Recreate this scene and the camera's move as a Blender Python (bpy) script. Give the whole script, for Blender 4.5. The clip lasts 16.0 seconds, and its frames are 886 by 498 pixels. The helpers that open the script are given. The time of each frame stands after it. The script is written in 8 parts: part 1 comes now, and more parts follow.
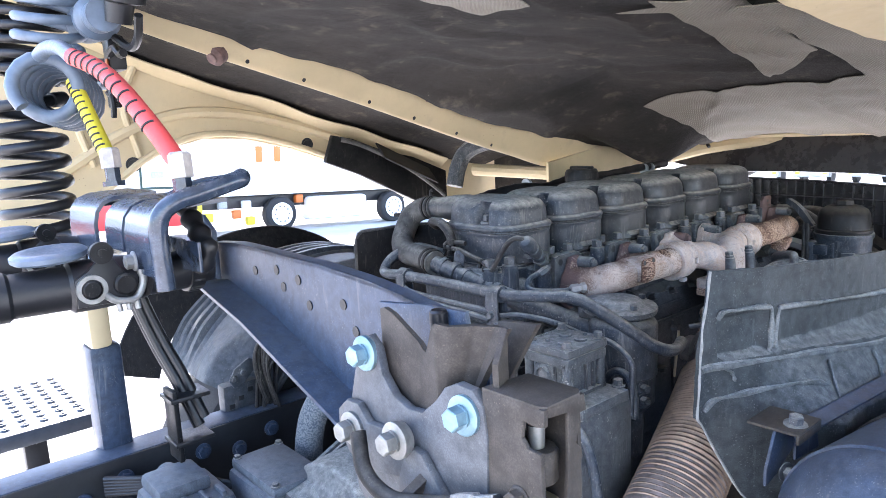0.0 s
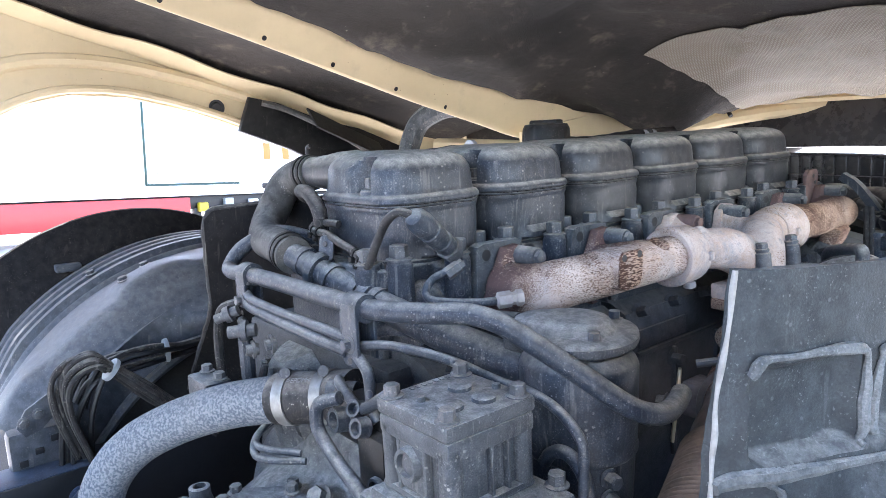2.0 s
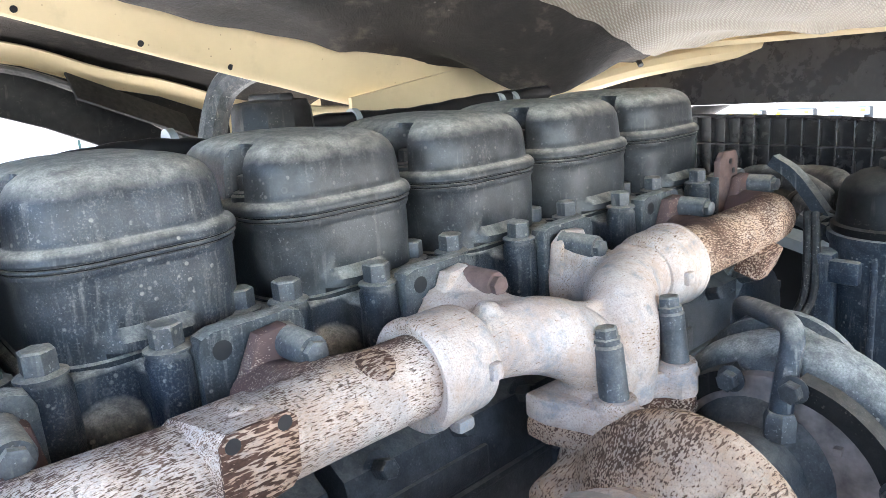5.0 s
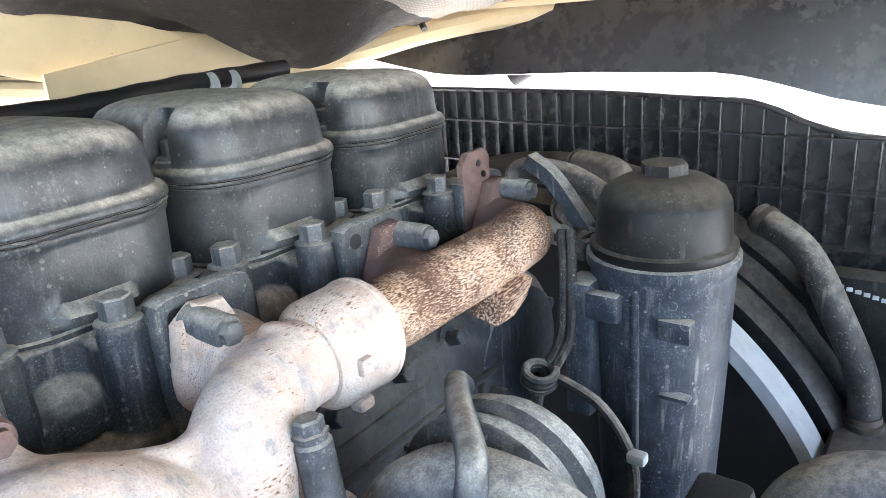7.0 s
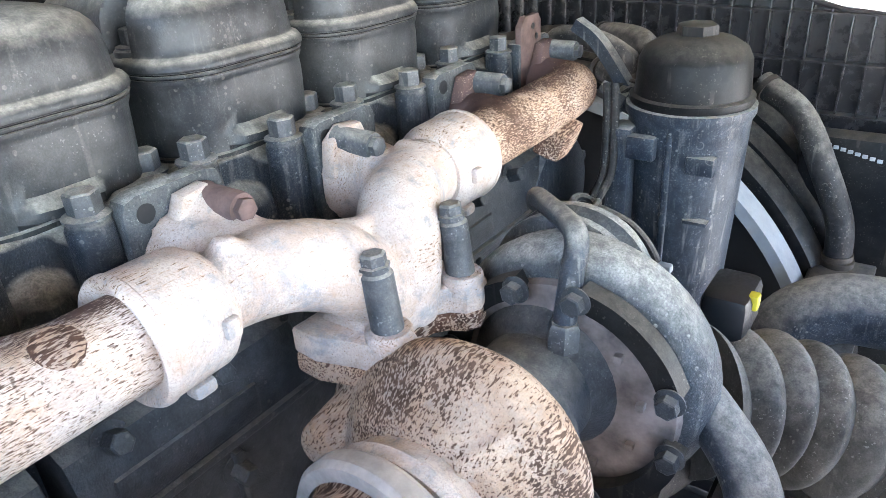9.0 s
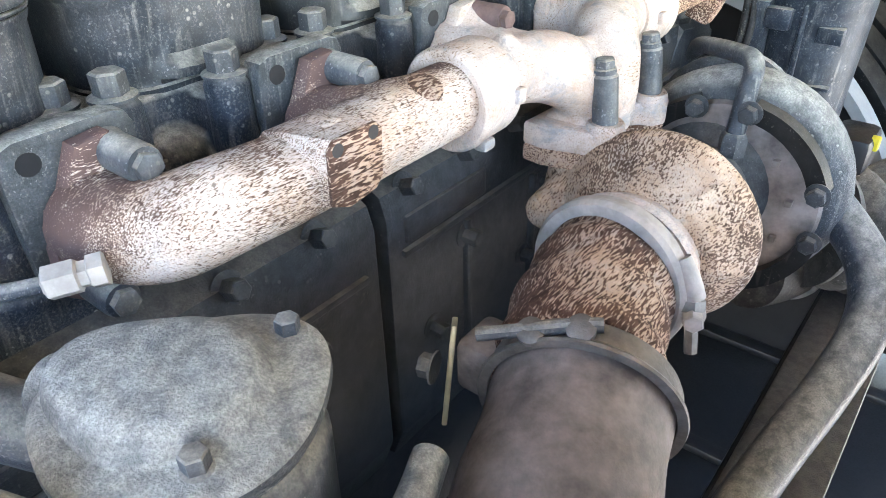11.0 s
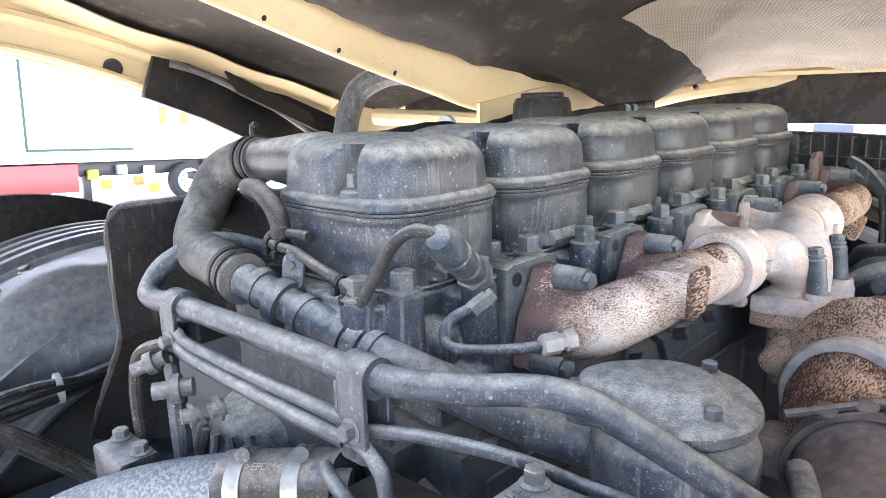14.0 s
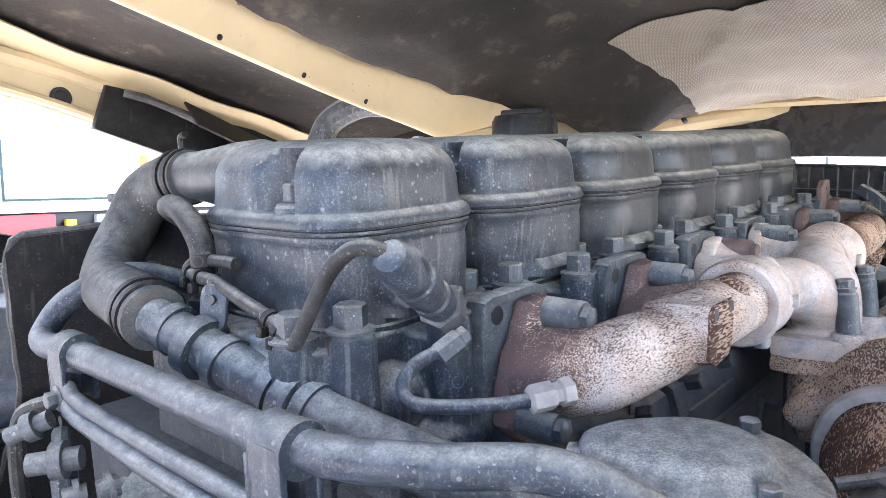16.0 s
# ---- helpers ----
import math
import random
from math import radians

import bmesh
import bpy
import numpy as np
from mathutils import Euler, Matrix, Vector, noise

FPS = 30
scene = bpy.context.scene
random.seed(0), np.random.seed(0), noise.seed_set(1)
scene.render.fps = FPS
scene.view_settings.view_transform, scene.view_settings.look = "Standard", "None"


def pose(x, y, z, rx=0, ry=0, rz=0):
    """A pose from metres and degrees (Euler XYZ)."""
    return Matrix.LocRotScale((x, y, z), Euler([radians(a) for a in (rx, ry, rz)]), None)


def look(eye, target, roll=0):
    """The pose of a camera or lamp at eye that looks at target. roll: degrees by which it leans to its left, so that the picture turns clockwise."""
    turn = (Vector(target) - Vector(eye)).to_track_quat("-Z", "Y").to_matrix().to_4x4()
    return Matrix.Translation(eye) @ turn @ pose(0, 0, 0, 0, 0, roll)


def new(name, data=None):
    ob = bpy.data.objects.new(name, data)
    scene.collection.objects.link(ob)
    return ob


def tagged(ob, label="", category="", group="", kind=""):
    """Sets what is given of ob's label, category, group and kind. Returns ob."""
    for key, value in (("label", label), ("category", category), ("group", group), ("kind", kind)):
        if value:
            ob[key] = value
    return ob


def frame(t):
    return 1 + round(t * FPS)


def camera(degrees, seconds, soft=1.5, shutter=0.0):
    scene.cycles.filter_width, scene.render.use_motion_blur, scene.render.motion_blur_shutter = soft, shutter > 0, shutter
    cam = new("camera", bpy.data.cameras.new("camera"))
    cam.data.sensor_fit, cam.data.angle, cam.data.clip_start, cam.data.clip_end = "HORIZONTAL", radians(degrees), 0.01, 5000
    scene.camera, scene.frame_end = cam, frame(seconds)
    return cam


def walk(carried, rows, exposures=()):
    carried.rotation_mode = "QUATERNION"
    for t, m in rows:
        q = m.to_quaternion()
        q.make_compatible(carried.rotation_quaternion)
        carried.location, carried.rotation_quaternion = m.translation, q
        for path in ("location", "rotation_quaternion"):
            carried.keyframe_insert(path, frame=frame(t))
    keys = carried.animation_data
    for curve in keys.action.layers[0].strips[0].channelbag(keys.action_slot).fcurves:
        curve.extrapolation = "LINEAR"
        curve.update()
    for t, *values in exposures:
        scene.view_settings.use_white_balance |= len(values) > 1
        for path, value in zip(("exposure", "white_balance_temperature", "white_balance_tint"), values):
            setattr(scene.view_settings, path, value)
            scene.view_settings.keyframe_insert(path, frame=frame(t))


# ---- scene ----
cam = camera(64.7, 16.0, 0.5)
# the engine's own frame: x out to the exhaust side, y to the truck's front, z up; it leans back on its mounts
ENG = pose(0, 0, 1.55, 3.2, 1.3)
EXPOSURES = [(0, 3.08, 6250, 18), (1.5, 3.22, 6250, 18), (2.5, 3.72, 6450, 19), (3, 3.93, 6600, 18), (5.5, 3.86, 6400, 12), (6, 3.84, 6400, 13), (7, 4.18, 6450, 14), (8, 4.24, 6500, 15), (11, 4.40, 6950, 12), (12.5, 4.40, 7350, 13), (14, 4.02, 7050, 18), (16, 3.82, 6600, 19)]
PATH = [
    (0, (0.762, -1.003, 0.254), (-0.740, 0.274, -0.086), -3.0),
    (0.5, (0.776, -0.932, 0.242), (-0.730, 0.341, -0.096), -3.6),
    (1, (0.768, -0.830, 0.176), (-0.740, 0.443, -0.151), -2.9),
    (1.5, (0.640, -0.721, 0.150), (-0.883, 0.531, -0.182), -2.6),
    (2, (0.517, -0.555, 0.143), (-1.017, 0.685, -0.191), -2.7),
    (2.5, (0.403, -0.440, 0.134), (-1.120, 0.807, -0.221), -2.5),
    (3, (0.336, -0.343, 0.127), (-1.134, 0.961, -0.244), -2.4),
    (3.2, (0.327, -0.316, 0.122), (-1.130, 1.002, -0.252), -2.3),
    (5.3, (0.347, 0.029, 0.155), (-1.102, 1.315, -0.341), -4.9),
    (5.5, (0.34, 0.076, 0.151), (-1.081, 1.389, -0.356), -5.0),
    (6, (0.328, 0.158, 0.14), (-0.982, 1.571, -0.396), -4.7),
    (6.5, (0.322, 0.229, 0.137), (-0.905, 1.703, -0.43), -4.8),
    (7, (0.326, 0.231, 0.167), (-0.836, 1.731, -0.467), -4.6),
    (7.5, (0.304, 0.202, 0.178), (-0.82, 1.719, -0.482), -4.5),
    (8, (0.315, 0.169, 0.164), (-0.794, 1.674, -0.546), -4.6),
    (8.2, (0.325, 0.152, 0.166), (-0.776, 1.641, -0.591), -4.6),
    (10.3, (0.33, -0.07, 0.166), (-0.679, 1.297, -0.889), -1.6),
    (10.5, (0.327, -0.091, 0.164), (-0.692, 1.257, -0.906), -1.5),
    (11, (0.313, -0.152, 0.156), (-0.748, 1.139, -0.943), -1.6),
    (11.5, (0.312, -0.202, 0.161), (-0.787, 1.044, -0.953), -1.8),
    (12, (0.314, -0.281, 0.165), (-0.797, 0.948, -0.955), -1.9),
    (12.5, (0.317, -0.371, 0.161), (-0.81, 0.853, -0.949), -1.8),
    (13, (0.321, -0.499, 0.158), (-0.887, 0.806, -0.758), -1.8),
    (13.5, (0.319, -0.507, 0.155), (-0.978, 0.875, -0.485), -1.8),
    (14, (0.29, -0.481, 0.156), (-1.052, 0.936, -0.281), -1.8),
    (14.5, (0.263, -0.446, 0.132), (-1.093, 0.983, -0.21), -1.9),
    (15, (0.225, -0.4, 0.117), (-1.131, 1.037, -0.196), -2.0),
    (15.5, (0.227, -0.385, 0.114), (-1.117, 1.063, -0.191), -2.0),
    (16, (0.224, -0.39, 0.117), (-1.098, 1.08, -0.185), -1.9),
]
walk(cam, [(t, ENG @ look(eye, target, roll)) for t, eye, target, roll in PATH], EXPOSURES)

# ---- world and sun ----
SUN_AZIMUTH, SUN_HEIGHT = 292.0, 50.0          # degrees from north (the truck's front) towards the exhaust side, and up
world = bpy.data.worlds.new("world")
scene.world = world
world.use_nodes = True
sky = world.node_tree.nodes.new("ShaderNodeTexSky")
sky.sky_type, sky.sun_disc = "NISHITA", False
sky.sun_elevation, sky.sun_rotation = radians(SUN_HEIGHT), radians(SUN_AZIMUTH)
background = world.node_tree.nodes["Background"]
world.node_tree.links.new(sky.outputs[0], background.inputs[0])
background.inputs[1].default_value = 0.15
sun_data = bpy.data.lights.new("sun", "SUN")
sun_data.energy, sun_data.angle, sun_data.color = 4.5, radians(0.5), (1.0, 0.95, 0.88)
sun = new("sun", sun_data)
a, h = radians(SUN_AZIMUTH), radians(SUN_HEIGHT)
sun.matrix_world = look((math.sin(a) * math.cos(h) * 20, math.cos(a) * math.cos(h) * 20, math.sin(h) * 20), (0, 0, 0))


# ---- materials ----
class Nodes:
    """A small writer of node materials."""

    def __init__(self, name):
        self.mat = bpy.data.materials.new(name)
        self.mat.use_nodes = True
        self.t = self.mat.node_tree
        self.bsdf = self.t.nodes["Principled BSDF"]
        self.co = self.add("ShaderNodeTexCoord").outputs["Object"]

    def add(self, kind, **values):
        n = self.t.nodes.new(kind)
        for key, v in values.items():
            if key == "operation":
                n.operation = v
            elif key == "data_type":
                n.data_type = v
            elif key == "feature":
                n.feature = v
            elif key == "clamp":
                n.clamp = v
            elif key == "bands_direction":
                n.bands_direction = v
        return n

    def link(self, a, b):
        if isinstance(a, bpy.types.NodeSocket):
            self.t.links.new(a, b)
        else:
            b.default_value = (*a, 1.0) if isinstance(a, tuple) and len(a) == 3 else a

    def noise(self, scale, detail=4.0, rough=0.6, warp=0.0):
        n = self.add("ShaderNodeTexNoise")
        n.inputs["Scale"].default_value, n.inputs["Detail"].default_value = scale, detail
        n.inputs["Roughness"].default_value, n.inputs["Distortion"].default_value = rough, warp
        self.link(self.co, n.inputs["Vector"])
        return n.outputs["Fac"]

    def cells(self, scale, feature="F1"):
        n = self.add("ShaderNodeTexVoronoi", feature=feature)
        n.inputs["Scale"].default_value = scale
        self.link(self.co, n.inputs["Vector"])
        return n.outputs["Distance"]

    def stretched(self, x, y, z):
        n = self.add("ShaderNodeMapping")
        n.inputs["Scale"].default_value = (x, y, z)
        self.link(self.co, n.inputs["Vector"])
        self.co = n.outputs[0]

    def ramp(self, fac, lo, hi, a=0.0, b=1.0):
        n = self.add("ShaderNodeMapRange", clamp=True)
        self.link(fac, n.inputs["Value"])
        for k, v in zip((1, 2, 3, 4), (lo, hi, a, b)):
            n.inputs[k].default_value = v
        return n.outputs[0]

    def math(self, op, a, b):
        n = self.add("ShaderNodeMath", operation=op)
        self.link(a, n.inputs[0]), self.link(b, n.inputs[1])
        return n.outputs[0]

    def mix(self, fac, a, b):
        n = self.add("ShaderNodeMix", data_type="RGBA")
        self.link(fac, n.inputs["Factor"]), self.link(a, n.inputs["A"]), self.link(b, n.inputs["B"])
        return n.outputs["Result"]

    def up(self):
        n = self.add("ShaderNodeSeparateXYZ")
        self.link(self.add("ShaderNodeNewGeometry").outputs["Normal"], n.inputs[0])
        return n.outputs["Z"]

    def done(self, colour, rough=0.6, metal=0.0, bump=None, strength=0.3, distance=0.002, spec=0.5):
        self.link(colour, self.bsdf.inputs["Base Color"])
        self.link(rough, self.bsdf.inputs["Roughness"])
        self.link(metal, self.bsdf.inputs["Metallic"])
        self.bsdf.inputs["Specular IOR Level"].default_value = spec
        if bump is not None:
            n = self.add("ShaderNodeBump")
            n.inputs["Strength"].default_value, n.inputs["Distance"].default_value = strength, distance
            self.link(bump, n.inputs["Height"]), self.link(n.outputs[0], self.bsdf.inputs["Normal"])
        return self.mat


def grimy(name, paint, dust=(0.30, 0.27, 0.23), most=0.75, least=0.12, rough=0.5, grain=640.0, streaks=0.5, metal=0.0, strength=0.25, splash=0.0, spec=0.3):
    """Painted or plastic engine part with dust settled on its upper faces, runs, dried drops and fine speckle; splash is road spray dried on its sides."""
    n = Nodes(name)
    blot, fine, mid = n.noise(9, 5, 0.6), n.noise(grain, 3, 0.7), n.noise(70, 4, 0.6)
    plain_co = n.co
    n.stretched(1, 1, 0.07)
    run = n.noise(110, 2, 0.5)
    if splash:
        thin = n.noise(230, 3, 0.6)
    n.co = plain_co
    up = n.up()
    rim = n.cells(48)
    ring = n.math("MULTIPLY", n.ramp(rim, 0.16, 0.19), n.ramp(rim, 0.20, 0.24, 1.0, 0.0))
    gate = n.ramp(n.noise(21, 2), 0.55, 0.6)
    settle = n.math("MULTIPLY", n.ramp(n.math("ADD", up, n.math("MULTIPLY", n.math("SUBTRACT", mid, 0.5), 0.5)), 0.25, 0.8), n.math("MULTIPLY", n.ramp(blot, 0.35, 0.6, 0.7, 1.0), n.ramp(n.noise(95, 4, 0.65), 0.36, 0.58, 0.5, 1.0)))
    film = n.ramp(n.math("ADD", n.math("MULTIPLY", blot, 0.7), n.math("MULTIPLY", mid, 0.3)), 0.42, 0.66, least * 0.3, least + 0.04)
    runs = n.math("MULTIPLY", n.math("MULTIPLY", n.ramp(run, 0.6, 0.68), n.ramp(blot, 0.46, 0.56)), n.ramp(up, 0.3, 0.7, streaks * 0.6, 0.0))
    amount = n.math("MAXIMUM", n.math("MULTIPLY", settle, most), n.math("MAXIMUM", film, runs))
    amount = n.math("MAXIMUM", amount, n.math("MULTIPLY", n.math("MULTIPLY", ring, gate), streaks * 0.45))
    if splash:
        side = n.ramp(up, 0.35, 0.75, 1.0, 0.25)
        sheet = n.math("MULTIPLY", n.math("MULTIPLY", n.ramp(thin, 0.50, 0.70), n.ramp(n.noise(26, 4, 0.65), 0.40, 0.58, 0.15, 1.0)), n.math("MULTIPLY", side, splash * 0.42))
        grit = n.math("MULTIPLY", n.ramp(n.noise(620, 2, 0.65), 0.50, 0.66), n.ramp(mid, 0.35, 0.6, splash * 0.10, splash * 0.36))
        blobs = n.math("MULTIPLY", n.ramp(n.cells(150), 0.17, 0.27, 1.0, 0.0), n.ramp(n.noise(60, 3), 0.50, 0.60, 0.0, splash * 0.8))
        amount = n.math("MAXIMUM", n.math("MAXIMUM", amount, blobs), n.math("ADD", sheet, grit))
    amount = n.math("MULTIPLY", amount, n.ramp(fine, 0.34, 0.66, 0.80 - 0.3 * splash, 1.15))
    base = n.mix(n.ramp(mid, 0.38, 0.62), tuple(c * 0.6 for c in paint), paint)
    base = n.mix(n.ramp(n.noise(700, 2, 0.6), 0.42, 0.6, 0.4, 0.0), base, tuple(c * 0.35 for c in paint))
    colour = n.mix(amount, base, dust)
    specks = n.math("MULTIPLY", n.ramp(n.noise(520, 1.0, 0.4), 0.67, 0.71), n.ramp(n.noise(40, 3), 0.48, 0.58))
    colour = n.mix(n.math("MULTIPLY", specks, min(0.45, streaks * 0.6)), colour, tuple(min(0.5, c * 1.4) for c in dust))
    r = n.ramp(amount, 0.0, 0.55, rough, 0.85)
    relief = n.math("ADD", n.math("MULTIPLY", mid, 0.8), n.math("ADD", fine, n.math("MULTIPLY", amount, 0.6)))
    return n.done(colour, r, metal, relief, strength, 0.0012, spec)


def plain(name, colour, rough=0.5, metal=0.0, vary=0.2, scale=30.0, strength=0.15):
    n = Nodes(name)
    a, b = n.noise(scale, 4), n.noise(scale * 9, 3)
    c = n.mix(n.ramp(a, 0.3, 0.7), tuple(v * (1 - vary) for v in colour), tuple(min(1, v * (1 + vary)) for v in colour))
    return n.done(c, n.ramp(b, 0.3, 0.7, max(0.05, rough - 0.08), min(1, rough + 0.1)), metal, b, strength, 0.001)


def burnt(name, white, rust, cover, scale=420.0, hot=False, stain=0.35):
    """Cast iron with heat-bleached paint flaking off brown rust in short dashes."""
    n = Nodes(name)
    blot = n.noise(15, 5, 0.65)
    plain_co = n.co
    n.stretched(1.2, 0.2, 1.0)
    flecks = n.noise(scale, 2.5, 0.55, 0.3)
    n.co = plain_co
    edge = n.math("ADD", flecks, n.math("MULTIPLY", n.math("SUBTRACT", blot, 0.5), 0.6))
    rusty = n.mix(n.ramp(n.noise(90, 4, 0.7), 0.38, 0.62), rust, tuple(c * 0.5 for c in rust))
    if hot:
        # the paint has burnt off towards the ports, on the inner side of the pipes
        x = n.add("ShaderNodeSeparateXYZ")
        n.link(n.co, x.inputs[0])
        near = n.ramp(n.math("ADD", x.outputs["X"], n.math("MULTIPLY", n.math("SUBTRACT", blot, 0.5), 0.07)), -0.030, 0.022, 1.0, 0.0)
        edge = n.math("SUBTRACT", edge, n.math("MULTIPLY", near, 0.3))
        rusty = n.mix(near, rusty, (0.135, 0.085, 0.078))
    paint = n.ramp(edge, cover - 0.02, cover + 0.03)
    tan = n.math("MULTIPLY", n.ramp(edge, cover + 0.0, cover + 0.13, 1.0, 0.0), 0.75)
    pale = n.mix(n.ramp(n.noise(34, 5, 0.7), 0.4, 0.62), white, tuple(c * k for c, k in zip(white, (0.80, 0.72, 0.66))))
    pale = n.mix(n.ramp(n.noise(60, 5, 0.75), 0.55, 0.68, 0.0, stain), pale, (0.27, 0.27, 0.28))
    pale = n.mix(n.ramp(n.noise(21, 5, 0.75), 0.56, 0.7, 0.0, 0.7), pale, tuple(c * k for c, k in zip(white, (0.72, 0.55, 0.40))))
    pale = n.mix(tan, pale, (0.44, 0.28, 0.19))
    pale = n.mix(n.math("MULTIPLY", n.ramp(n.noise(13, 6, 0.72, 0.8), 0.50, 0.62, 0.0, 1.0), n.ramp(n.noise(140, 4, 0.7), 0.40, 0.58, 0.25, stain)), pale, (0.30, 0.315, 0.34))
    if cover > 0.35:
        pale = n.mix(n.ramp(n.noise(330, 2, 0.5), 0.655, 0.69, 0.0, 0.75), pale, (0.10, 0.07, 0.055))
    grit = n.noise(750, 2, 0.7)
    pale = n.mix(n.ramp(grit, 0.3, 0.52, 0.5, 0.0), pale, (0.3, 0.24, 0.2))
    return n.done(n.mix(paint, rusty, pale), 0.88, 0.0, n.math("ADD", n.math("MULTIPLY", paint, 1.2), grit), 0.5, 0.0012, 0.2)


def painted_cab(name):
    n = Nodes(name)
    blot, fine = n.noise(5, 5, 0.65), n.noise(120, 3)
    spots = n.ramp(n.cells(60), 0.05, 0.09, 1.0, 0.0)
    gate = n.ramp(n.noise(6, 2), 0.5, 0.6)
    c = n.mix(n.ramp(blot, 0.35, 0.7), (0.60, 0.485, 0.30), (0.50, 0.405, 0.25))
    c = n.mix(n.math("MULTIPLY", n.math("MULTIPLY", spots, gate), 0.7), c, (0.16, 0.12, 0.08))
    c = n.mix(n.ramp(n.noise(22, 4), 0.58, 0.8, 0, 0.35), c, (0.34, 0.28, 0.19))
    return n.done(c, n.ramp(n.noise(30, 3), 0.3, 0.7, 0.5, 0.68), 0.0, fine, 0.08, 0.001, 0.3)


def insulation(name):
    n = Nodes(name)
    blot, fine = n.noise(3.5, 5, 0.7), n.noise(260, 3, 0.7)
    c = n.mix(n.ramp(blot, 0.35, 0.75), (0.010, 0.009, 0.008), (0.036, 0.030, 0.025))
    c = n.mix(n.ramp(n.noise(14, 5, 0.7), 0.56, 0.74, 0, 0.5), c, (0.13, 0.105, 0.08))
    dots = n.math("MULTIPLY", n.ramp(n.cells(38), 0.05, 0.09, 1.0, 0.0), n.ramp(n.noise(4, 2), 0.5, 0.62))
    c = n.mix(n.math("MULTIPLY", dots, 0.5), c, (0.3, 0.27, 0.23))
    return n.done(c, 0.85, 0.0, n.math("ADD", fine, n.math("MULTIPLY", n.noise(18, 4), 3.0)), 0.5, 0.004, 0.3)


def woven_foil(name):
    """Dimpled aluminium heat shield cloth."""
    n = Nodes(name)
    w1 = n.add("ShaderNodeTexWave", bands_direction="DIAGONAL")
    w1.inputs["Scale"].default_value, w1.inputs["Distortion"].default_value = 75, 0.6
    n.link(n.co, w1.inputs["Vector"])
    w2 = n.add("ShaderNodeTexWave", bands_direction="X")
    w2.inputs["Scale"].default_value, w2.inputs["Distortion"].default_value = 75, 0.6
    n.link(n.co, w2.inputs["Vector"])
    h = n.math("MULTIPLY", w1.outputs["Fac"], w2.outputs["Fac"])
    blot = n.noise(6, 4)
    c = n.mix(n.ramp(blot, 0.35, 0.7), (0.27, 0.245, 0.20), (0.185, 0.165, 0.13))
    c = n.mix(n.ramp(h, 0.0, 0.6, 0.75, 0.0), c, (0.16, 0.135, 0.10))
    return n.done(c, 0.55, 0.25, n.math("ADD", h, n.math("MULTIPLY", n.noise(20, 4), 2.0)), 0.6, 0.003)


def speckled(name, base, spot, scale=240.0, lo=0.5, hi=0.58, rough=0.75):
    n = Nodes(name)
    s = n.ramp(n.noise(scale, 2, 0.5), lo, hi)
    c = n.mix(s, base, spot)
    c = n.mix(n.ramp(n.noise(18, 4), 0.4, 0.75, 0.0, 0.35), c, (0.22, 0.21, 0.2))
    return n.done(c, rough, 0.0, s, 0.3, 0.001)


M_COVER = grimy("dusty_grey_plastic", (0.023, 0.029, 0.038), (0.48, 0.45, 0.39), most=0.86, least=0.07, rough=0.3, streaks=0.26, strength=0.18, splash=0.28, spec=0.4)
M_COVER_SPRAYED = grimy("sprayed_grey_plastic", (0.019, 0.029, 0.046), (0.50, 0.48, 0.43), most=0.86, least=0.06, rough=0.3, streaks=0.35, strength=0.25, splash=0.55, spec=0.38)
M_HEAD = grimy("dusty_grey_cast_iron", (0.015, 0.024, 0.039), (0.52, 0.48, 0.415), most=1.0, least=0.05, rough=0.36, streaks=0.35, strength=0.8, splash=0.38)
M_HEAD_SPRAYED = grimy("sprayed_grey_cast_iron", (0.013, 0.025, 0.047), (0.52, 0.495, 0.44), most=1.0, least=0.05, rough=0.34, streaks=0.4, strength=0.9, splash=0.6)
M_BLOCK = grimy("dark_oily_cast_iron", (0.042, 0.047, 0.055), (0.28, 0.265, 0.24), most=0.5, least=0.10, rough=0.42, streaks=0.25, strength=0.6, splash=0.3, spec=0.2)
M_DARK = grimy("dark_grimy_plastic", (0.007, 0.0075, 0.009), (0.22, 0.20, 0.17), most=0.36, least=0.01, rough=0.4, streaks=0.3, strength=0.15, spec=0.2)
M_RUBBER = grimy("dusty_black_rubber", (0.014, 0.015, 0.018), (0.38, 0.345, 0.30), most=0.72, least=0.08, rough=0.55, splash=0.3, spec=0.2)
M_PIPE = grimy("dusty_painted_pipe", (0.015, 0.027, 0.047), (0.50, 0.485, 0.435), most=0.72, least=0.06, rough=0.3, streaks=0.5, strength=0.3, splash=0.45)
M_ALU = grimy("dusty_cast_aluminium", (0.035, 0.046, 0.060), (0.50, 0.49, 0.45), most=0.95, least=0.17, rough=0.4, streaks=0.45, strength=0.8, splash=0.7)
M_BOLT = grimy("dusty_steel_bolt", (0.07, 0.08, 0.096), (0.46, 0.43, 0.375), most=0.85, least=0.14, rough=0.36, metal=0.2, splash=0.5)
M_FRAME = grimy("blue_grey_chassis_paint", (0.036, 0.060, 0.108), (0.34, 0.34, 0.33), most=0.18, least=0.02, rough=0.34, streaks=0.35, strength=0.06, splash=0.2, spec=0.35)
M_MUD = grimy("dusty_grey_moulding", (0.054, 0.066, 0.084), (0.36, 0.34, 0.30), most=0.36, least=0.06, rough=0.4, streaks=0.4, strength=0.15, splash=0.2, spec=0.4)
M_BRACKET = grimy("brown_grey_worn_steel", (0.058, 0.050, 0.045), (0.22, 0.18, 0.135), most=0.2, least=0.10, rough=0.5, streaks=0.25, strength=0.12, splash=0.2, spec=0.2)
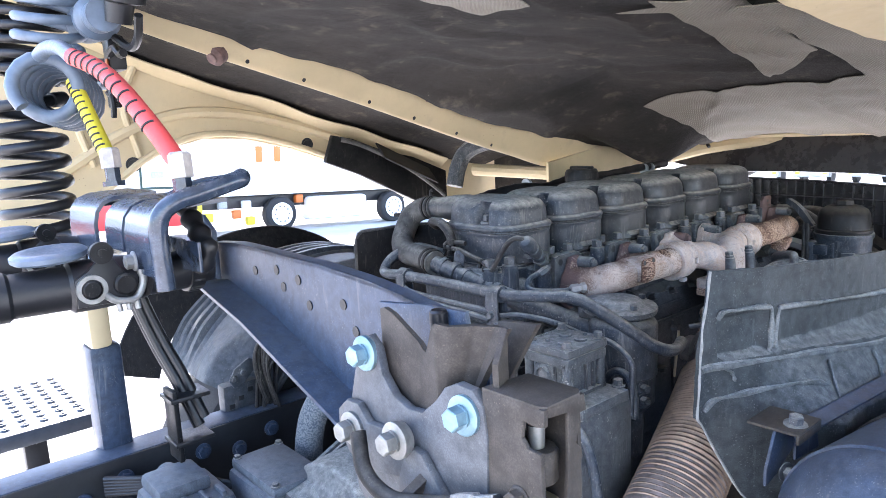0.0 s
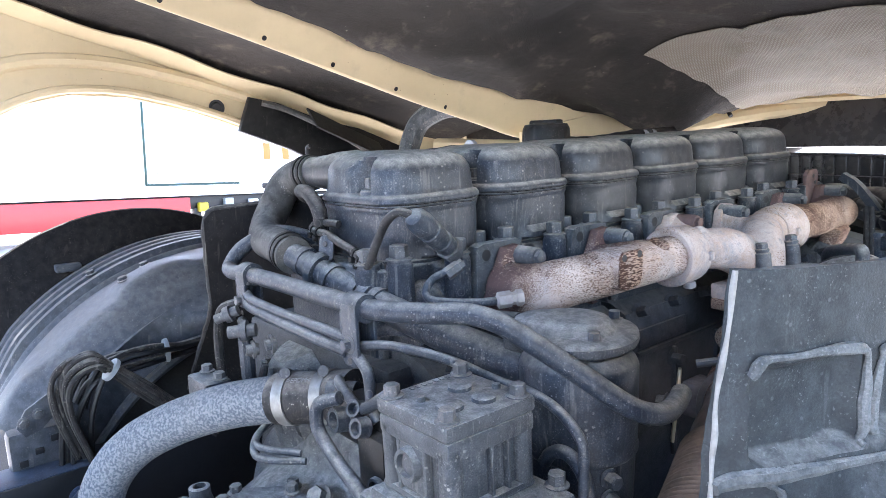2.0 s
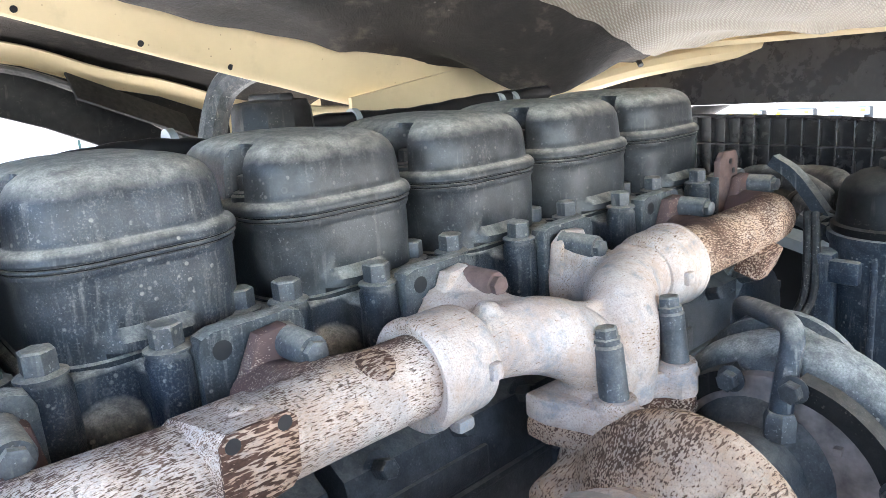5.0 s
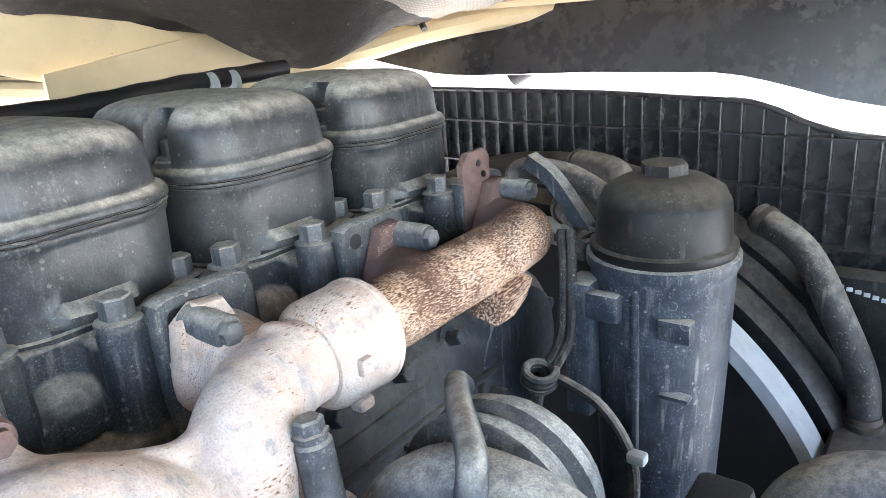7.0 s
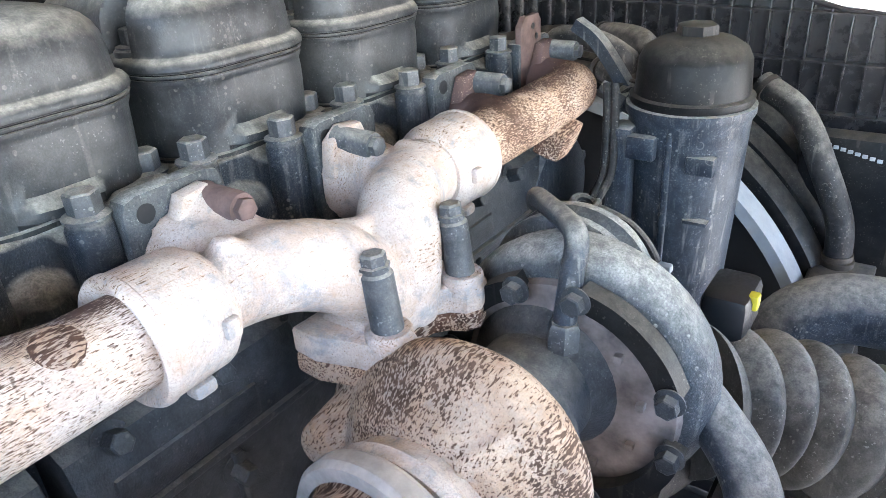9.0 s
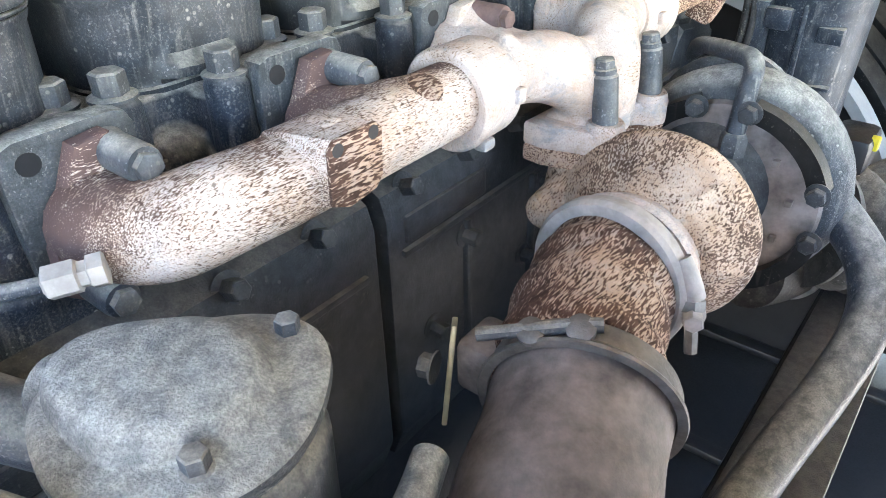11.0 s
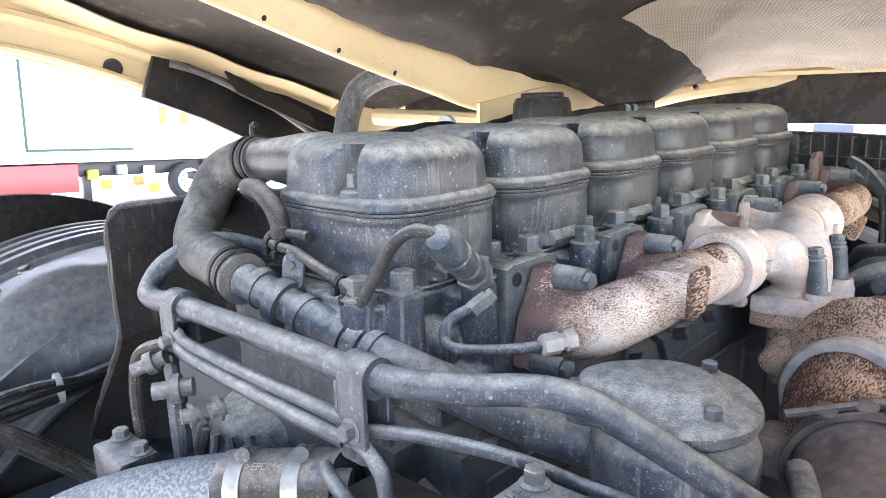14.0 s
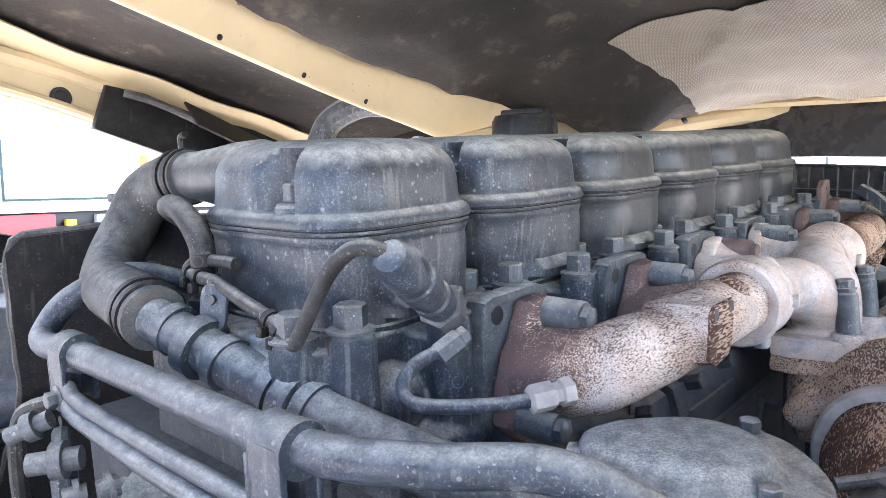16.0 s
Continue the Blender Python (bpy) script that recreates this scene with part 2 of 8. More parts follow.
M_PLATE = grimy("blue_grey_worn_plate", (0.088, 0.096, 0.110), (0.30, 0.28, 0.25), most=0.3, least=0.10, rough=0.42, streaks=0.2, strength=0.1, splash=0.2, spec=0.3)
M_WHITE_IRON = burnt("bleached_white_manifold", (0.64, 0.55, 0.495), (0.22, 0.15, 0.105), 0.285, 800, stain=0.8)
M_FLECKED = burnt("flecked_rusty_manifold", (0.76, 0.645, 0.565), (0.185, 0.115, 0.085), 0.39, 1250, True)
M_SCORCHED = burnt("scorched_speckled_manifold", (0.66, 0.49, 0.37), (0.15, 0.085, 0.06), 0.475, 1250, True)
M_RUSTY = burnt("rusty_flaking_iron", (0.58, 0.42, 0.32), (0.13, 0.07, 0.05), 0.505, 620)
M_VOLUTE = burnt("bleached_turbine_iron", (0.62, 0.475, 0.365), (0.17, 0.105, 0.075), 0.445, 560)
M_FLAP = grimy("stiff_black_flap", (0.007, 0.007, 0.008), (0.20, 0.17, 0.14), most=0.25, least=0.0, rough=0.65, streaks=0.25, strength=0.2, splash=0.15, spec=0.15)
M_HOSE = grimy("dusty_grey_hose", (0.024, 0.026, 0.028), (0.40, 0.38, 0.34), most=0.6, least=0.26, rough=0.6, splash=0.4, spec=0.2)
M_PRESSED = grimy("glossy_blue_steel", (0.040, 0.058, 0.090), (0.30, 0.30, 0.30), most=0.15, least=0.01, rough=0.16, streaks=0.2, strength=0.04, splash=0.08, spec=0.6)
M_RED_IRON = plain("red_brown_iron", (0.15, 0.095, 0.085), 0.85, 0.0, 0.35, 60, 0.5)
M_SCALE = plain("brown_scaled_steel", (0.20, 0.165, 0.15), 0.6, 0.1, 0.5, 45, 0.5)
M_BELLOWS = plain("rusty_corrugated_steel", (0.27, 0.19, 0.135), 0.5, 0.35, 0.4, 40)
M_BAND = plain("brown_greyed_band_steel", (0.155, 0.135, 0.12), 0.5, 0.35, 0.4, 70, 0.3)
M_CLAMP = plain("heat_greyed_steel", (0.42, 0.38, 0.345), 0.6, 0.1, 0.25, 60, 0.3)
M_ZINC = plain("zinc_plated_steel", (0.25, 0.245, 0.23), 0.5, 0.6, 0.3, 60)
M_BRASS = plain("yellow_zinc_steel", (0.50, 0.43, 0.28), 0.4, 0.6, 0.2, 60)
M_BLUEZINC = plain("blue_zinc_bolt", (0.20, 0.31, 0.36), 0.4, 0.5, 0.25, 60)
M_CAB = painted_cab("cream_cab_paint")
M_INS = insulation("black_sound_insulation")
M_FOIL = woven_foil("dimpled_aluminium_foil")
M_SHIELD = grimy("speckled_felt_shield", (0.024, 0.031, 0.035), (0.27, 0.28, 0.275), most=0.7, least=0.10, rough=0.7, grain=520, streaks=0.3, strength=0.6, splash=0.3)
M_SHIELD_SEAM = grimy("dusty_felt_ridge", (0.05, 0.06, 0.065), (0.30, 0.31, 0.305), most=0.9, least=0.6, rough=0.85, grain=520, streaks=0.3, strength=0.6, splash=0.6, spec=0.1)
M_FRAYED = plain("pale_frayed_felt", (0.26, 0.255, 0.24), 0.9, 0.0, 0.25, 120, 0.5)
M_STEP = plain("grey_step_plate", (0.05, 0.057, 0.068), 0.45, 0.0, 0.2)
M_TEXTILE = speckled("blue_white_woven_hose", (0.066, 0.085, 0.108), (0.185, 0.20, 0.21), 330, 0.42, 0.60)
M_RED = plain("red_rubber", (0.62, 0.07, 0.06), 0.55, 0.0, 0.15)
M_YELLOW = plain("yellow_rubber", (0.62, 0.50, 0.03), 0.55, 0.0, 0.15)
M_COIL = plain("grey_blue_coil_hose", (0.105, 0.135, 0.175), 0.4, 0.0, 0.25)
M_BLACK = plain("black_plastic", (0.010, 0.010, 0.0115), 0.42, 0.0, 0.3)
M_WET = grimy("wet_black_plastic", (0.026, 0.025, 0.029), (0.22, 0.20, 0.18), most=0.25, least=0.04, rough=0.24, streaks=0.2, strength=0.12, spec=0.5)
M_WATER = plain("water_drop", (0.05, 0.055, 0.06), 0.04, 0.0, 0.05)
M_UNIT = grimy("blue_grey_unit_case", (0.11, 0.13, 0.155), (0.30, 0.29, 0.27), most=0.4, least=0.06, rough=0.4, streaks=0.3, strength=0.1, splash=0.2)
M_GREY = plain("grey_plastic", (0.30, 0.32, 0.33), 0.5, 0.0, 0.15)
M_TRAILER = plain("white_trailer_panel", (0.85, 0.85, 0.84), 0.35, 0.0, 0.03, 2)
M_TRAILER_RED = plain("red_trailer_panel", (0.60, 0.045, 0.04), 0.4, 0.0, 0.05, 2)
M_ORANGE = plain("orange_reflector", (0.55, 0.13, 0.02), 0.45, 0.0, 0.05)
M_GREEN = plain("dark_green_line", (0.006, 0.035, 0.028), 0.5)
M_TYRE = plain("tyre_rubber", (0.02, 0.02, 0.021), 0.8)
M_ASPHALT = plain("pale_concrete_yard", (0.42, 0.41, 0.39), 0.9, 0.0, 0.12, 0.8)


# ---- shapes ----
def V(*p):
    return Vector(p)


def spline(points, steps=6):
    """Points along a smooth curve through the given ones."""
    p = [Vector(q) for q in points]
    if len(p) < 3:
        return p
    out = []
    ext = [2 * p[0] - p[1], *p, 2 * p[-1] - p[-2]]
    for i in range(1, len(ext) - 2):
        a, b, c, d = ext[i - 1:i + 3]
        for k in range(steps):
            u = k / steps
            out.append(0.5 * (2 * b + (c - a) * u + (2 * a - 5 * b + 4 * c - d) * u * u + (3 * b - a - 3 * c + d) * u ** 3))
    return out + [p[-1]]


def rings_mesh(bm, rings, closed_ends=True, loop=False):
    """Skin a list of equal rings of points."""
    rows = [[bm.verts.new(q) for q in ring] for ring in rings]
    n = len(rows[0])
    pairs = list(zip(rows, rows[1:] + ([rows[0]] if loop else [])))
    for a, b in (pairs if loop else pairs[:len(rows) - 1]):
        for i in range(n):
            bm.faces.new((a[i], a[(i + 1) % n], b[(i + 1) % n], b[i]))
    if closed_ends and not loop:
        bm.faces.new(rows[0][::-1]), bm.faces.new(rows[-1])
    return bm


def tube(points, r, n=16, steps=6, bm=None, smooth=True):
    """A round bar or hose along a curve; r is one radius, or a function of the share of the way."""
    bm = bm or bmesh.new()
    path = spline(points, steps) if smooth else [Vector(q) for q in points]
    rings, side = [], None
    for i, p in enumerate(path):
        d = (path[min(i + 1, len(path) - 1)] - path[max(i - 1, 0)]).normalized()
        if side is None:
            side = d.orthogonal().normalized()
        side = (side - d * side.dot(d)).normalized()
        other = d.cross(side)
        rad = r(i / (len(path) - 1)) if callable(r) else r
        rings.append([p + (side * math.cos(6.28318 * k / n) + other * math.sin(6.28318 * k / n)) * rad for k in range(n)])
    return rings_mesh(bm, rings)


def lathe(p, axis, profile, n=24, bm=None, caps=True, turn=0.0):
    """Turn a profile of (way along the axis, radius) about the axis through p."""
    bm = bm or bmesh.new()
    d = Vector(axis).normalized()
    s = d.orthogonal().normalized()
    if abs(d.z) > 0.9:
        s = (Vector((1, 0, 0)) - d * d.x).normalized()
    o = d.cross(s)
    p = Vector(p)
    rings = [[p + d * w + (s * math.cos(6.28318 * k / n + turn) + o * math.sin(6.28318 * k / n + turn)) * max(r, 1e-4) for k in range(n)] for w, r in profile]
    return rings_mesh(bm, rings, caps)


def block(lo, hi, bevel=0.002, bm=None, segments=2):
    """A box from corner to corner with rounded edges."""
    bm = bm or bmesh.new()
    made = bmesh.ops.create_cube(bm, size=1)["verts"]
    c = [(a + b) / 2 for a, b in zip(lo, hi)]
    d = [abs(b - a) for a, b in zip(lo, hi)]
    for v in made:
        v.co = Vector([c[i] + v.co[i] * d[i] for i in range(3)])
    if bevel:
        edges = list({e for v in made for e in v.link_edges})
        bmesh.ops.bevel(bm, geom=edges, offset=min(bevel, min(d) * 0.45), segments=segments, affect="EDGES", profile=0.5)
    return bm


def turned(bm, m):
    bm.transform(m)
    return bm


def prism(outline, depth, m=None, bevel=0.0, bm=None):
    """A flat plate: an outline in x and y, as thick as depth along z, laid by the pose m."""
    own = bmesh.new()
    n = len(outline)
    lo = [own.verts.new((x, y, 0)) for x, y in outline]
    hi = [own.verts.new((x, y, depth)) for x, y in outline]
    own.faces.new(lo[::-1]), own.faces.new(hi)
    for i in range(n):
        own.faces.new((lo[i], lo[(i + 1) % n], hi[(i + 1) % n], hi[i]))
    bmesh.ops.recalc_face_normals(own, faces=own.faces)
    if bevel:
        rim = [e for e in own.edges if abs(e.verts[0].co.z - e.verts[1].co.z) < 1e-6]
        bmesh.ops.bevel(own, geom=rim, offset=bevel, segments=2, affect="EDGES", profile=0.5)
    if m is not None:
        own.transform(m)
    return join(bm, own) if bm else own


def join(bm, other):
    mesh = bpy.data.meshes.new("joined")
    other.to_mesh(mesh)
    other.free()
    bm.from_mesh(mesh)
    bpy.data.meshes.remove(mesh)
    return bm


def rounded(w, h, r, n=5):
    """The outline of a rectangle with round corners, about its middle."""
    out = []
    for cx, cy, a in ((w / 2 - r, h / 2 - r, 0), (-w / 2 + r, h / 2 - r, 90), (-w / 2 + r, -h / 2 + r, 180), (w / 2 - r, -h / 2 + r, 270)):
        out += [(cx + r * math.cos(radians(a + 90 * k / n)), cy + r * math.sin(radians(a + 90 * k / n))) for k in range(n + 1)]
    return out


def facing(p, d, up=(0, 0, 1)):
    """A pose at p whose z points along d and whose y is as near to up as it can be."""
    z = Vector(d).normalized()
    x = Vector(up).cross(z)
    x = x.normalized() if x.length > 1e-4 else Vector((1, 0, 0))
    y = z.cross(x)
    return Matrix.Translation(p) @ Matrix((x, y, z)).transposed().to_4x4()


def hexbolt(p, axis, r, head=None, shank=0.0, washer=1.35, bm=None):
    """A flanged hexagon bolt head, standing on p."""
    head = head or r * 1.1
    bm = lathe(p, axis, [(-shank, r * 0.62), (0, r * 0.62), (0, r * washer), (r * 0.16, r * washer), (r * 0.3, r * 1.05)], 18, bm)
    return lathe(Vector(p) + Vector(axis).normalized() * r * 0.2, axis, [(0, r * 1.0), (head * 0.92, r * 1.0), (head, r * 0.86)], 6, bm)


# ---- objects ----
GROUND = Matrix.Identity(4)


def thing(name, label, category, base=(0, 0, 0), group="", kind="", space=ENG):
    ob = new(name)
    ob.empty_display_size = 0.02
    ob.matrix_basis = Matrix.Translation(space @ Vector(base))
    return tagged(ob, label, category, group, kind)


def mesh_of(name, bm, material, space=ENG, sharp=35.0):
    bmesh.ops.recalc_face_normals(bm, faces=bm.faces)
    bm.transform(space)
    mesh = bpy.data.meshes.new(name)
    bm.to_mesh(mesh)
    bm.free()
    mesh.polygons.foreach_set("use_smooth", [True] * len(mesh.polygons))
    mesh.set_sharp_from_angle(angle=radians(sharp))
    mesh.materials.append(material)
    return mesh


def part(name, bm, material, parent, label="", space=ENG, sharp=35.0):
    """One mesh object, built in the frame of its space, under a thing or a part."""
    ob = new(name, mesh_of(name, bm, material, space, sharp))
    ob.parent = parent
    if parent.parent is None and parent.type == "EMPTY":
        ob.matrix_parent_inverse = parent.matrix_basis.inverted()
    return tagged(ob, label)


def solo(name, bm, material, label, category, group="", kind="", space=ENG, sharp=35.0):
    """A thing that is one mesh."""
    return tagged(new(name, mesh_of(name, bm, material, space, sharp)), label, category, group, kind)


# ---- ground and yard ----
def grid_mesh(nx, ny, f, bm=None):
    """A sheet of nx by ny cells through the points f(u, v)."""
    bm = bm or bmesh.new()
    rows = [[bm.verts.new(f(i / nx, j / ny)) for j in range(ny + 1)] for i in range(nx + 1)]
    for i in range(nx):
        for j in range(ny):
            bm.faces.new((rows[i][j], rows[i + 1][j], rows[i + 1][j + 1], rows[i][j + 1]))
    return bm


def thick(bm, t):
    """Give a sheet a thickness t along its normals."""
    bmesh.ops.recalc_face_normals(bm, faces=bm.faces)
    bmesh.ops.solidify(bm, geom=list(bm.faces), thickness=t)
    return bm


def cast(ob, size=0.0028, rounds=8):
    """Blend the joined shapes of one casting into a single rounded skin."""
    m = ob.modifiers.new("skin", "REMESH")
    m.mode, m.voxel_size, m.use_smooth_shade = "VOXEL", size, True
    m = ob.modifiers.new("soften", "SMOOTH")
    m.factor, m.iterations = 0.5, rounds
    return ob


solo("ground", grid_mesh(8, 8, lambda u, v: ((u - 0.5) * 1600, (v - 0.5) * 1600, 0)), M_ASPHALT, "pale sunlit concrete yard", "ground", kind="structure", space=GROUND)

# ---- the engine ----
PITCH = 0.16
engine = thing("truck_engine", "dust-covered grey six-cylinder diesel truck engine", "engine", (-0.2, 0.3, -0.6))
b = block((-0.40, -0.17, -0.62), (-0.06, 0.86, -0.10), 0.008)
part("engine_block", b, M_BLOCK, engine)
# plain dark backing, added to close bright gaps between the covers
plenum = block((-0.42, -0.02, -0.30), (-0.305, 0.86, 0.03), 0.02)
part("intake_side", plenum, M_BLOCK, engine, "dark intake side of the engine")
# side covers of the crankcase, with a sloped upper lip
def side_cover(y0, y1):
    out = [(-0.10, -0.085), (-0.045, -0.093), (-0.022, -0.105), (-0.016, -0.125), (-0.016, -0.36), (-0.03, -0.40), (-0.10, -0.42)]
    return prism(out, y1 - y0, Matrix.Translation((0, y1, 0)) @ Matrix.Rotation(radians(90), 4, "X"), 0.003)


for i in range(3):
    cover = part("side_cover", side_cover(-0.14 + 0.32 * i, 0.168 + 0.32 * i), M_BLOCK, engine)
    y0, y1 = -0.14 + 0.32 * i, 0.168 + 0.32 * i
    for k in range(2):
        y = y0 + (y1 - y0) * (0.33 + 0.36 * k)
        part("rib", block((-0.02, y - 0.004, -0.33), (-0.010, y + 0.004, -0.168), 0.003), M_BLOCK, cover)
    part("rib", block((-0.02, y0 + 0.015, -0.165), (-0.011, y1 - 0.015, -0.158), 0.002), M_BLOCK, cover)
    part("panel", block((-0.02, y0 + 0.02, -0.155), (-0.0125, y0 + 0.13, -0.128), 0.003), M_BLOCK, cover)
    for y, z in ((0.03, -0.108), (0.105, -0.108), (0.18, -0.108), (0.255, -0.108), (0.10, -0.185), (0.23, -0.185), (0.05, -0.26), (0.2, -0.26)):
        x = -0.024 if z > -0.12 else -0.016
        part("bolt", hexbolt((x, -0.14 + 0.32 * i + y, z), (1, 0, 0.35 if z > -0.12 else 0), 0.0078, 0.016, 0.0, 1.6), M_BLOCK, cover)


def cover_outline(w, notch, relief=0.0, z=0.0, n=9, corner=0.0):
    """Rounded outline of a rocker cover about its middle; the notch on its rear side takes a bolt, the relief swells its front wall."""
    pts = []
    X, Y, R = 0.100 - w, 0.0757 - w, 0.046 - w * 0.6
    corners = ((X - R, Y - R, 0), (-X + R, Y - R, 90), (-X + R, -Y + R, 180), (X - R, -Y + R, 270))
    if corner:
        Rc = corner - w
        corners = corners[:2] + ((-X + Rc, -Y + Rc, 180),) + corners[3:]
    flat = R
    for cx, cy, a in corners:
        R = corner - w if corner and a == 180 else flat
        pts += [(cx + R * math.cos(radians(a + 90 * k / n)), cy + R * math.sin(radians(a + 90 * k / n))) for k in range(n + 1)]
        if a == 180:
            for q in range(1, 60):
                x = -X + R + (2 * X - flat - R) * q / 60
                d = math.exp(-abs((x - 0.036) / 0.023) ** 3) if corner else max(0.0, 1 - ((x - 0.036) / 0.0165) ** 2) ** 0.6
                pts.append((x, -Y + notch * d))
        elif a == 0:
            pts += [(X - R - (2 * X - 2 * R) * q / 14, Y) for q in range(1, 14)]
        elif a == 270:
            pts += [(X, -Y + R + (2 * Y - 2 * R) * q / 14) for q in range(1, 14)]
    if relief:
        out = []
        for x, y in pts:
            if x > 0.03:
                lo = -0.012 + 0.35 * (0.05 - z)
                s = max(0.0, min(1.0, (y - lo + 0.022) / 0.005)) * max(0.0, min(1.0, (0.062 - y) / 0.006))
                foot = max(0.0, min(1.0, (y + 0.034) / 0.008)) * max(0.0, min(1.0, (0.026 - y) / 0.01)) * max(0.0, min(1.0, (0.019 - z) / 0.006))
                x += min(1.0, (x - 0.03) / 0.03) * (relief * s + 0.010 * foot)
            out.append((x, y))
        pts = out
    return pts


def rocker_cover(i):
    c = thing("rocker_cover", "dusty dark grey plastic rocker cover on a cylinder head", "engine cover", (-0.1927, -0.054 + PITCH * i, 0), "rocker covers in a row")
    finish = M_COVER_SPRAYED if i < 2 else M_COVER
    at = lambda w, z, notch=0.0, relief=0.0: [(x - 0.1927, y - 0.054 + PITCH * i, z) for x, y in cover_outline(w, notch, relief, z, 9, 0.074 if i == 0 else 0.0)]
    lower = rings_mesh(bmesh.new(), [at(0.0045, -0.006), at(0.0035, -0.004), at(0.0035, 0.001), at(0.005, 0.0025), at(0.0055, 0.006, 0, 0.0025), at(0.0055, 0.012, 0, 0.0025), at(0.0055, 0.0165, 0, 0.0025),
                                     at(0.0053, 0.020, 0, 0.0025), at(0.0047, 0.034, 0, 0.0025), at(0.0042, 0.046, 0, 0.002), at(0.004, 0.053, 0, 0.0008), at(0.0028, 0.0555), at(0.002, 0.0575), at(0.002, 0.060)])
    part("base", lower, finish, c)
    gasket = rings_mesh(bmesh.new(), [at(0.0045, 0.0598), at(0.0030, 0.0602), at(0.0028, 0.0648), at(0.0045, 0.0652)])
    sm = part("seam", gasket, M_DARK, c, "black rubber seam")
    part("bead", rings_mesh(bmesh.new(), [at(0.0040, 0.0612), at(0.0012, 0.0614), at(0.0008, 0.0624), at(0.0012, 0.0634), at(0.0040, 0.0636)]), finish, sm)
    N = 0.027
    dome = rings_mesh(bmesh.new(), [at(0.0015, 0.0646), at(0.0002, 0.0652), at(-0.0004, 0.0668), at(0.0004, 0.0705), at(0.0022, 0.0730), at(0.0055, 0.0745), at(0.0062, 0.0755, N), at(0.007, 0.081, N), at(0.0078, 0.0918, N), at(0.009, 0.1008, N * 0.96),
                                    at(0.012, 0.1072, N * 0.8), at(0.0165, 0.1124, N * 0.45), at(0.0235, 0.1165, N * 0.1), at(0.033, 0.1194), at(0.045, 0.1211), at(0.062, 0.1220)])
    d = part("dome", dome, finish, c)
    yb = -0.054 - 0.0565 + PITCH * i
    part("bolt_seat", lathe((-0.1567, yb, 0.070), (0, 0, 1), [(0, 0.0150), (0.008, 0.0145), (0.0095, 0.013)], 18), finish, d)
    part("bolt", hexbolt((-0.1567, yb, 0.0795), (0, 0, 1), 0.0080, 0.0125, 0, 1.6), M_BOLT, d)
    return c


def cylinder_head(i):
    y = -0.054 + PITCH * i
    finish = M_HEAD_SPRAYED if i < 2 else M_HEAD
    h = thing("cylinder_head", "dusty grey cast iron cylinder head with flanged bolts", "cylinder head", (-0.22, y, -0.1), "cylinder heads in a row")
    b = block((-0.30, y - (0.098 if i == 0 else 0.079), -0.12), (-0.094, y + 0.079, -0.001), 0.004)
    block((-0.12, y - 0.079, -0.105), (-0.048, y + 0.062, -0.062), 0.006, b)
    cols = ((-0.127, -0.088, 0.008), (-0.062, -0.068, 0.008), (-0.152, -0.112, 0.004))
    for yy, x, top in cols:
        lathe((x, yy + PITCH * i, -0.072), (0, 0, 1), [(0, 0.023), (0.012, 0.018), (0.03, 0.0155)], 18, b)
        block((x - 0.05, yy + PITCH * i - 0.013, -0.072), (x, yy + PITCH * i + 0.013, top - 0.014), 0.004, b)
    # the round core plug between the columns
    lathe((-0.092, -0.095 + PITCH * i, -0.046), (1, 0, 0.35), [(-0.01, 0.024), (0.006, 0.023), (0.014, 0.019), (0.019, 0.012), (0.021, 0.003)], 20, b)
    cast(part("casting", b, finish, h), 0.0027, 5)
    for yy, x, top in cols:
        column = part("bolt_column", lathe((x, yy + PITCH * i, -0.05), (0, 0, 1), [(0, 0.0162), (top + 0.036, 0.0148), (top + 0.044, 0.0148), (top + 0.0475, 0.0130), (top + 0.05, 0.012)], 22), finish, h)
        part("bolt", hexbolt((x, yy + PITCH * i, top), (0, 0, 1), 0.0104, 0.0148, 0.0, 1.42), M_BOLT, column)
    p = -0.015 + PITCH * i
    plate = prism([(-0.037, -0.055), (0.037, -0.055), (0.037, 0.040), (0.034, 0.047), (0.026, 0.050), (-0.026, 0.050), (-0.034, 0.047), (-0.037, 0.040)], 0.016, facing((-0.064, p, -0.033), (1, 0, 0)), 0.0018)
    fl = part("port_flange", plate, M_ALU, h)
    part("port", block((-0.11, p - 0.031, -0.09), (-0.062, p + 0.031, 0.006), 0.008), finish, fl)
    part("hole", lathe((-0.0485, p - 0.022, 0.004), (1, 0, 0), [(0, 0.0065), (0.0008, 0.0065)], 14), M_BLACK, fl, "dark bolt hole")
    return h


for i in range(6):
    cylinder_head(i), rocker_cover(i)

# ---- the exhaust manifold ----
manifold = thing("exhaust_manifold", "heat-bleached cast iron exhaust manifold flaking to rust", "exhaust manifold", (0.02, 0.4, -0.06))
XP, ZP = 0.016, -0.029            # middle of the long pipe
ports = [-0.015 + PITCH * i for i in range(6)]


def port_flange(p, mirror, mat, name="flange"):
    k = -1 if mirror else 1
    out = [(0.015 * k, 0.046), (0.03 * k, 0.036), (0.034 * k, 0.010), (0.012 * k, -0.046), (-0.014 * k, -0.05), (-0.032 * k, -0.034), (-0.03 * k, -0.008), (-0.004 * k, 0.044)]
    bm = prism(out if k > 0 else out[::-1], 0.014, facing((-0.047, p, -0.033), (1, 0, 0)), 0.003)
    return part(name, bm, mat, manifold)


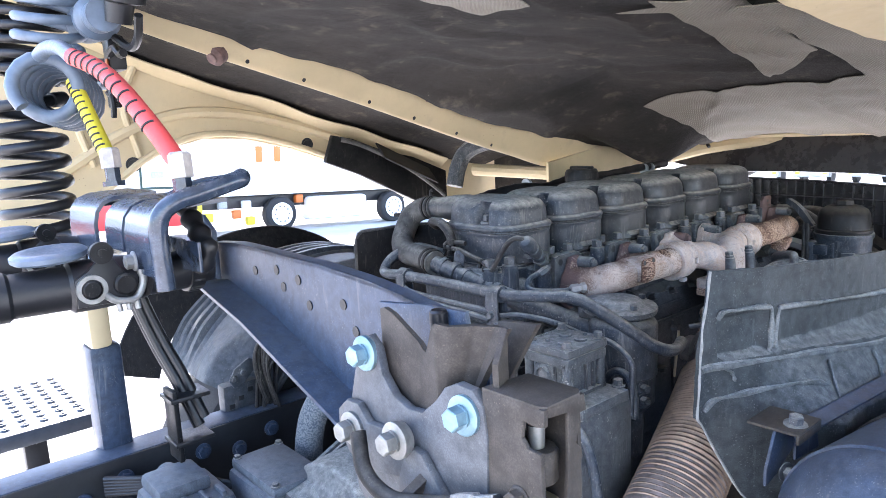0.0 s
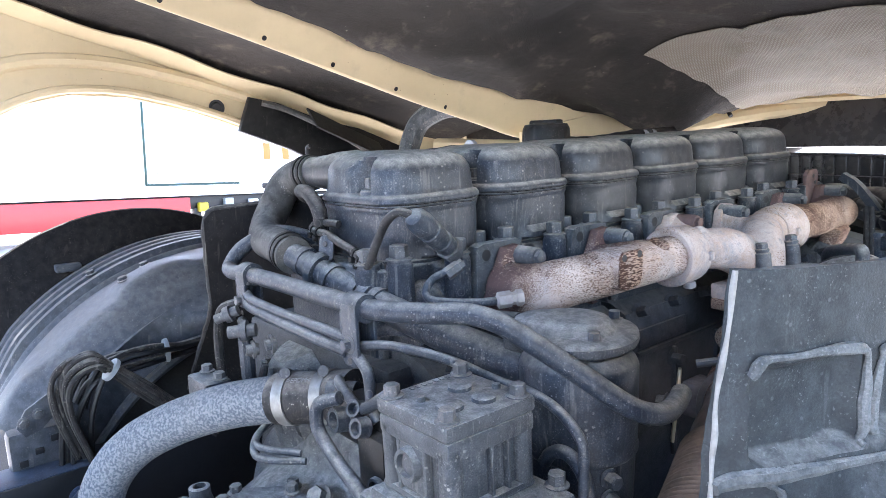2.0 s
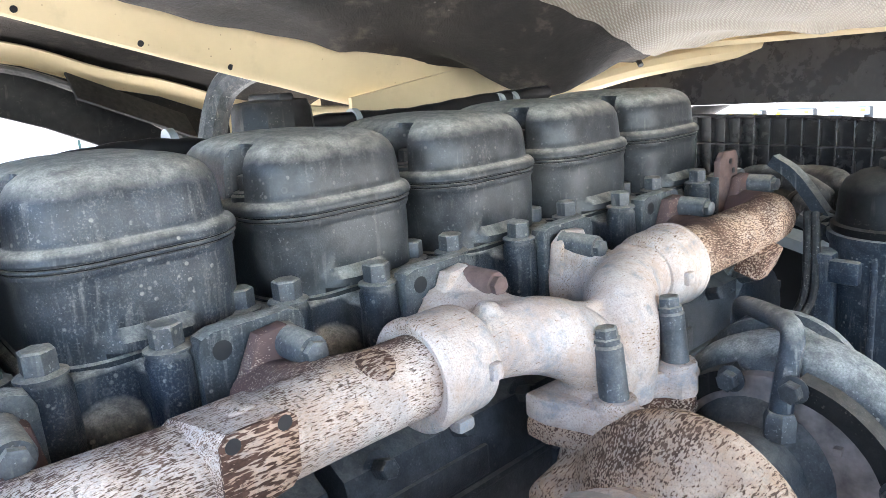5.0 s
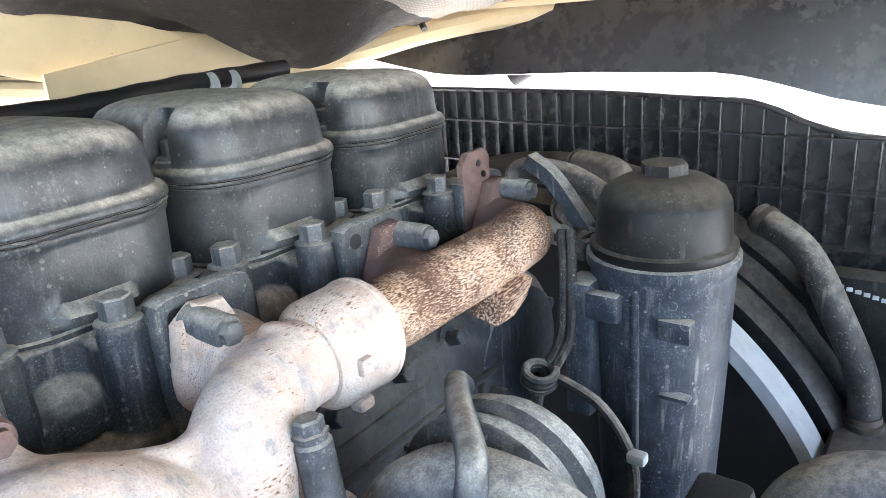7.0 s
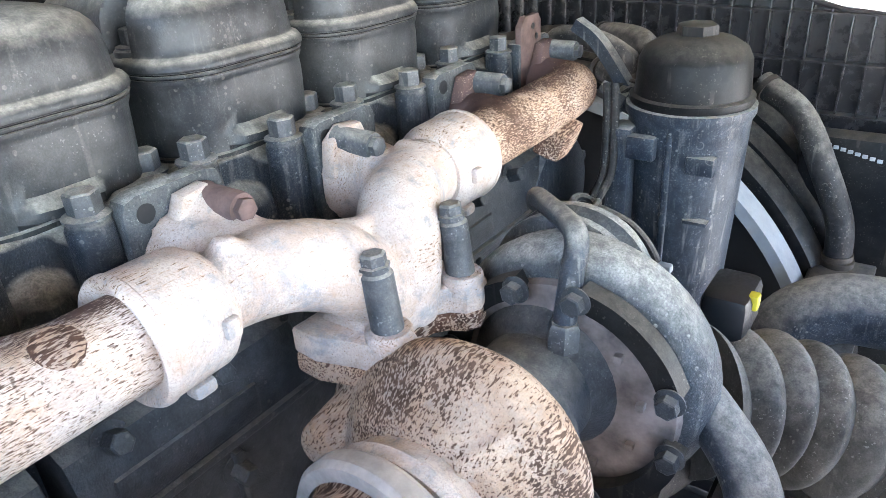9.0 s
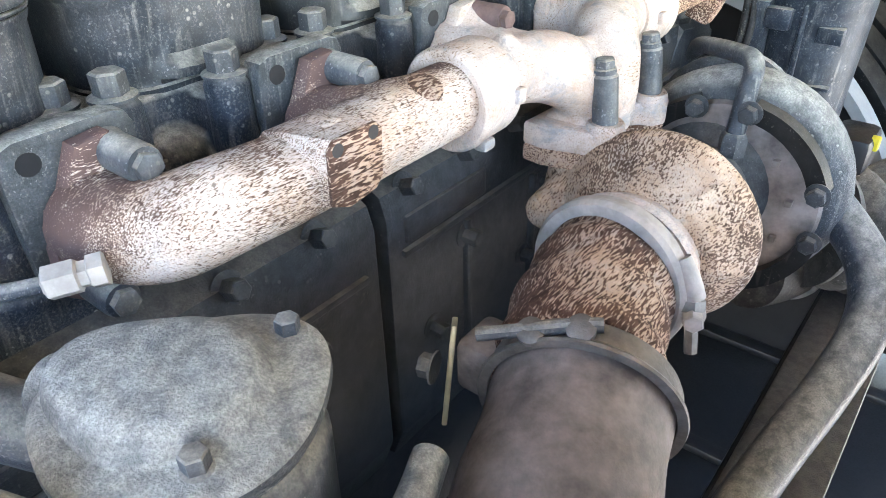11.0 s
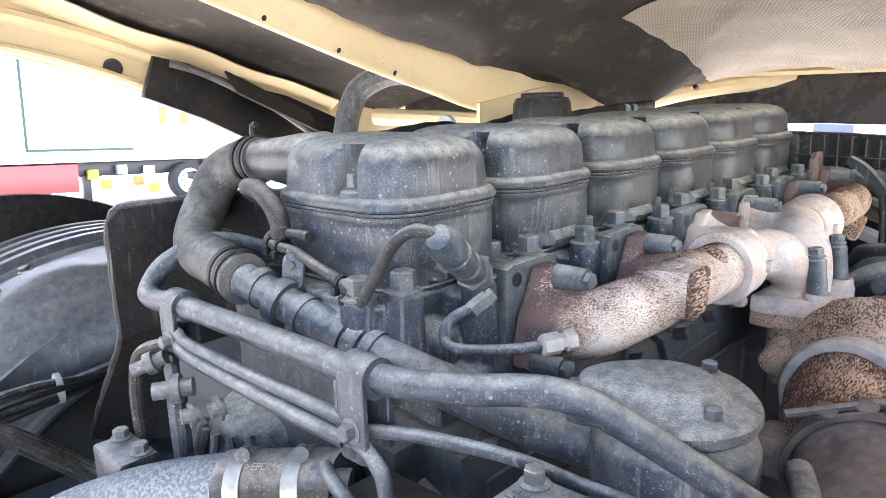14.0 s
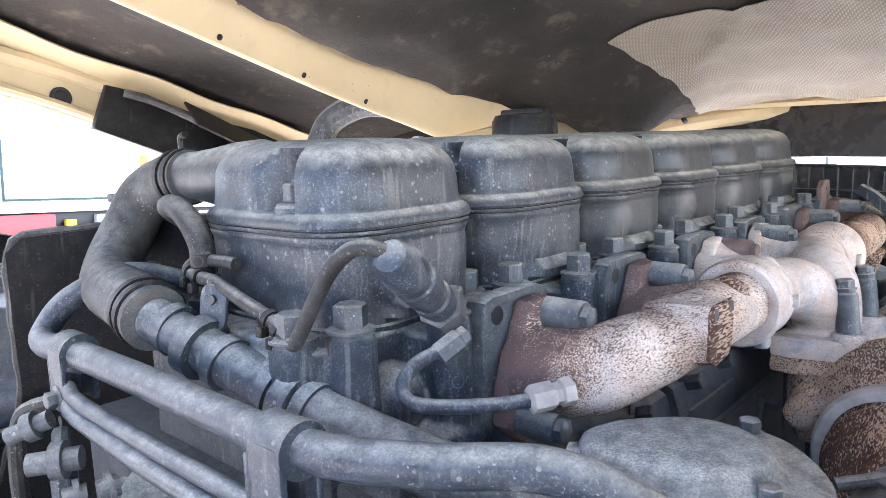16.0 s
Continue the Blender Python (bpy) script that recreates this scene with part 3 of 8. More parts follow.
def stud(p, mirror, upper, mat=None):
    k = -1 if mirror else 1
    y, z = (p + 0.016 * k, 0.001) if upper else (p - 0.016 * k, -0.065)
    bm = lathe((-0.041, y, z), (1, 0, 0), [(0, 0.0118), (0.003, 0.0108), (0.033, 0.0108), (0.036, 0.0098), (0.036, 0.0065), (0.041, 0.0065)], 18)
    sl = part("sleeve", bm, mat or M_BOLT, manifold)
    part("bolt", lathe((-0.006, y, z), (1, 0, 0), [(0, 0.0078), (0.006, 0.0078), (0.0075, 0.005)], 6), mat or M_BOLT, sl)


for i, p in enumerate(ports):
    mat = (M_FLECKED, M_FLECKED, M_WHITE_IRON, M_WHITE_IRON, M_FLECKED, M_FLECKED)[i]
    port_flange(p, i == 3, mat)
    stud(p, i == 3, True, M_RED_IRON if i == 2 else M_BOLT), stud(p, i == 3, False, M_BOLT)
# rear pipe: an elbow from the first port, a straight run, and a branch from the second port
rear = tube([(-0.045, ports[0], -0.035), (-0.02, ports[0] + 0.001, -0.035), (0.004, ports[0] + 0.014, -0.032), (XP - 0.003, ports[0] + 0.042, ZP), (XP, 0.07, ZP)], lambda u: 0.030 - 0.003 * u, 22)
tube([(XP - 0.003, 0.03, ZP), (XP, 0.06, ZP), (XP, 0.10, ZP), (XP, 0.15, ZP), (XP + 0.001, 0.235, ZP)], 0.0272, 26, bm=rear)
tube([(-0.045, ports[1], -0.035), (-0.02, ports[1], -0.033), (0.002, ports[1] + 0.010, ZP), (XP, ports[1] + 0.040, ZP)], 0.0275, 20, bm=rear)
# the neck that carries the blanked flange swells out of the pipe
tube([(XP - 0.010, 0.094, ZP + 0.006), (XP + 0.008, 0.096, ZP + 0.008), (XP + 0.020, 0.097, ZP + 0.009)], 0.0225, 18, bm=rear)
cast(part("rear_pipe", rear, M_FLECKED, manifold, "rust-flecked white pipe, red-brown at the ports"))
FACE = [(-0.022, -0.018), (-0.008, -0.024), (0.014, -0.021), (0.020, -0.014), (0.021, 0.016), (0.016, 0.021), (-0.016, 0.021), (-0.021, 0.016)]
shoulder = rings_mesh(bmesh.new(), [[(x, 0.0945 + a * k + d, -0.0212 + b * h) for a, b in FACE] for x, k, d, h in ((0.004, 1.30, -0.006, 0.90), (0.018, 1.22, -0.005, 1.00), (0.034, 1.10, -0.003, 1.01), (0.044, 1.03, -0.001, 1.0), (0.0475, 0.99, 0.0, 0.98))])
bmesh.ops.recalc_face_normals(shoulder, faces=shoulder.faces)
part("shoulder", shoulder, M_FLECKED, manifold)
pad = prism(FACE, 0.003, facing((0.0473, 0.0945, -0.0205), (1, 0.0, -0.03)), 0.0008)
pf = part("square_flange", pad, M_RUSTY, manifold, "square rusty blanked flange")
for yy, zz in ((0.080, -0.006), (0.108, -0.005)):
    part("hole", lathe((0.0500, yy, zz), (1, 0, -0.03), [(0, 0.0042), (0.001, 0.0042)], 12), M_BLACK, pf)
part("scab", lathe((XP + 0.012, 0.182, ZP + 0.0245), (0.45, 0, 1), [(-0.004, 0.013), (0.0005, 0.012), (0.0018, 0.008), (0.002, 0.003)], 12), M_RUSTY, manifold, "raised scab of rust")


def collar(y0, y1):
    """A sliding joint sleeve: a thick open lip at y0, narrowing to the casting at y1."""
    k = y1 - y0
    bm = lathe((XP, y0, ZP - 0.001), (0, 1, 0), [(0.004 * (1 if k > 0 else -1), 0.0278), (0, 0.0345), (0, 0.0365), (k * 0.05, 0.0385), (k * 0.12, 0.0388), (k * 0.14, 0.0378), (k * 0.80, 0.0372), (k * 0.86, 0.0362), (k, 0.0305), (k, 0.024)], 40)
    block((XP + 0.010, min(y0, y1) + 0.020, ZP - 0.0435), (XP + 0.022, max(y0, y1) - 0.018, ZP - 0.034), 0.003, bm)
    block((XP + 0.0335, y1 - k * 0.24 - 0.005, ZP - 0.006), (XP + 0.041, y1 - k * 0.24 + 0.005, ZP + 0.006), 0.002, bm)
    return bm


part("rear_collar", collar(0.215, 0.268), M_WHITE_IRON, manifold, "pale sliding joint collar")
part("front_collar", collar(0.537, 0.485), M_WHITE_IRON, manifold, "pale sliding joint collar")
# middle casting: two pipes bend out and down into one trunk, each fed by a flared branch
mid = tube([(XP, 0.255, ZP), (XP + 0.003, 0.295, ZP - 0.001), (0.030, 0.328, -0.033), (0.043, 0.354, -0.047), (0.050, 0.370, -0.072), (0.050, 0.376, -0.100)], lambda u: 0.0245 + 0.005 * math.sin(math.pi * u) ** 2, 28)
tube([(XP, 0.495, ZP), (XP + 0.002, 0.462, ZP), (0.029, 0.432, -0.033), (0.043, 0.410, -0.047), (0.050, 0.400, -0.072), (0.050, 0.394, -0.100)], lambda u: 0.0275 + 0.003 * math.sin(math.pi * u) ** 2, 28, bm=mid)
for p, k in ((ports[2], 1), (ports[3], -1)):
    tube([(-0.046, p, -0.036), (-0.026, p + 0.001 * k, -0.034), (-0.002, p + 0.010 * k, -0.031), (0.018, p + 0.028 * k, -0.033), (0.036, p + 0.052 * k, -0.044)], lambda u: 0.037 - 0.013 * min(1.0, u * 1.5), 26, bm=mid)
    tube([(-0.042, p + 0.012 * k, -0.004), (-0.018, p + 0.014 * k, -0.013), (0.004, p + 0.020 * k, -0.020)], lambda u: 0.0165 - 0.004 * u, 14, bm=mid)
# a raised rib joins the crotch, and pads carry the sleeves
tube([(0.002, 0.338, -0.021), (0.024, 0.360, -0.025), (0.035, 0.384, -0.028), (0.025, 0.410, -0.025), (0.008, 0.434, -0.021)], 0.008, 12, bm=mid)
block((0.022, 0.342, -0.104), (0.066, 0.438, -0.078), 0.006, mid)
lathe((0.020, 0.287, 0.0005), (0.1, 0.2, 1), [(-0.012, 0.012), (-0.001, 0.009), (0.002, 0.004)], 14, mid)
lathe((0.010, 0.470, 0.000), (0.1, 0.2, 1), [(-0.012, 0.012), (-0.001, 0.009), (0.002, 0.004)], 14, mid)
cast(part("middle_casting", mid, M_WHITE_IRON, manifold, "chalky white middle casting"), 0.0024, 6)
FOOT = [(0.014, 0.326), (0.034, 0.324), (0.062, 0.332), (0.078, 0.334), (0.090, 0.340), (0.095, 0.350), (0.092, 0.361), (0.081, 0.367), (0.070, 0.374), (0.068, 0.390), (0.070, 0.408), (0.078, 0.417), (0.090, 0.422), (0.096, 0.433), (0.092, 0.446), (0.080, 0.452), (0.022, 0.452)]
ft = part("foot_flange", prism(FOOT, 0.022, Matrix.Translation((0, 0, -0.104)), 0.0035), M_WHITE_IRON, manifold, "thick white foot flange")
for (x, y) in ((0.078, 0.350), (0.078, 0.434)):
    bm = lathe((x, y, -0.084), (-0.11, 0, 1), [(0, 0.0125), (0.004, 0.0108), (0.046, 0.0105), (0.048, 0.0088), (0.05, 0.0088)], 18)
    sl = part("long_sleeve", bm, M_BOLT, manifold)
    part("boss", lathe((x, y, -0.090), (0, 0, 1), [(0, 0.0165), (0.012, 0.0160), (0.014, 0.0145)], 20), M_WHITE_IRON, ft)
    part("bolt", lathe((x - 0.0056, y, -0.0345), (-0.11, 0, 1), [(0, 0.0102), (0.002, 0.0102), (0.003, 0.0085), (0.009, 0.0085), (0.0105, 0.007)], 6), M_BOLT, sl)
# front pipe, the mirror of the rear one
front = tube([(XP, 0.52, ZP), (XP, 0.58, ZP), (XP, 0.64, ZP), (XP, 0.695, ZP), (XP - 0.003, 0.738, ZP), (0.004, 0.769, ZP - 0.003), (-0.02, 0.783, -0.034), (-0.045, 0.785, -0.034)], lambda u: 0.0268 + 0.002 * u, 26)
tube([(-0.045, ports[4], -0.034), (-0.02, ports[4], -0.032), (0.0, ports[4] - 0.016, ZP), (XP, ports[4] - 0.045, ZP)], 0.0272, 20, bm=front)
cast(part("front_pipe", front, M_SCORCHED, manifold, "pipe speckled orange and white"))
endf = prism([(-0.028, -0.016), (0.006, -0.022), (0.026, -0.012), (0.028, 0.010), (0.012, 0.016), (-0.026, 0.012)], 0.028, facing((XP + 0.000, 0.690, ZP - 0.024), (1, 0.1, -0.35)), 0.003)
part("end_flange", endf, M_RUSTY, manifold, "rusty blanked flange")
lug = prism([(-0.026, -0.03), (0.020, -0.03), (0.020, 0.046), (0.014, 0.054), (-0.016, 0.054), (-0.026, 0.044)], 0.008, facing((-0.055, 0.778, -0.012), (1, 0, 0)), 0.0015)
lg = part("lifting_lug", lug, M_RED_IRON, manifold, "drilled lifting lug browned by heat")
for yy, zz in ((0.778, 0.030), (0.786, 0.018)):
    part("hole", lathe((-0.0472, yy, zz), (1, 0, 0), [(0, 0.0035), (0.0008, 0.0035)], 12), M_BLACK, lg)

# ---- turbocharger ----
turbo = thing("turbocharger", "rust-flaked turbocharger with a dusty compressor housing", "turbocharger", (0.15, 0.38, -0.27))
TX, TZ = 0.137, -0.158
part("inlet_flange", prism([(0.014 + (x - 0.014) * 0.98, y) for x, y in FOOT], 0.017, Matrix.Translation((0, 0, -0.1195)), 0.003), M_RUSTY, turbo, "rusty speckled inlet flange")
rings = []
for k in range(56):
    q = k / 55
    a = radians(172 - 352 * q)
    out = 0.092 - 0.018 * q + 0.0014 * noise.noise((3 * math.cos(a), 3 * math.sin(a), 2.0))
    rings.append([(TX + r * math.cos(a), y, TZ + r * math.sin(a)) for r, y in ((0.042, 0.298), (0.054, 0.296), (0.064, 0.300), (out - 0.012, 0.320), (out - 0.003, 0.333), (out, 0.345), (out - 0.003, 0.358), (out - 0.016, 0.374), (0.052, 0.384), (0.040, 0.382))])
bm = rings_mesh(bmesh.new(), rings)
tube([(0.056, 0.388, -0.112), (0.054, 0.376, -0.130), (0.058, 0.352, -0.152), (0.070, 0.335, -0.178)], lambda u: 0.037 - 0.008 * u, 24, bm=bm)
lathe((0.050, 0.300, -0.150), (0.1, 1, 0.1), [(-0.006, 0.010), (0.0, 0.016), (0.03, 0.020), (0.06, 0.018)], 16, bm)
for a in (62, 8, -40):
    w = radians(a)
    tube([(TX + 0.056 * math.cos(w), 0.296, TZ + 0.056 * math.sin(w)), (TX + 0.071 * math.cos(w - 0.1), 0.316, TZ + 0.071 * math.sin(w - 0.1)), (TX + 0.079 * math.cos(w - 0.16), 0.335, TZ + 0.079 * math.sin(w - 0.16))], 0.005, 8, 4, bm)
lathe((TX, 0.285, TZ), (0, 1, 0), [(0, 0.052), (0.02, 0.056), (0.06, 0.06), (0.092, 0.045), (0.094, 0.03)], 36, bm)
cast(part("turbine_housing", bm, M_VOLUTE, turbo, "rusty turbine housing with flaking white paint"), 0.0026, 3)
part("turbine_outlet", lathe((TX, 0.275, TZ), (0, 1, 0), [(0, 0.050), (0.0, 0.060), (0.008, 0.0615), (0.014, 0.057), (0.04, 0.054)], 40), M_WHITE_IRON, turbo)
ring = lathe((TX - 0.002, 0.262, TZ), (-0.05, -1, 0.05), [(-0.009, 0.053), (-0.009, 0.0615), (-0.005, 0.0645), (0.005, 0.0645), (0.009, 0.0615), (0.009, 0.053)], 56, caps=False)
vb = part("v_band_clamp", ring, M_CLAMP, turbo, "grey v-band clamp")
part("clamp_bolt", lathe((0.200, 0.262, -0.150), (0.25, -0.3, -1), [(-0.012, 0.006), (0, 0.006), (0, 0.0095), (0.008, 0.0095), (0.008, 0.005), (0.04, 0.005)], 6), M_ZINC, vb)
part("clamp_lug", tube([(0.186, 0.264, -0.122), (0.196, 0.262, -0.135), (0.202, 0.262, -0.148)], 0.0075, 12), M_CLAMP, vb)
part("clamp_nut", hexbolt((0.203, 0.258, -0.160), (0.5, -1, 0.1), 0.0075, 0.012, 0.0, 1.3), M_CLAMP, vb)
part("centre_housing", lathe((TX, 0.375, TZ), (0, 1, 0), [(0, 0.052), (0.02, 0.055), (0.03, 0.045), (0.06, 0.045), (0.075, 0.06)], 32), M_BLOCK, turbo)
back = lathe((TX + 0.014, 0.448, TZ - 0.006), (0, 1, 0), [(0, 0.05), (0.004, 0.085), (0.012, 0.088), (0.014, 0.07)], 48)
for k in range(10):
    a = radians(36 * k + 10)
    block((TX + 0.014 + 0.062 * math.cos(a) - 0.003, 0.444, TZ - 0.006 + 0.062 * math.sin(a) - 0.003), (TX + 0.014 + 0.062 * math.cos(a) + 0.003, 0.452, TZ - 0.006 + 0.062 * math.sin(a) + 0.003), 0.001, back)
bp = part("backplate", back, M_SCALE, turbo, "brown backplate")
for k in range(4):
    a0 = radians(90 * k + 20)
    seg = [(TX + 0.014 + 0.088 * math.cos(a0 + u * 1.05), 0.447, TZ - 0.006 + 0.088 * math.sin(a0 + u * 1.05)) for u in (0, 0.25, 0.5, 0.75, 1)]
    bm = tube(seg, 0.011, 4, 3)
    st = part("clamp_strip", bm, M_DARK, turbo, "dark curved clamp strip")
    for q in (seg[0], seg[-1]):
        part("bolt", hexbolt((q[0], q[1] - 0.009, q[2]), (0, -1, 0), 0.0078, 0.009), M_BLOCK, st)
comp = lathe((TX + 0.012, 0.458, TZ - 0.002), (0, 1, 0), [(0, 0.088), (0.002, 0.095), (0.012, 0.104), (0.026, 0.1065), (0.040, 0.104), (0.054, 0.092), (0.062, 0.07), (0.062, 0.055), (0.1, 0.052), (0.1, 0.045)], 48)
part("compressor_housing", comp, M_ALU, turbo, "dusty grey aluminium compressor housing")
part("intake_ribs", lathe((TX - 0.02, 0.52, TZ + 0.03), (0, 1, 0), [(0, 0.06), (0.004, 0.066), (0.012, 0.066), (0.016, 0.058), (0.024, 0.058), (0.028, 0.066), (0.036, 0.066), (0.04, 0.058), (0.05, 0.058)], 36), M_ALU, turbo)
part("outlet_hose", tube([(0.185, 0.50, -0.27), (0.195, 0.55, -0.290), (0.205, 0.62, -0.315)], 0.036, 24), M_RUBBER, turbo, "blue-grey silicone hose")
part("hose_clamp", lathe((0.204, 0.60, -0.308), (0.1, 1, -0.3), [(0, 0.036), (0, 0.039), (0.014, 0.039), (0.014, 0.036)], 32), M_ZINC, turbo)

oil_feed = tube([(0.060, 0.585, -0.085), (0.072, 0.562, -0.068), (0.105, 0.520, -0.054), (0.140, 0.480, -0.044), (0.152, 0.465, -0.043), (0.157, 0.456, -0.050), (0.157, 0.450, -0.066), (0.156, 0.441, -0.105)], 0.0085, 14)
feed = thing("oil_pipe", "grey painted bent oil pipe with a union nut", "pipe", (0.157, 0.44, -0.11))
part("pipe", oil_feed, M_PIPE, feed)
part("union_nut", lathe((0.157, 0.438, -0.118), (0, 0.1, 1), [(0, 0.012), (0.016, 0.012), (0.02, 0.0095)], 6), M_BOLT, feed)

# ---- exhaust downpipe ----
down = thing("exhaust_downpipe", "brown scaled exhaust pipe with a flexible corrugated section", "exhaust pipe", (0.26, -0.1, -0.35))
part("rusty_elbow", tube([(TX - 0.002, 0.268, TZ), (TX + 0.004, 0.230, TZ - 0.002), (TX + 0.018, 0.185, TZ - 0.006), (TX + 0.036, 0.145, TZ - 0.012)], lambda u: 0.0535 + 0.003 * u - 0.0016 * math.sin(22 * u), 44, 12), M_RUSTY, down, "flaking rusty elbow")
CP = [(0.178, 0.145, -0.172), (0.193, 0.10, -0.180), (0.208, 0.05, -0.194), (0.222, 0.005, -0.209), (0.236, -0.05, -0.232), (0.252, -0.12, -0.262), (0.262, -0.20, -0.31), (0.268, -0.27, -0.38)]
part("plain_pipe", tube(CP[:3], lambda u: 0.0575 + 0.001 * math.cos(9 * u), 44), M_SCALE, down, "smooth brown pipe")
bellows = spline([V(*q) for q in CP[2:7]], 75)
part("flexible_pipe", tube(bellows, lambda u: 0.0605 + 0.0019 * math.sin(u * 6.28318 * 46), 44, 1), M_BELLOWS, down, "corrugated rust-golden flexible pipe")
part("lower_pipe", tube(CP[5:], lambda u: 0.0605, 40), M_SCALE, down)
band = part("band_clamp", lathe((0.176, 0.150, -0.170), (0.36, -1, -0.16), [(-0.010, 0.057), (-0.010, 0.0605), (-0.006, 0.0618), (0.006, 0.0622), (0.009, 0.0650), (0.011, 0.0662), (0.013, 0.0655), (0.013, 0.0595), (0.008, 0.0585)], 64, caps=False), M_BAND, down, "worn band clamp")
for q in ((0.150, 0.128, -0.118), (0.176, 0.140, -0.111)):
    part("barrel_nut", lathe(q, (0.1, -0.5, 1), [(-0.018, 0.0072), (0.002, 0.0075), (0.003, 0.0090), (0.008, 0.0090), (0.009, 0.0072), (0.010, 0.0050)], 14), M_BAND, band)
part("tee_bolt", tube([(0.122, 0.110, -0.119), (0.150, 0.126, -0.112), (0.176, 0.140, -0.105), (0.186, 0.146, -0.104)], 0.0045, 10), M_BOLT, band)
brk = prism([(0, 0), (0.012, 0.0), (0.014, 0.06), (0.004, 0.085), (-0.006, 0.085), (-0.01, 0.05)], 0.004, facing((0.086, 0.125, -0.222), (-0.9, -0.6, 0.1)), 0.001)
bb = part("bracket", brk, M_BRASS, down, "yellow zinc bracket")
part("bolt", hexbolt((0.078, 0.122, -0.180), (-1, -0.3, 0), 0.009, 0.01), M_BOLT, bb)
part("brace", block((0.092, 0.125, -0.192), (0.15, 0.165, -0.150), 0.006), M_SCALE, bb)

# ---- oil separator and pipes ----
sep = thing("oil_separator", "dusty grey canister with a bolted domed lid", "oil separator", (0.10, -0.035, -0.28))
SX, SY = 0.102, -0.062
part("canister", lathe((SX, SY, -0.30), (0, 0, 1), [(0, 0.030), (0.075, 0.034), (0.085, 0.044), (0.092, 0.0505), (0.138, 0.0525), (0.141, 0.0550), (0.145, 0.0555), (0.148, 0.0545), (0.20, 0.0555), (0.222, 0.0560), (0.228, 0.0535), (0.236, 0.046)], 48), M_PIPE, sep)
part("boss", lathe((0.135, -0.078, -0.098), (0, 0, 1), [(0, 0.0098), (0.036, 0.0088)], 16), M_PIPE, sep)
TURN = 2 * math.pi


def lid_ring(dx, dy, r, z, spread=0.0, lobe=0.0):
    """One level of the lid: round, drawn out towards the spout, with a lobe for the bolt on its far side."""
    out = []
    for k in range(64):
        a = k * TURN / 64
        q = r + spread * max(0.0, math.cos(a - 3.5)) ** 5 + lobe * max(0.0, math.cos(a - 1.55)) ** 6
        out.append((SX + dx + q * math.cos(a), SY + dy + q * math.sin(a), z))
    return out


lid = rings_mesh(bmesh.new(), [lid_ring(0, 0, 0.047, -0.060, 0.006, 0.009), lid_ring(0, 0, 0.0535, -0.0585, 0.010, 0.010), lid_ring(0, 0, 0.0555, -0.0545, 0.012, 0.011), lid_ring(0, 0, 0.0550, -0.0505, 0.012, 0.011), lid_ring(0, 0, 0.0525, -0.0480, 0.012, 0.010), lid_ring(-0.001, 0, 0.0495, -0.0468, 0.013, 0.009),
                               lid_ring(-0.007, 0.001, 0.0420, -0.0460, 0.018), lid_ring(-0.008, 0.001, 0.0400, -0.0440, 0.019), lid_ring(-0.009, 0.001, 0.0375, -0.0395, 0.018), lid_ring(-0.009, 0.001, 0.0345, -0.0368, 0.015), lid_ring(-0.009, 0.001, 0.0290, -0.0350, 0.009),
                               lid_ring(-0.009, 0.001, 0.0190, -0.0342, 0.003), lid_ring(-0.009, 0.001, 0.0060, -0.0340)])
ld = part("lid", lid, M_ALU, sep, "dusty domed lid")
part("spout", lathe((SX - 0.036, SY - 0.014, -0.0580), (-0.93, -0.37, -0.06), [(0, 0.0165), (0.026, 0.0170), (0.031, 0.0165), (0.031, 0.0140), (0.012, 0.0135)], 26), M_ALU, ld)
# dark plug inside the spout, stands for the shade in its opening
part("spout_dark_plug", lathe((SX - 0.036, SY - 0.014, -0.0580), (-0.93, -0.37, -0.06), [(0.010, 0.0132), (0.027, 0.0125)], 20), M_DARK, ld)
for x, y, z in ((0.103, -0.008, -0.0478), (0.135, -0.079, -0.0478), (0.061, -0.081, -0.0478)):
    part("bolt", hexbolt((x, y, z), (0, 0, 1), 0.0058, 0.0080, 0.0, 1.5), M_BOLT, ld)
for z in (-0.170, -0.190):
    part("bolt", hexbolt((SX + 0.050, SY - 0.020, z), (1, -0.3, 0), 0.0070, 0.012), M_PIPE, sep)

coolant = thing("coolant_pipe", "long dusty blue-grey steel pipe held by two brackets", "pipe", (-0.1, -0.2, -0.03))
part("pipe", tube([(-0.30, -0.10, 0.005), (-0.325, -0.15, 0.022), (-0.355, -0.185, 0.005), (-0.360, -0.205, -0.018), (-0.335, -0.213, -0.022), (-0.29, -0.213, -0.019), (-0.20, -0.213, -0.018), (-0.10, -0.213, -0.018), (-0.02, -0.211, -0.018), (0.030, -0.192, -0.017), (0.064, -0.170, -0.016), (0.082, -0.157, -0.020), (0.098, -0.144, -0.030), (0.140, -0.110, -0.066), (0.170, -0.084, -0.094), (0.182, -0.066, -0.105), (0.182, -0.040, -0.112), (0.172, -0.008, -0.116), (0.160, 0.020, -0.117)], 0.0098, 18), M_PIPE, coolant)


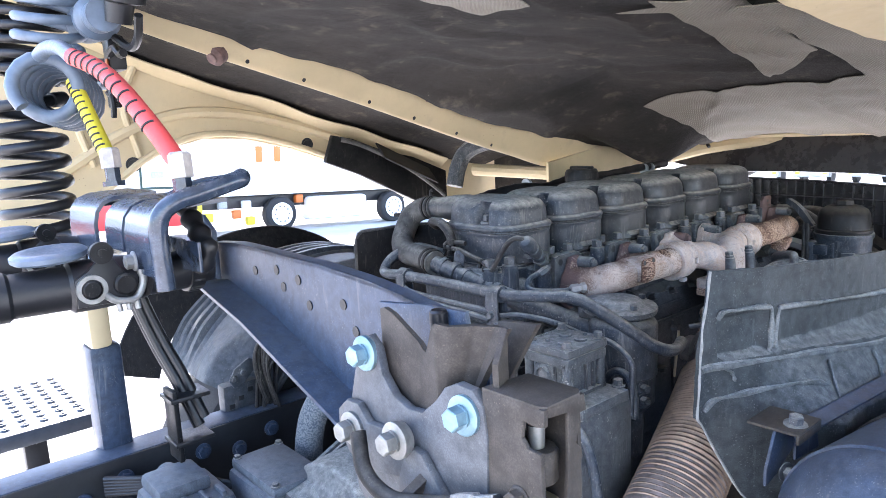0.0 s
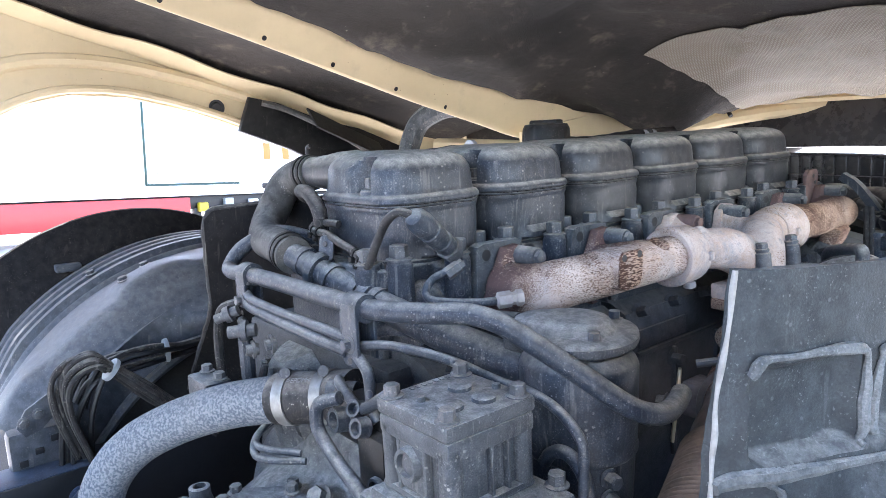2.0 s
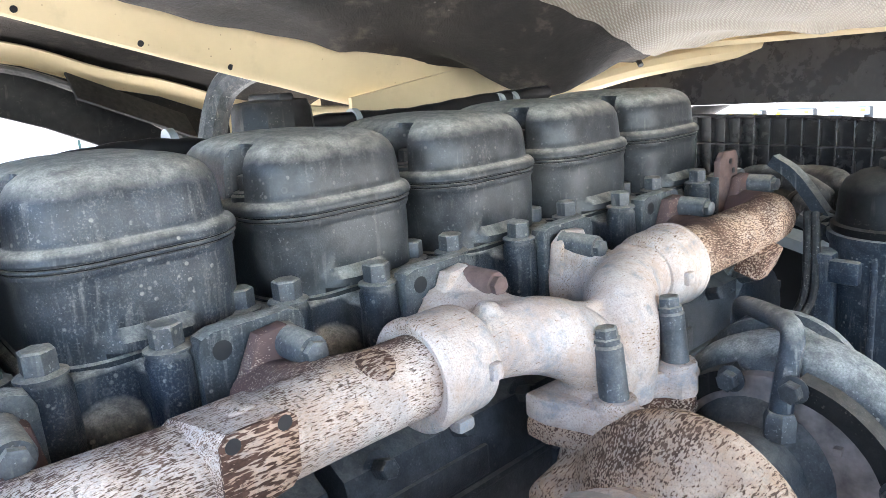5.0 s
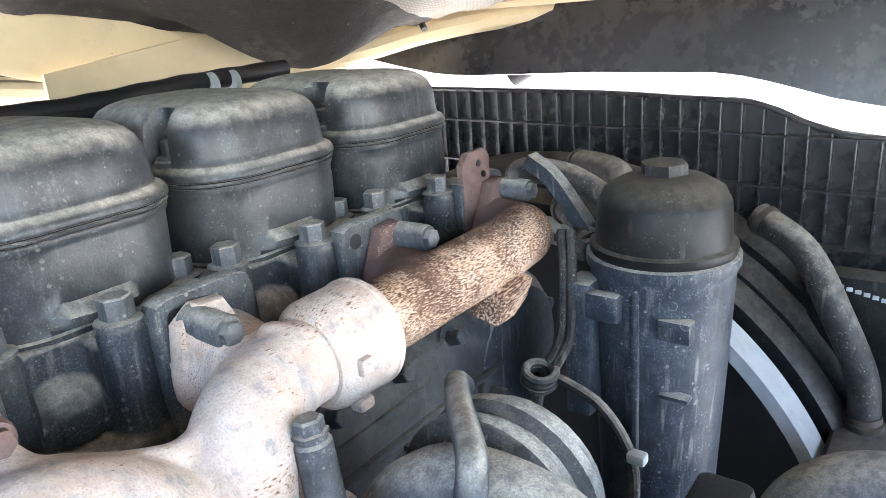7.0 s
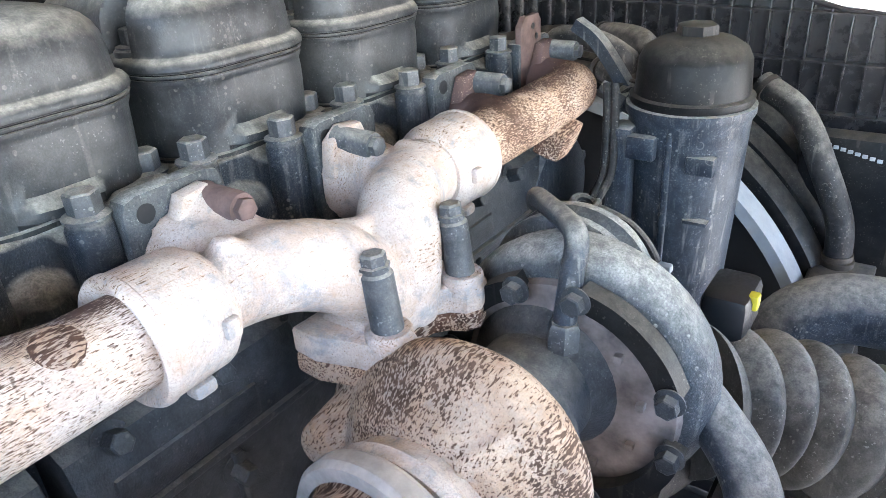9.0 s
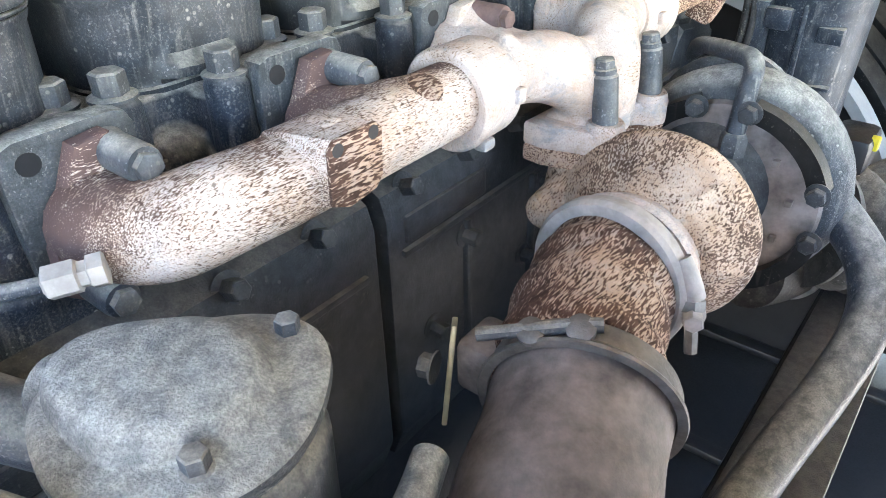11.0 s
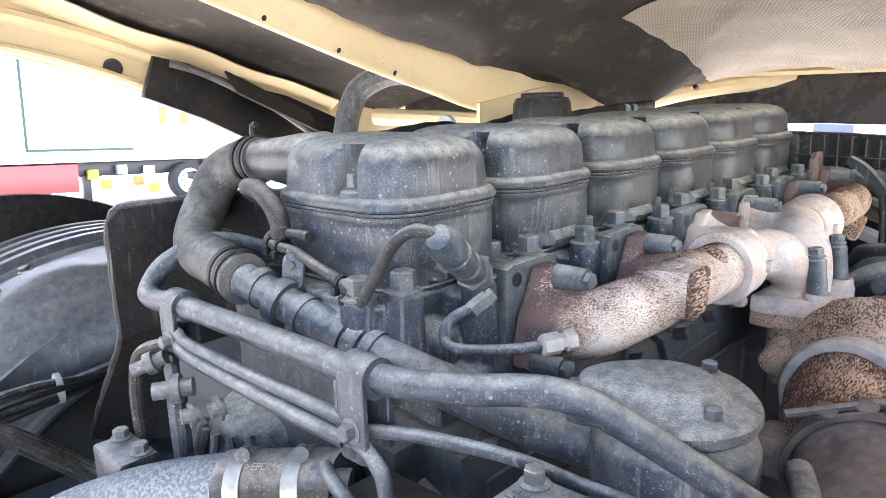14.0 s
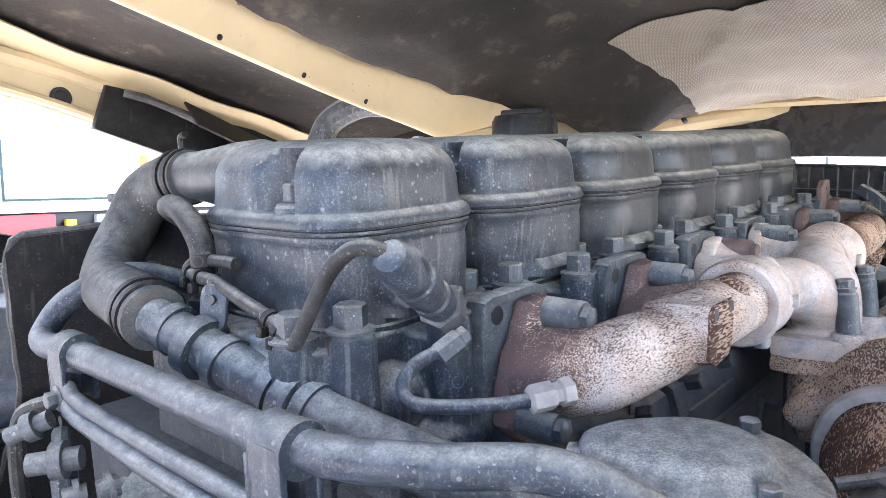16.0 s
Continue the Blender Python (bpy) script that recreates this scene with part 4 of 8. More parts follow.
def pipe_bracket(x, y, w, h, bolt_z):
    """A folded strap round the pipe, its ends hanging as a drilled plate with a flange."""
    low = 0.008 - h
    br = part("bracket", lathe((x - w / 2, y, -0.018), (1, 0, 0), [(0, 0.0099), (0, 0.0138), (w, 0.0138), (w, 0.0099)], 26), M_PIPE, coolant, "dusty folded clamp bracket")
    part("plate", prism(rounded(w, -0.014 - low, 0.005), 0.004, facing((x, y - 0.0098, (low - 0.014) / 2), (0, -1, 0)), 0.001), M_PIPE, br)
    part("flange", block((x - w / 2 - 0.0035, y - 0.0136, low + 0.004), (x - w / 2, y + 0.016, -0.022), 0.0012), M_PIPE, br)
    part("back_plate", block((x - w / 2, y + 0.006, low + 0.006), (x + w / 2, y + 0.010, -0.020), 0.001), M_PIPE, br)
    part("bolt", hexbolt((x, y - 0.0136, bolt_z), (0, -1, 0), 0.0060, 0.007, 0.0, 1.5), M_BOLT, br)
    part("bolt", hexbolt((x - w / 2 - 0.0035, y + 0.002, bolt_z), (-1, 0, 0), 0.0056, 0.007), M_BOLT, br)
    part("hole", lathe((x, y - 0.0138, bolt_z - 0.016), (0, -1, 0), [(0, 0.0034), (0.0005, 0.0034)], 12), M_BLACK, br)


pipe_bracket(-0.282, -0.213, 0.022, 0.066, -0.048)
pipe_bracket(-0.036, -0.213, 0.026, 0.082, -0.052)
for dz, r, pts in ((0, 0.0052, [(-0.275, -0.222, -0.040), (-0.25, -0.225, -0.044), (-0.15, -0.226, -0.046), (-0.07, -0.226, -0.046), (-0.045, -0.222, -0.05)]),
                   (1, 0.0056, [(-0.275, -0.222, -0.050), (-0.25, -0.228, -0.053), (-0.15, -0.23, -0.056), (-0.07, -0.23, -0.058), (-0.045, -0.225, -0.062)]),
                   (2, 0.0046, [(-0.03, -0.216, -0.054), (0.012, -0.208, -0.048), (0.055, -0.18, -0.058), (0.085, -0.15, -0.078), (0.122, -0.148, -0.079), (0.152, -0.148, -0.086), (0.174, -0.146, -0.105), (0.177, -0.146, -0.13), (0.174, -0.146, -0.19)]),
                   (3, 0.0055, [(-0.03, -0.222, -0.064), (-0.01, -0.225, -0.075), (-0.002, -0.228, -0.10), (0.01, -0.23, -0.115)])):
    solo("thin_pipe", tube(pts, r, 12), M_PIPE, "thin dusty steel line beside the coolant pipe", "pipe", "thin lines")

breather = thing("breather_pipe", "thick dusty black breather pipe with ribbed joints", "pipe", (-0.1, -0.15, -0.05))
part("pipe", tube([(-0.235, -0.176, 0.004), (-0.19, -0.17, -0.008), (-0.14, -0.161, -0.023), (-0.07, -0.142, -0.046), (-0.02, -0.125, -0.062), (0.015, -0.106, -0.076), (0.045, -0.086, -0.088), (0.072, -0.066, -0.096)], lambda u: 0.0150 + 0.0035 * max(0.0, math.sin((u - 0.35) * 3.4)), 24), M_PIPE, breather)
for c, d in (((-0.215, -0.172, -0.001), (1, 0.15, -0.3)), ((-0.165, -0.166, -0.016), (1, 0.15, -0.35)), ((-0.125, -0.158, -0.028), (1, 0.2, -0.33)), ((-0.10, -0.151, -0.036), (1, 0.2, -0.33))):
    part("ring", lathe(c, d, [(-0.0045, 0.014), (-0.0045, 0.0178), (0.0045, 0.0178), (0.0045, 0.014)], 26), M_PIPE, breather)

for c, d, up in (((-0.188, -0.170, -0.009), (1, 0.2, -0.32), (0.002, 0.012, 0.024)), ((-0.112, -0.1545, -0.0325), (1, 0.25, -0.34), (0.002, 0.012, 0.024))):
    st = part("strap", lathe(c, d, [(-0.006, 0.0165), (-0.006, 0.0205), (0.006, 0.0205), (0.006, 0.0165)], 26), M_PIPE, breather, "dusty pipe strap")
    part("tab", prism(rounded(0.022, 0.030, 0.007), 0.003, facing(V(*c) + V(*up), (0.3, -1, 0.2)), 0.0008), M_PIPE, st)
    part("hole", lathe(V(*c) + V(*up) + V(0.0012, -0.0035, 0.006), (0.3, -1, 0.2), [(0, 0.0036), (0.0006, 0.0032)], 12), M_BLACK, st)
elbow = thing("elbow_hose", "thick dusty rubber elbow hose with spring clamps", "hose", (-0.36, -0.12, 0.0))
part("hose", tube([(-0.335, -0.086, 0.095), (-0.365, -0.088, 0.092), (-0.395, -0.098, 0.078), (-0.402, -0.113, 0.05), (-0.388, -0.135, 0.025), (-0.345, -0.158, 0.012), (-0.285, -0.17, 0.01), (-0.235, -0.176, 0.004)], 0.0228, 26), M_HOSE, elbow)
for c, d in (((-0.34, -0.086, 0.095), (-1, 0, -0.05)), ((-0.352, -0.087, 0.094), (-1, 0, -0.08)), ((-0.255, -0.173, 0.007), (1, -0.15, -0.1)), ((-0.243, -0.175, 0.0055), (1, -0.15, -0.1))):
    part("spring_clamp", lathe(c, d, [(-0.003, 0.0225), (-0.003, 0.0246), (0.003, 0.0246), (0.003, 0.0225)], 28), M_DARK, elbow)
part("ear", tube([(-0.345, -0.087, 0.117), (-0.345, -0.087, 0.128), (-0.337, -0.087, 0.131)], 0.003, 8), M_DARK, elbow)
part("neck", lathe((-0.345, -0.086, 0.096), (1, 0.12, -0.02), [(-0.01, 0.019), (0.02, 0.0205), (0.045, 0.0235), (0.07, 0.0275), (0.10, 0.030), (0.12, 0.024)], 28), M_COVER, elbow, "cover outlet neck")
part("latch", block((-0.44, -0.115, 0.072), (-0.405, -0.10, 0.08), 0.002), M_DARK, elbow)

vent = thing("vent_hose", "small curved ribbed rubber hose on a plastic fitting", "hose", (-0.245, -0.11, 0.0))
part("hose", tube([(-0.308, -0.104, 0.060), (-0.303, -0.120, 0.069), (-0.286, -0.133, 0.0755), (-0.258, -0.140, 0.0755), (-0.237, -0.142, 0.065), (-0.227, -0.142, 0.052), (-0.225, -0.142, 0.042)], 0.0088, 18), M_RUBBER, vent)
part("fitting", lathe((-0.225, -0.142, 0.004), (0, 0, 1), [(0, 0.013), (0.01, 0.013), (0.011, 0.009), (0.02, 0.009), (0.021, 0.0105), (0.026, 0.0105), (0.027, 0.008), (0.032, 0.008), (0.033, 0.0095), (0.042, 0.009)], 20), M_DARK, vent)

inj = thing("injector_connector", "dusty ribbed injector connector with its cable", "connector", (-0.06, -0.1, 0.0))
part("body", lathe((-0.032, -0.14, 0.055), (-0.22, 0.62, -0.42), [(-0.014, 0.004), (-0.012, 0.009), (-0.006, 0.0122), (0.004, 0.0132), (0.012, 0.0130), (0.0135, 0.0115), (0.020, 0.0115), (0.0215, 0.0128), (0.036, 0.0124), (0.0375, 0.0108), (0.046, 0.0105), (0.0475, 0.0122), (0.054, 0.0122), (0.0555, 0.011), (0.062, 0.011)], 26), M_PIPE, inj)
part("nut", lathe((-0.05, -0.09, 0.021), (-0.22, 0.62, -0.42), [(0, 0.0145), (0.012, 0.0145), (0.016, 0.012)], 6), M_BOLT, inj)
part("cable", tube([(-0.032, -0.147, 0.062), (-0.042, -0.157, 0.066), (-0.058, -0.161, 0.056), (-0.078, -0.160, 0.034), (-0.098, -0.158, 0.009), (-0.104, -0.158, 0.004), (-0.111, -0.157, 0.006), (-0.128, -0.156, 0.0155), (-0.16, -0.155, 0.023), (-0.19, -0.153, 0.030), (-0.222, -0.150, 0.031), (-0.238, -0.147, 0.034), (-0.230, -0.142, 0.040), (-0.205, -0.139, 0.041), (-0.192, -0.137, 0.040)], 0.0046, 12), M_RUBBER, inj)
for c, d in (((-0.128, -0.156, 0.0155), (-0.9, 0, 0.35)), ((-0.118, -0.1565, 0.010), (-0.9, 0, 0.5)), ((-0.215, -0.151, 0.031), (-1, 0.1, 0.05)), ((-0.231, -0.1485, 0.033), (-1, 0.2, 0.2))):
    tie = part("cable_tie", lathe(c, d, [(-0.002, 0.004), (-0.002, 0.0062), (0.002, 0.0062), (0.002, 0.004)], 14), M_DARK, inj, "black cable tie")
    part("tie_lock", block((c[0] - 0.003, c[1] - 0.009, c[2] - 0.010), (c[0] + 0.003, c[1] - 0.003, c[2] - 0.003), 0.001), M_DARK, tie)
fuel = thing("fuel_line", "bent steel fuel line with bright union nuts", "pipe", (-0.02, -0.07, -0.03))
part("line", tube([(-0.045, -0.093, -0.004), (-0.055, -0.108, -0.012), (-0.058, -0.116, -0.024), (-0.048, -0.114, -0.033), (-0.02, -0.085, -0.036), (0.0, -0.055, -0.036)], 0.0045, 12), M_PIPE, fuel)
part("nut", lathe((-0.047, -0.096, -0.008), (0.35, 0.8, 0.5), [(0, 0.0075), (0.016, 0.0075), (0.017, 0.006), (0.022, 0.006)], 6), M_BOLT, fuel)
part("bright_nut", lathe((-0.005, -0.062, -0.036), (0.35, 0.6, 0.05), [(-0.002, 0.005), (0.0, 0.009), (0.014, 0.009), (0.015, 0.007), (0.019, 0.007), (0.02, 0.009), (0.027, 0.009)], 6), M_CLAMP, fuel, "bright zinc union nut")

# ---- filler cap behind the covers ----
cap = thing("oil_filler_cap", "dark plastic oil filler cap on a neck", "filler cap", (-0.255, 0.295, 0.1))
part("cap", lathe((-0.255, 0.292, 0.116), (0, 0, 1), [(0, 0.034), (0.002, 0.039), (0.022, 0.0375), (0.029, 0.034), (0.031, 0.02)], 10), M_DARK, cap)
part("grip", block((-0.285, 0.284, 0.143), (-0.225, 0.30, 0.152), 0.003), M_DARK, cap)
part("neck", lathe((-0.255, 0.292, 0.04), (0, 0, 1), [(0, 0.028), (0.07, 0.028)], 20), M_DARK, cap)

# ---- oil filter housing ----
filt = thing("oil_filter", "tall grey oil filter housing with a black screw cap", "oil filter", (0.124, 0.80, -0.3))
FX, FY = 0.124, 0.805
part("housing", lathe((FX, FY, -0.312), (0, 0, 1), [(0, 0.052), (0.1, 0.056), (0.20, 0.060), (0.255, 0.062), (0.262, 0.0655), (0.27, 0.0655), (0.272, 0.058)], 48), M_PIPE, filt)
hr = block((0.06, 0.74, -0.19), (0.085, 0.775, -0.06), 0.004)
part("side_rib", hr, M_PIPE, filt)
part("worn_ring", lathe((FX, FY, -0.045), (0, 0, 1), [(0, 0.061), (0.0005, 0.0648), (0.003, 0.0648), (0.0035, 0.061)], 48), M_ZINC, filt, "worn bright ring")
part("seam", block((FX - 0.0035, FY - 0.0625, -0.29), (FX + 0.0035, FY - 0.056, -0.06), 0.002), M_PIPE, filt)
part("nameplate", block((FX + 0.018, FY - 0.0605, -0.10), (FX + 0.045, FY - 0.046, -0.082), 0.001), M_PIPE, filt)
part("nameplate", block((FX + 0.02, FY - 0.059, -0.155), (FX + 0.045, FY - 0.046, -0.151), 0.001), M_PIPE, filt)
part("lug", block((0.082, 0.735, -0.09), (0.112, 0.75, -0.065), 0.003), M_PIPE, filt)
cp = part("screw_cap", lathe((FX, FY, -0.042), (0, 0, 1), [(0, 0.061), (0.004, 0.0625), (0.009, 0.0625), (0.011, 0.058), (0.045, 0.0555), (0.056, 0.05), (0.064, 0.037), (0.068, 0.02)], 48), M_DARK, filt, "black ribbed screw cap")
part("hexagon", lathe((FX, FY, 0.021), (0, 0, 1), [(0, 0.021), (0.014, 0.020), (0.0155, 0.017)], 6), M_DARK, cp)

# ---- cooling pack at the front ----
radiator = thing("radiator_shroud", "black ribbed plastic radiator wall, wet in places", "radiator", (-0.1, 1.2, -0.6))
XT = [(-0.9, 0.055), (-0.6, 0.052), (-0.39, 0.048), (-0.11, 0.042), (0.0, 0.036), (0.09, 0.031), (0.125, 0.022), (0.16, 0.006), (0.2, -0.006), (0.26, -0.013), (0.7, -0.03)]
out = [(-x, z) for x, z in XT] + [(-0.7, -0.75), (0.9, -0.75)]
part("panel", prism(out[::-1], 0.02, facing((0, 1.2, 0), (0, 1, 0))), M_WET, radiator)
for k in range(37):
    x = -0.60 + k * 0.0265
    zt = np.interp(x, [q[0] for q in XT], [q[1] for q in XT])
    part("rib", block((x - 0.0012, 1.186, -0.16), (x + 0.0012, 1.202, zt - 0.001), 0.0005), M_WET, radiator)
for z0, x0, x1 in ((-0.006, -0.62, 0.42), (-0.075, -0.62, 0.42), (-0.145, -0.62, 0.42)):
    bm = grid_mesh(1, 1, lambda u, v: (x0 + (x1 - x0) * u, 1.180 + 0.022 * v, z0 - 0.02 * (x0 + (x1 - x0) * u)))
    part("shelf", thick(bm, 0.0025), M_WET, radiator)
lipf = tube([(x, 1.192, z + 0.001) for x, z in XT], 0.004, 8, 3)
part("lip", lipf, M_WET, radiator)
for r0, y0 in ((0.505, 1.13), (0.485, 1.09), (0.468, 1.055)):
    part("cowl", lathe((-0.16, y0, -0.55), (0, 1, 0), [(0, r0 - 0.05), (0.0, r0 - 0.008), (0.01, r0), (0.03, r0 + 0.006), (0.045, r0 - 0.002), (0.05, r0 - 0.03)], 96, caps=False), M_DARK, radiator, "black fan cowl")
part("fan_ring", lathe((-0.16, 0.99, -0.55), (0, 1, 0), [(0, 0.434), (0, 0.450), (0.05, 0.450), (0.05, 0.436), (0.0, 0.434)], 120, caps=False), M_GREY, radiator, "grey metal fan ring")
part("fan", lathe((-0.16, 1.03, -0.55), (0, 1, 0), [(0, 0.05), (0.0, 0.42), (0.012, 0.42), (0.012, 0.05)], 64), M_BLACK, radiator, "dark fan in the cowl")

# ---- the tilted cab above ----
cab = thing("truck_cab", "tilted cream-painted truck cab seen from below, lined with black insulation", "truck cab", (-0.2, 0.3, 0.4))
def floor_z(x, y):
    z = float(np.interp(y, [-1.2, -0.5, 0.0, 0.55, 0.75, 0.87, 1.0, 1.15, 1.26, 1.5], [0.66, 0.53, 0.45, 0.385, 0.35, 0.322, 0.280, 0.228, 0.195, 0.18]))
    side = max(0.0, min(1.0, (-0.42 - x) / 0.26))
    bulge = math.exp(-(((y - 0.985) / 0.19) ** 2)) * math.exp(-(((x + 0.53) / 0.14) ** 2)) + 0.35 * math.exp(-(((y - 0.55) / 0.25) ** 2)) * math.exp(-(((x + 0.6) / 0.12) ** 2))
    edge = float(np.interp(y, [-0.66, -0.3, -0.06, 0.27, 0.43, 0.66, 0.8, 1.0, 1.17, 1.3], [0.56, 0.473, 0.421, 0.33, 0.277, 0.237, 0.215, 0.190, 0.170, 0.165]))
    z += (edge - z) * side ** 2 - 0.155 * bulge * (1 - 0.75 * side ** 3)
    z += 0.006 * math.exp(-(((math.hypot(x + 0.42, y - 0.42) - 0.13) / 0.018) ** 2)) - 0.010 * max(0.0, 1 - abs(noise.noise((x * 3.1, y * 3.1, 9.0))) * 9)
    z += 0.008 * noise.noise((x * 5, y * 5, 0.3)) + 0.004 * noise.noise((x * 16, y * 16, 1.3))
    return z


part("insulation", thick(grid_mesh(90, 100, lambda u, v: (-0.70 + 1.75 * u, -0.66 + 1.915 * v, floor_z(-0.70 + 1.75 * u, -0.66 + 1.915 * v))), 0.012), M_INS, cab, "black sagging sound insulation")


def foil(corners, lift, name="heat_shield", cells=14):
    """A wrinkled foil sheet under the insulation, over the four corners of a plan."""
    a, b2, c, d = [Vector((*q, 0)) for q in corners]
    def f(u, v):
        p = (a * (1 - u) + b2 * u) * (1 - v) + (d * (1 - u) + c * u) * v
        p.x += 0.05 * math.sin(math.pi * v) * max(0.0, 1 - 6 * u) + 0.006 * noise.noise((u * 9, v * 9, 7.0))
        return (p.x, p.y, floor_z(p.x, p.y) - lift - 0.006 * abs(noise.noise((p.x * 9, p.y * 9, 4.0))))
    return part(name, thick(grid_mesh(cells, cells, f), 0.002), M_FOIL, cab, "dimpled silver heat shield")


foil([(-0.425, 0.800), (0.30, 0.80), (0.32, 1.25), (-0.435, 1.250)], 0.016, cells=36)
foil([(0.12, -0.014), (-0.022, 0.718), (0.16, 0.525), (0.231, 0.069)], 0.018)
foil([(0.228, 0.05), (0.165, 0.90), (0.30, 0.95), (0.325, 0.10)], 0.03)
fp = part("floor_panel", thick(grid_mesh(14, 26, lambda u, v: (0.315 + 0.70 * u, -0.40 + 1.55 * v, floor_z(0.315 + 0.70 * u, -0.40 + 1.55 * v) - 0.036)), 0.004), M_CAB, cab, "cream floor panel with oval holes")
for x, y in ((0.37, 0.19), (0.46, 0.34), (0.40, 0.55)):
    part("hole", lathe((x, y, floor_z(x, y) - 0.0365), (0, 0.12, -1), [(0, 0.010), (0.001, 0.010)], 18), M_BLACK, fp)
foil([(-0.2, -0.33), (-0.16, -0.10), (-0.035, -0.113), (0.05, -0.4)], 0.018)
# long cream rail
RL = [(-0.74, -0.62, 0.52), (-0.745, -0.34, 0.435), (-0.755, 0.0, 0.34), (-0.765, 0.25, 0.265), (-0.775, 0.437, 0.21), (-0.76, 0.6, 0.16), (-0.74, 0.75, 0.115), (-0.72, 0.95, 0.10), (-0.70, 1.15, 0.10)]
rl = spline([V(*q) for q in RL], 5)
sec = [(0.075, 0.0), (0.075, 0.004), (0.0, 0.004), (-0.004, 0.1), (0.10, 0.115), (0.10, 0.111), (0.001, 0.096), (0.006, 0.0)]
rail_h = lambda y: float(np.interp(y, [-0.6, 0.0, 0.45, 0.62, 0.8, 1.0, 1.15], [0.09, 0.09, 0.085, 0.115, 0.125, 0.095, 0.06]))
rings = [[p + V(sx, 0.25 * sz, sz * (rail_h(p.y) / 0.09 if sz > 0.05 else 1)) for sx, sz in ((-0.030, 0.012), (-0.008, -0.003), (0.0, -0.004), (0.005, -0.001), (0.009, 0.008), (0.020, 0.032), (0.042, 0.075), (0.052, 0.088), (0.050, 0.094), (-0.02, 0.09), (-0.03, 0.02))] for p in rl]
rail = part("rail", rings_mesh(bmesh.new(), rings), M_CAB, cab, "long cream-painted floor rail")
for y in (-0.5, -0.25, -0.12, 0.05, 0.2, 0.36, 0.5):
    k = min(rl, key=lambda p: abs(p.y - y))
    part("slot", lathe(k + V(0.0085, 0.002, 0.007), (0.9, 0.1, -0.4), [(0, 0.005), (0.0012, 0.005)], 12), M_BLACK, rail, "drain slot")
part("bolt", lathe((-0.745, -0.345, 0.432), (0.3, -0.8, -0.5), [(-0.02, 0.022), (0.0, 0.022), (0.004, 0.016), (0.006, 0.012), (0.011, 0.012)], 16), M_RED_IRON, rail, "rusty bolt")
# side wall with the wheel arch
AR = [(-0.75, -0.10), (-0.62, 0.0), (-0.52, 0.09), (-0.422, 0.156), (-0.364, 0.197), (-0.276, 0.239), (-0.185, 0.259), (-0.06, 0.253), (0.092, 0.216), (0.239, 0.164), (0.359, 0.113), (0.465, 0.059), (0.6, -0.02), (0.75, -0.1)]
arch_out = AR + [(0.9, -0.1), (1.4, -0.1), (1.4, 0.75), (-0.9, 0.75), (-0.9, -0.10)]
part("side_wall", prism(arch_out, 0.02, facing((-1.26, 0, 0), (1, 0, 0))), M_CAB, cab, "cream side panel with a wheel arch")
part("arch_flange", tube([(-1.235, y, z + 0.012) for y, z in AR], 0.010, 8, 3), M_CAB, cab)
part("arch_bead", tube([(-1.238, y * 1.16 - 0.01, z + 0.075) for y, z in AR[2:11]], 0.016, 8, 3), M_CAB, cab)
for y0, z0 in ((-0.40, 0.36), (-0.52, 0.34)):
    part("bead", tube([(-1.238, y0 + 0.03, z0 - 0.14), (-1.236, y0, z0), (-1.236, y0 + 0.04, z0 + 0.10)], 0.010, 8), M_CAB, cab)
part("grommet", lathe((-1.24, 0.150, 0.226), (1, 0, 0), [(0, 0.02), (0.004, 0.02), (0.004, 0.014), (0.001, 0.012)], 24), M_BLACK, cab, "black rubber plug")
part("grommet", lathe((-1.24, -0.39, 0.20), (1, 0, 0), [(0, 0.02), (0.004, 0.02), (0.004, 0.014), (0.001, 0.012)], 24), M_BLACK, cab, "black rubber plug")
# black mudguard lining and wheelhouse
bl = [(0.19, 0.165), (0.224, 0.25), (0.30, 0.235), (0.42, 0.19), (0.55, 0.16), (0.70, 0.10), (0.70, 0.0), (0.58, -0.01), (0.448, 0.052), (0.32, 0.115)]
part("lining", prism(bl, 0.02, facing((-1.22, 0, 0), (1, 0, 0)), 0.004), M_DARK, cab, "black wheelhouse lining")
part("lining_edge", tube([(-1.20, 0.255, 0.235), (-1.19, 0.32, 0.215), (-1.17, 0.40, 0.175), (-1.15, 0.48, 0.13), (-1.13, 0.56, 0.07), (-1.12, 0.62, 0.02)], 0.008, 8), M_HOSE, cab)
wall_top = lambda y: float(np.interp(y, [-0.65, -0.3, -0.2, -0.04, 0.1, 0.25, 0.36, 0.5, 0.7, 0.95], [0.60, 0.452, 0.42, 0.378, 0.334, 0.282, 0.256, 0.207, 0.15, 0.10]))
rail_x = lambda y: float(np.interp(y, [q[1] for q in RL], [q[0] for q in RL]))
rail_low = lambda y: float(np.interp(y, [q[1] for q in RL], [q[2] for q in RL]))
part("ledge", thick(grid_mesh(14, 40, lambda u, v: (-1.25 + (rail_x(-0.62 + 1.55 * v) - 0.004 + 1.25) * u, -0.62 + 1.55 * v, (wall_top(-0.62 + 1.55 * v) + 0.004) * (1 - u) + (rail_low(-0.62 + 1.55 * v) + 0.012) * u + 0.05 * math.sin(3.14 * u))), 0.008), M_INS, cab, "dark sealed cavity above the rail")
part("flange", thick(grid_mesh(3, 36, lambda u, v: (-1.236 + 0.05 * u, -0.60 + 1.30 * v, wall_top(-0.60 + 1.30 * v) - 0.040 * (1 - u) * (0.3 + 0.7 * v) + 0.004 * math.sin(v * 30) * u)), 0.004), M_CAB, cab, "cream seam flange")
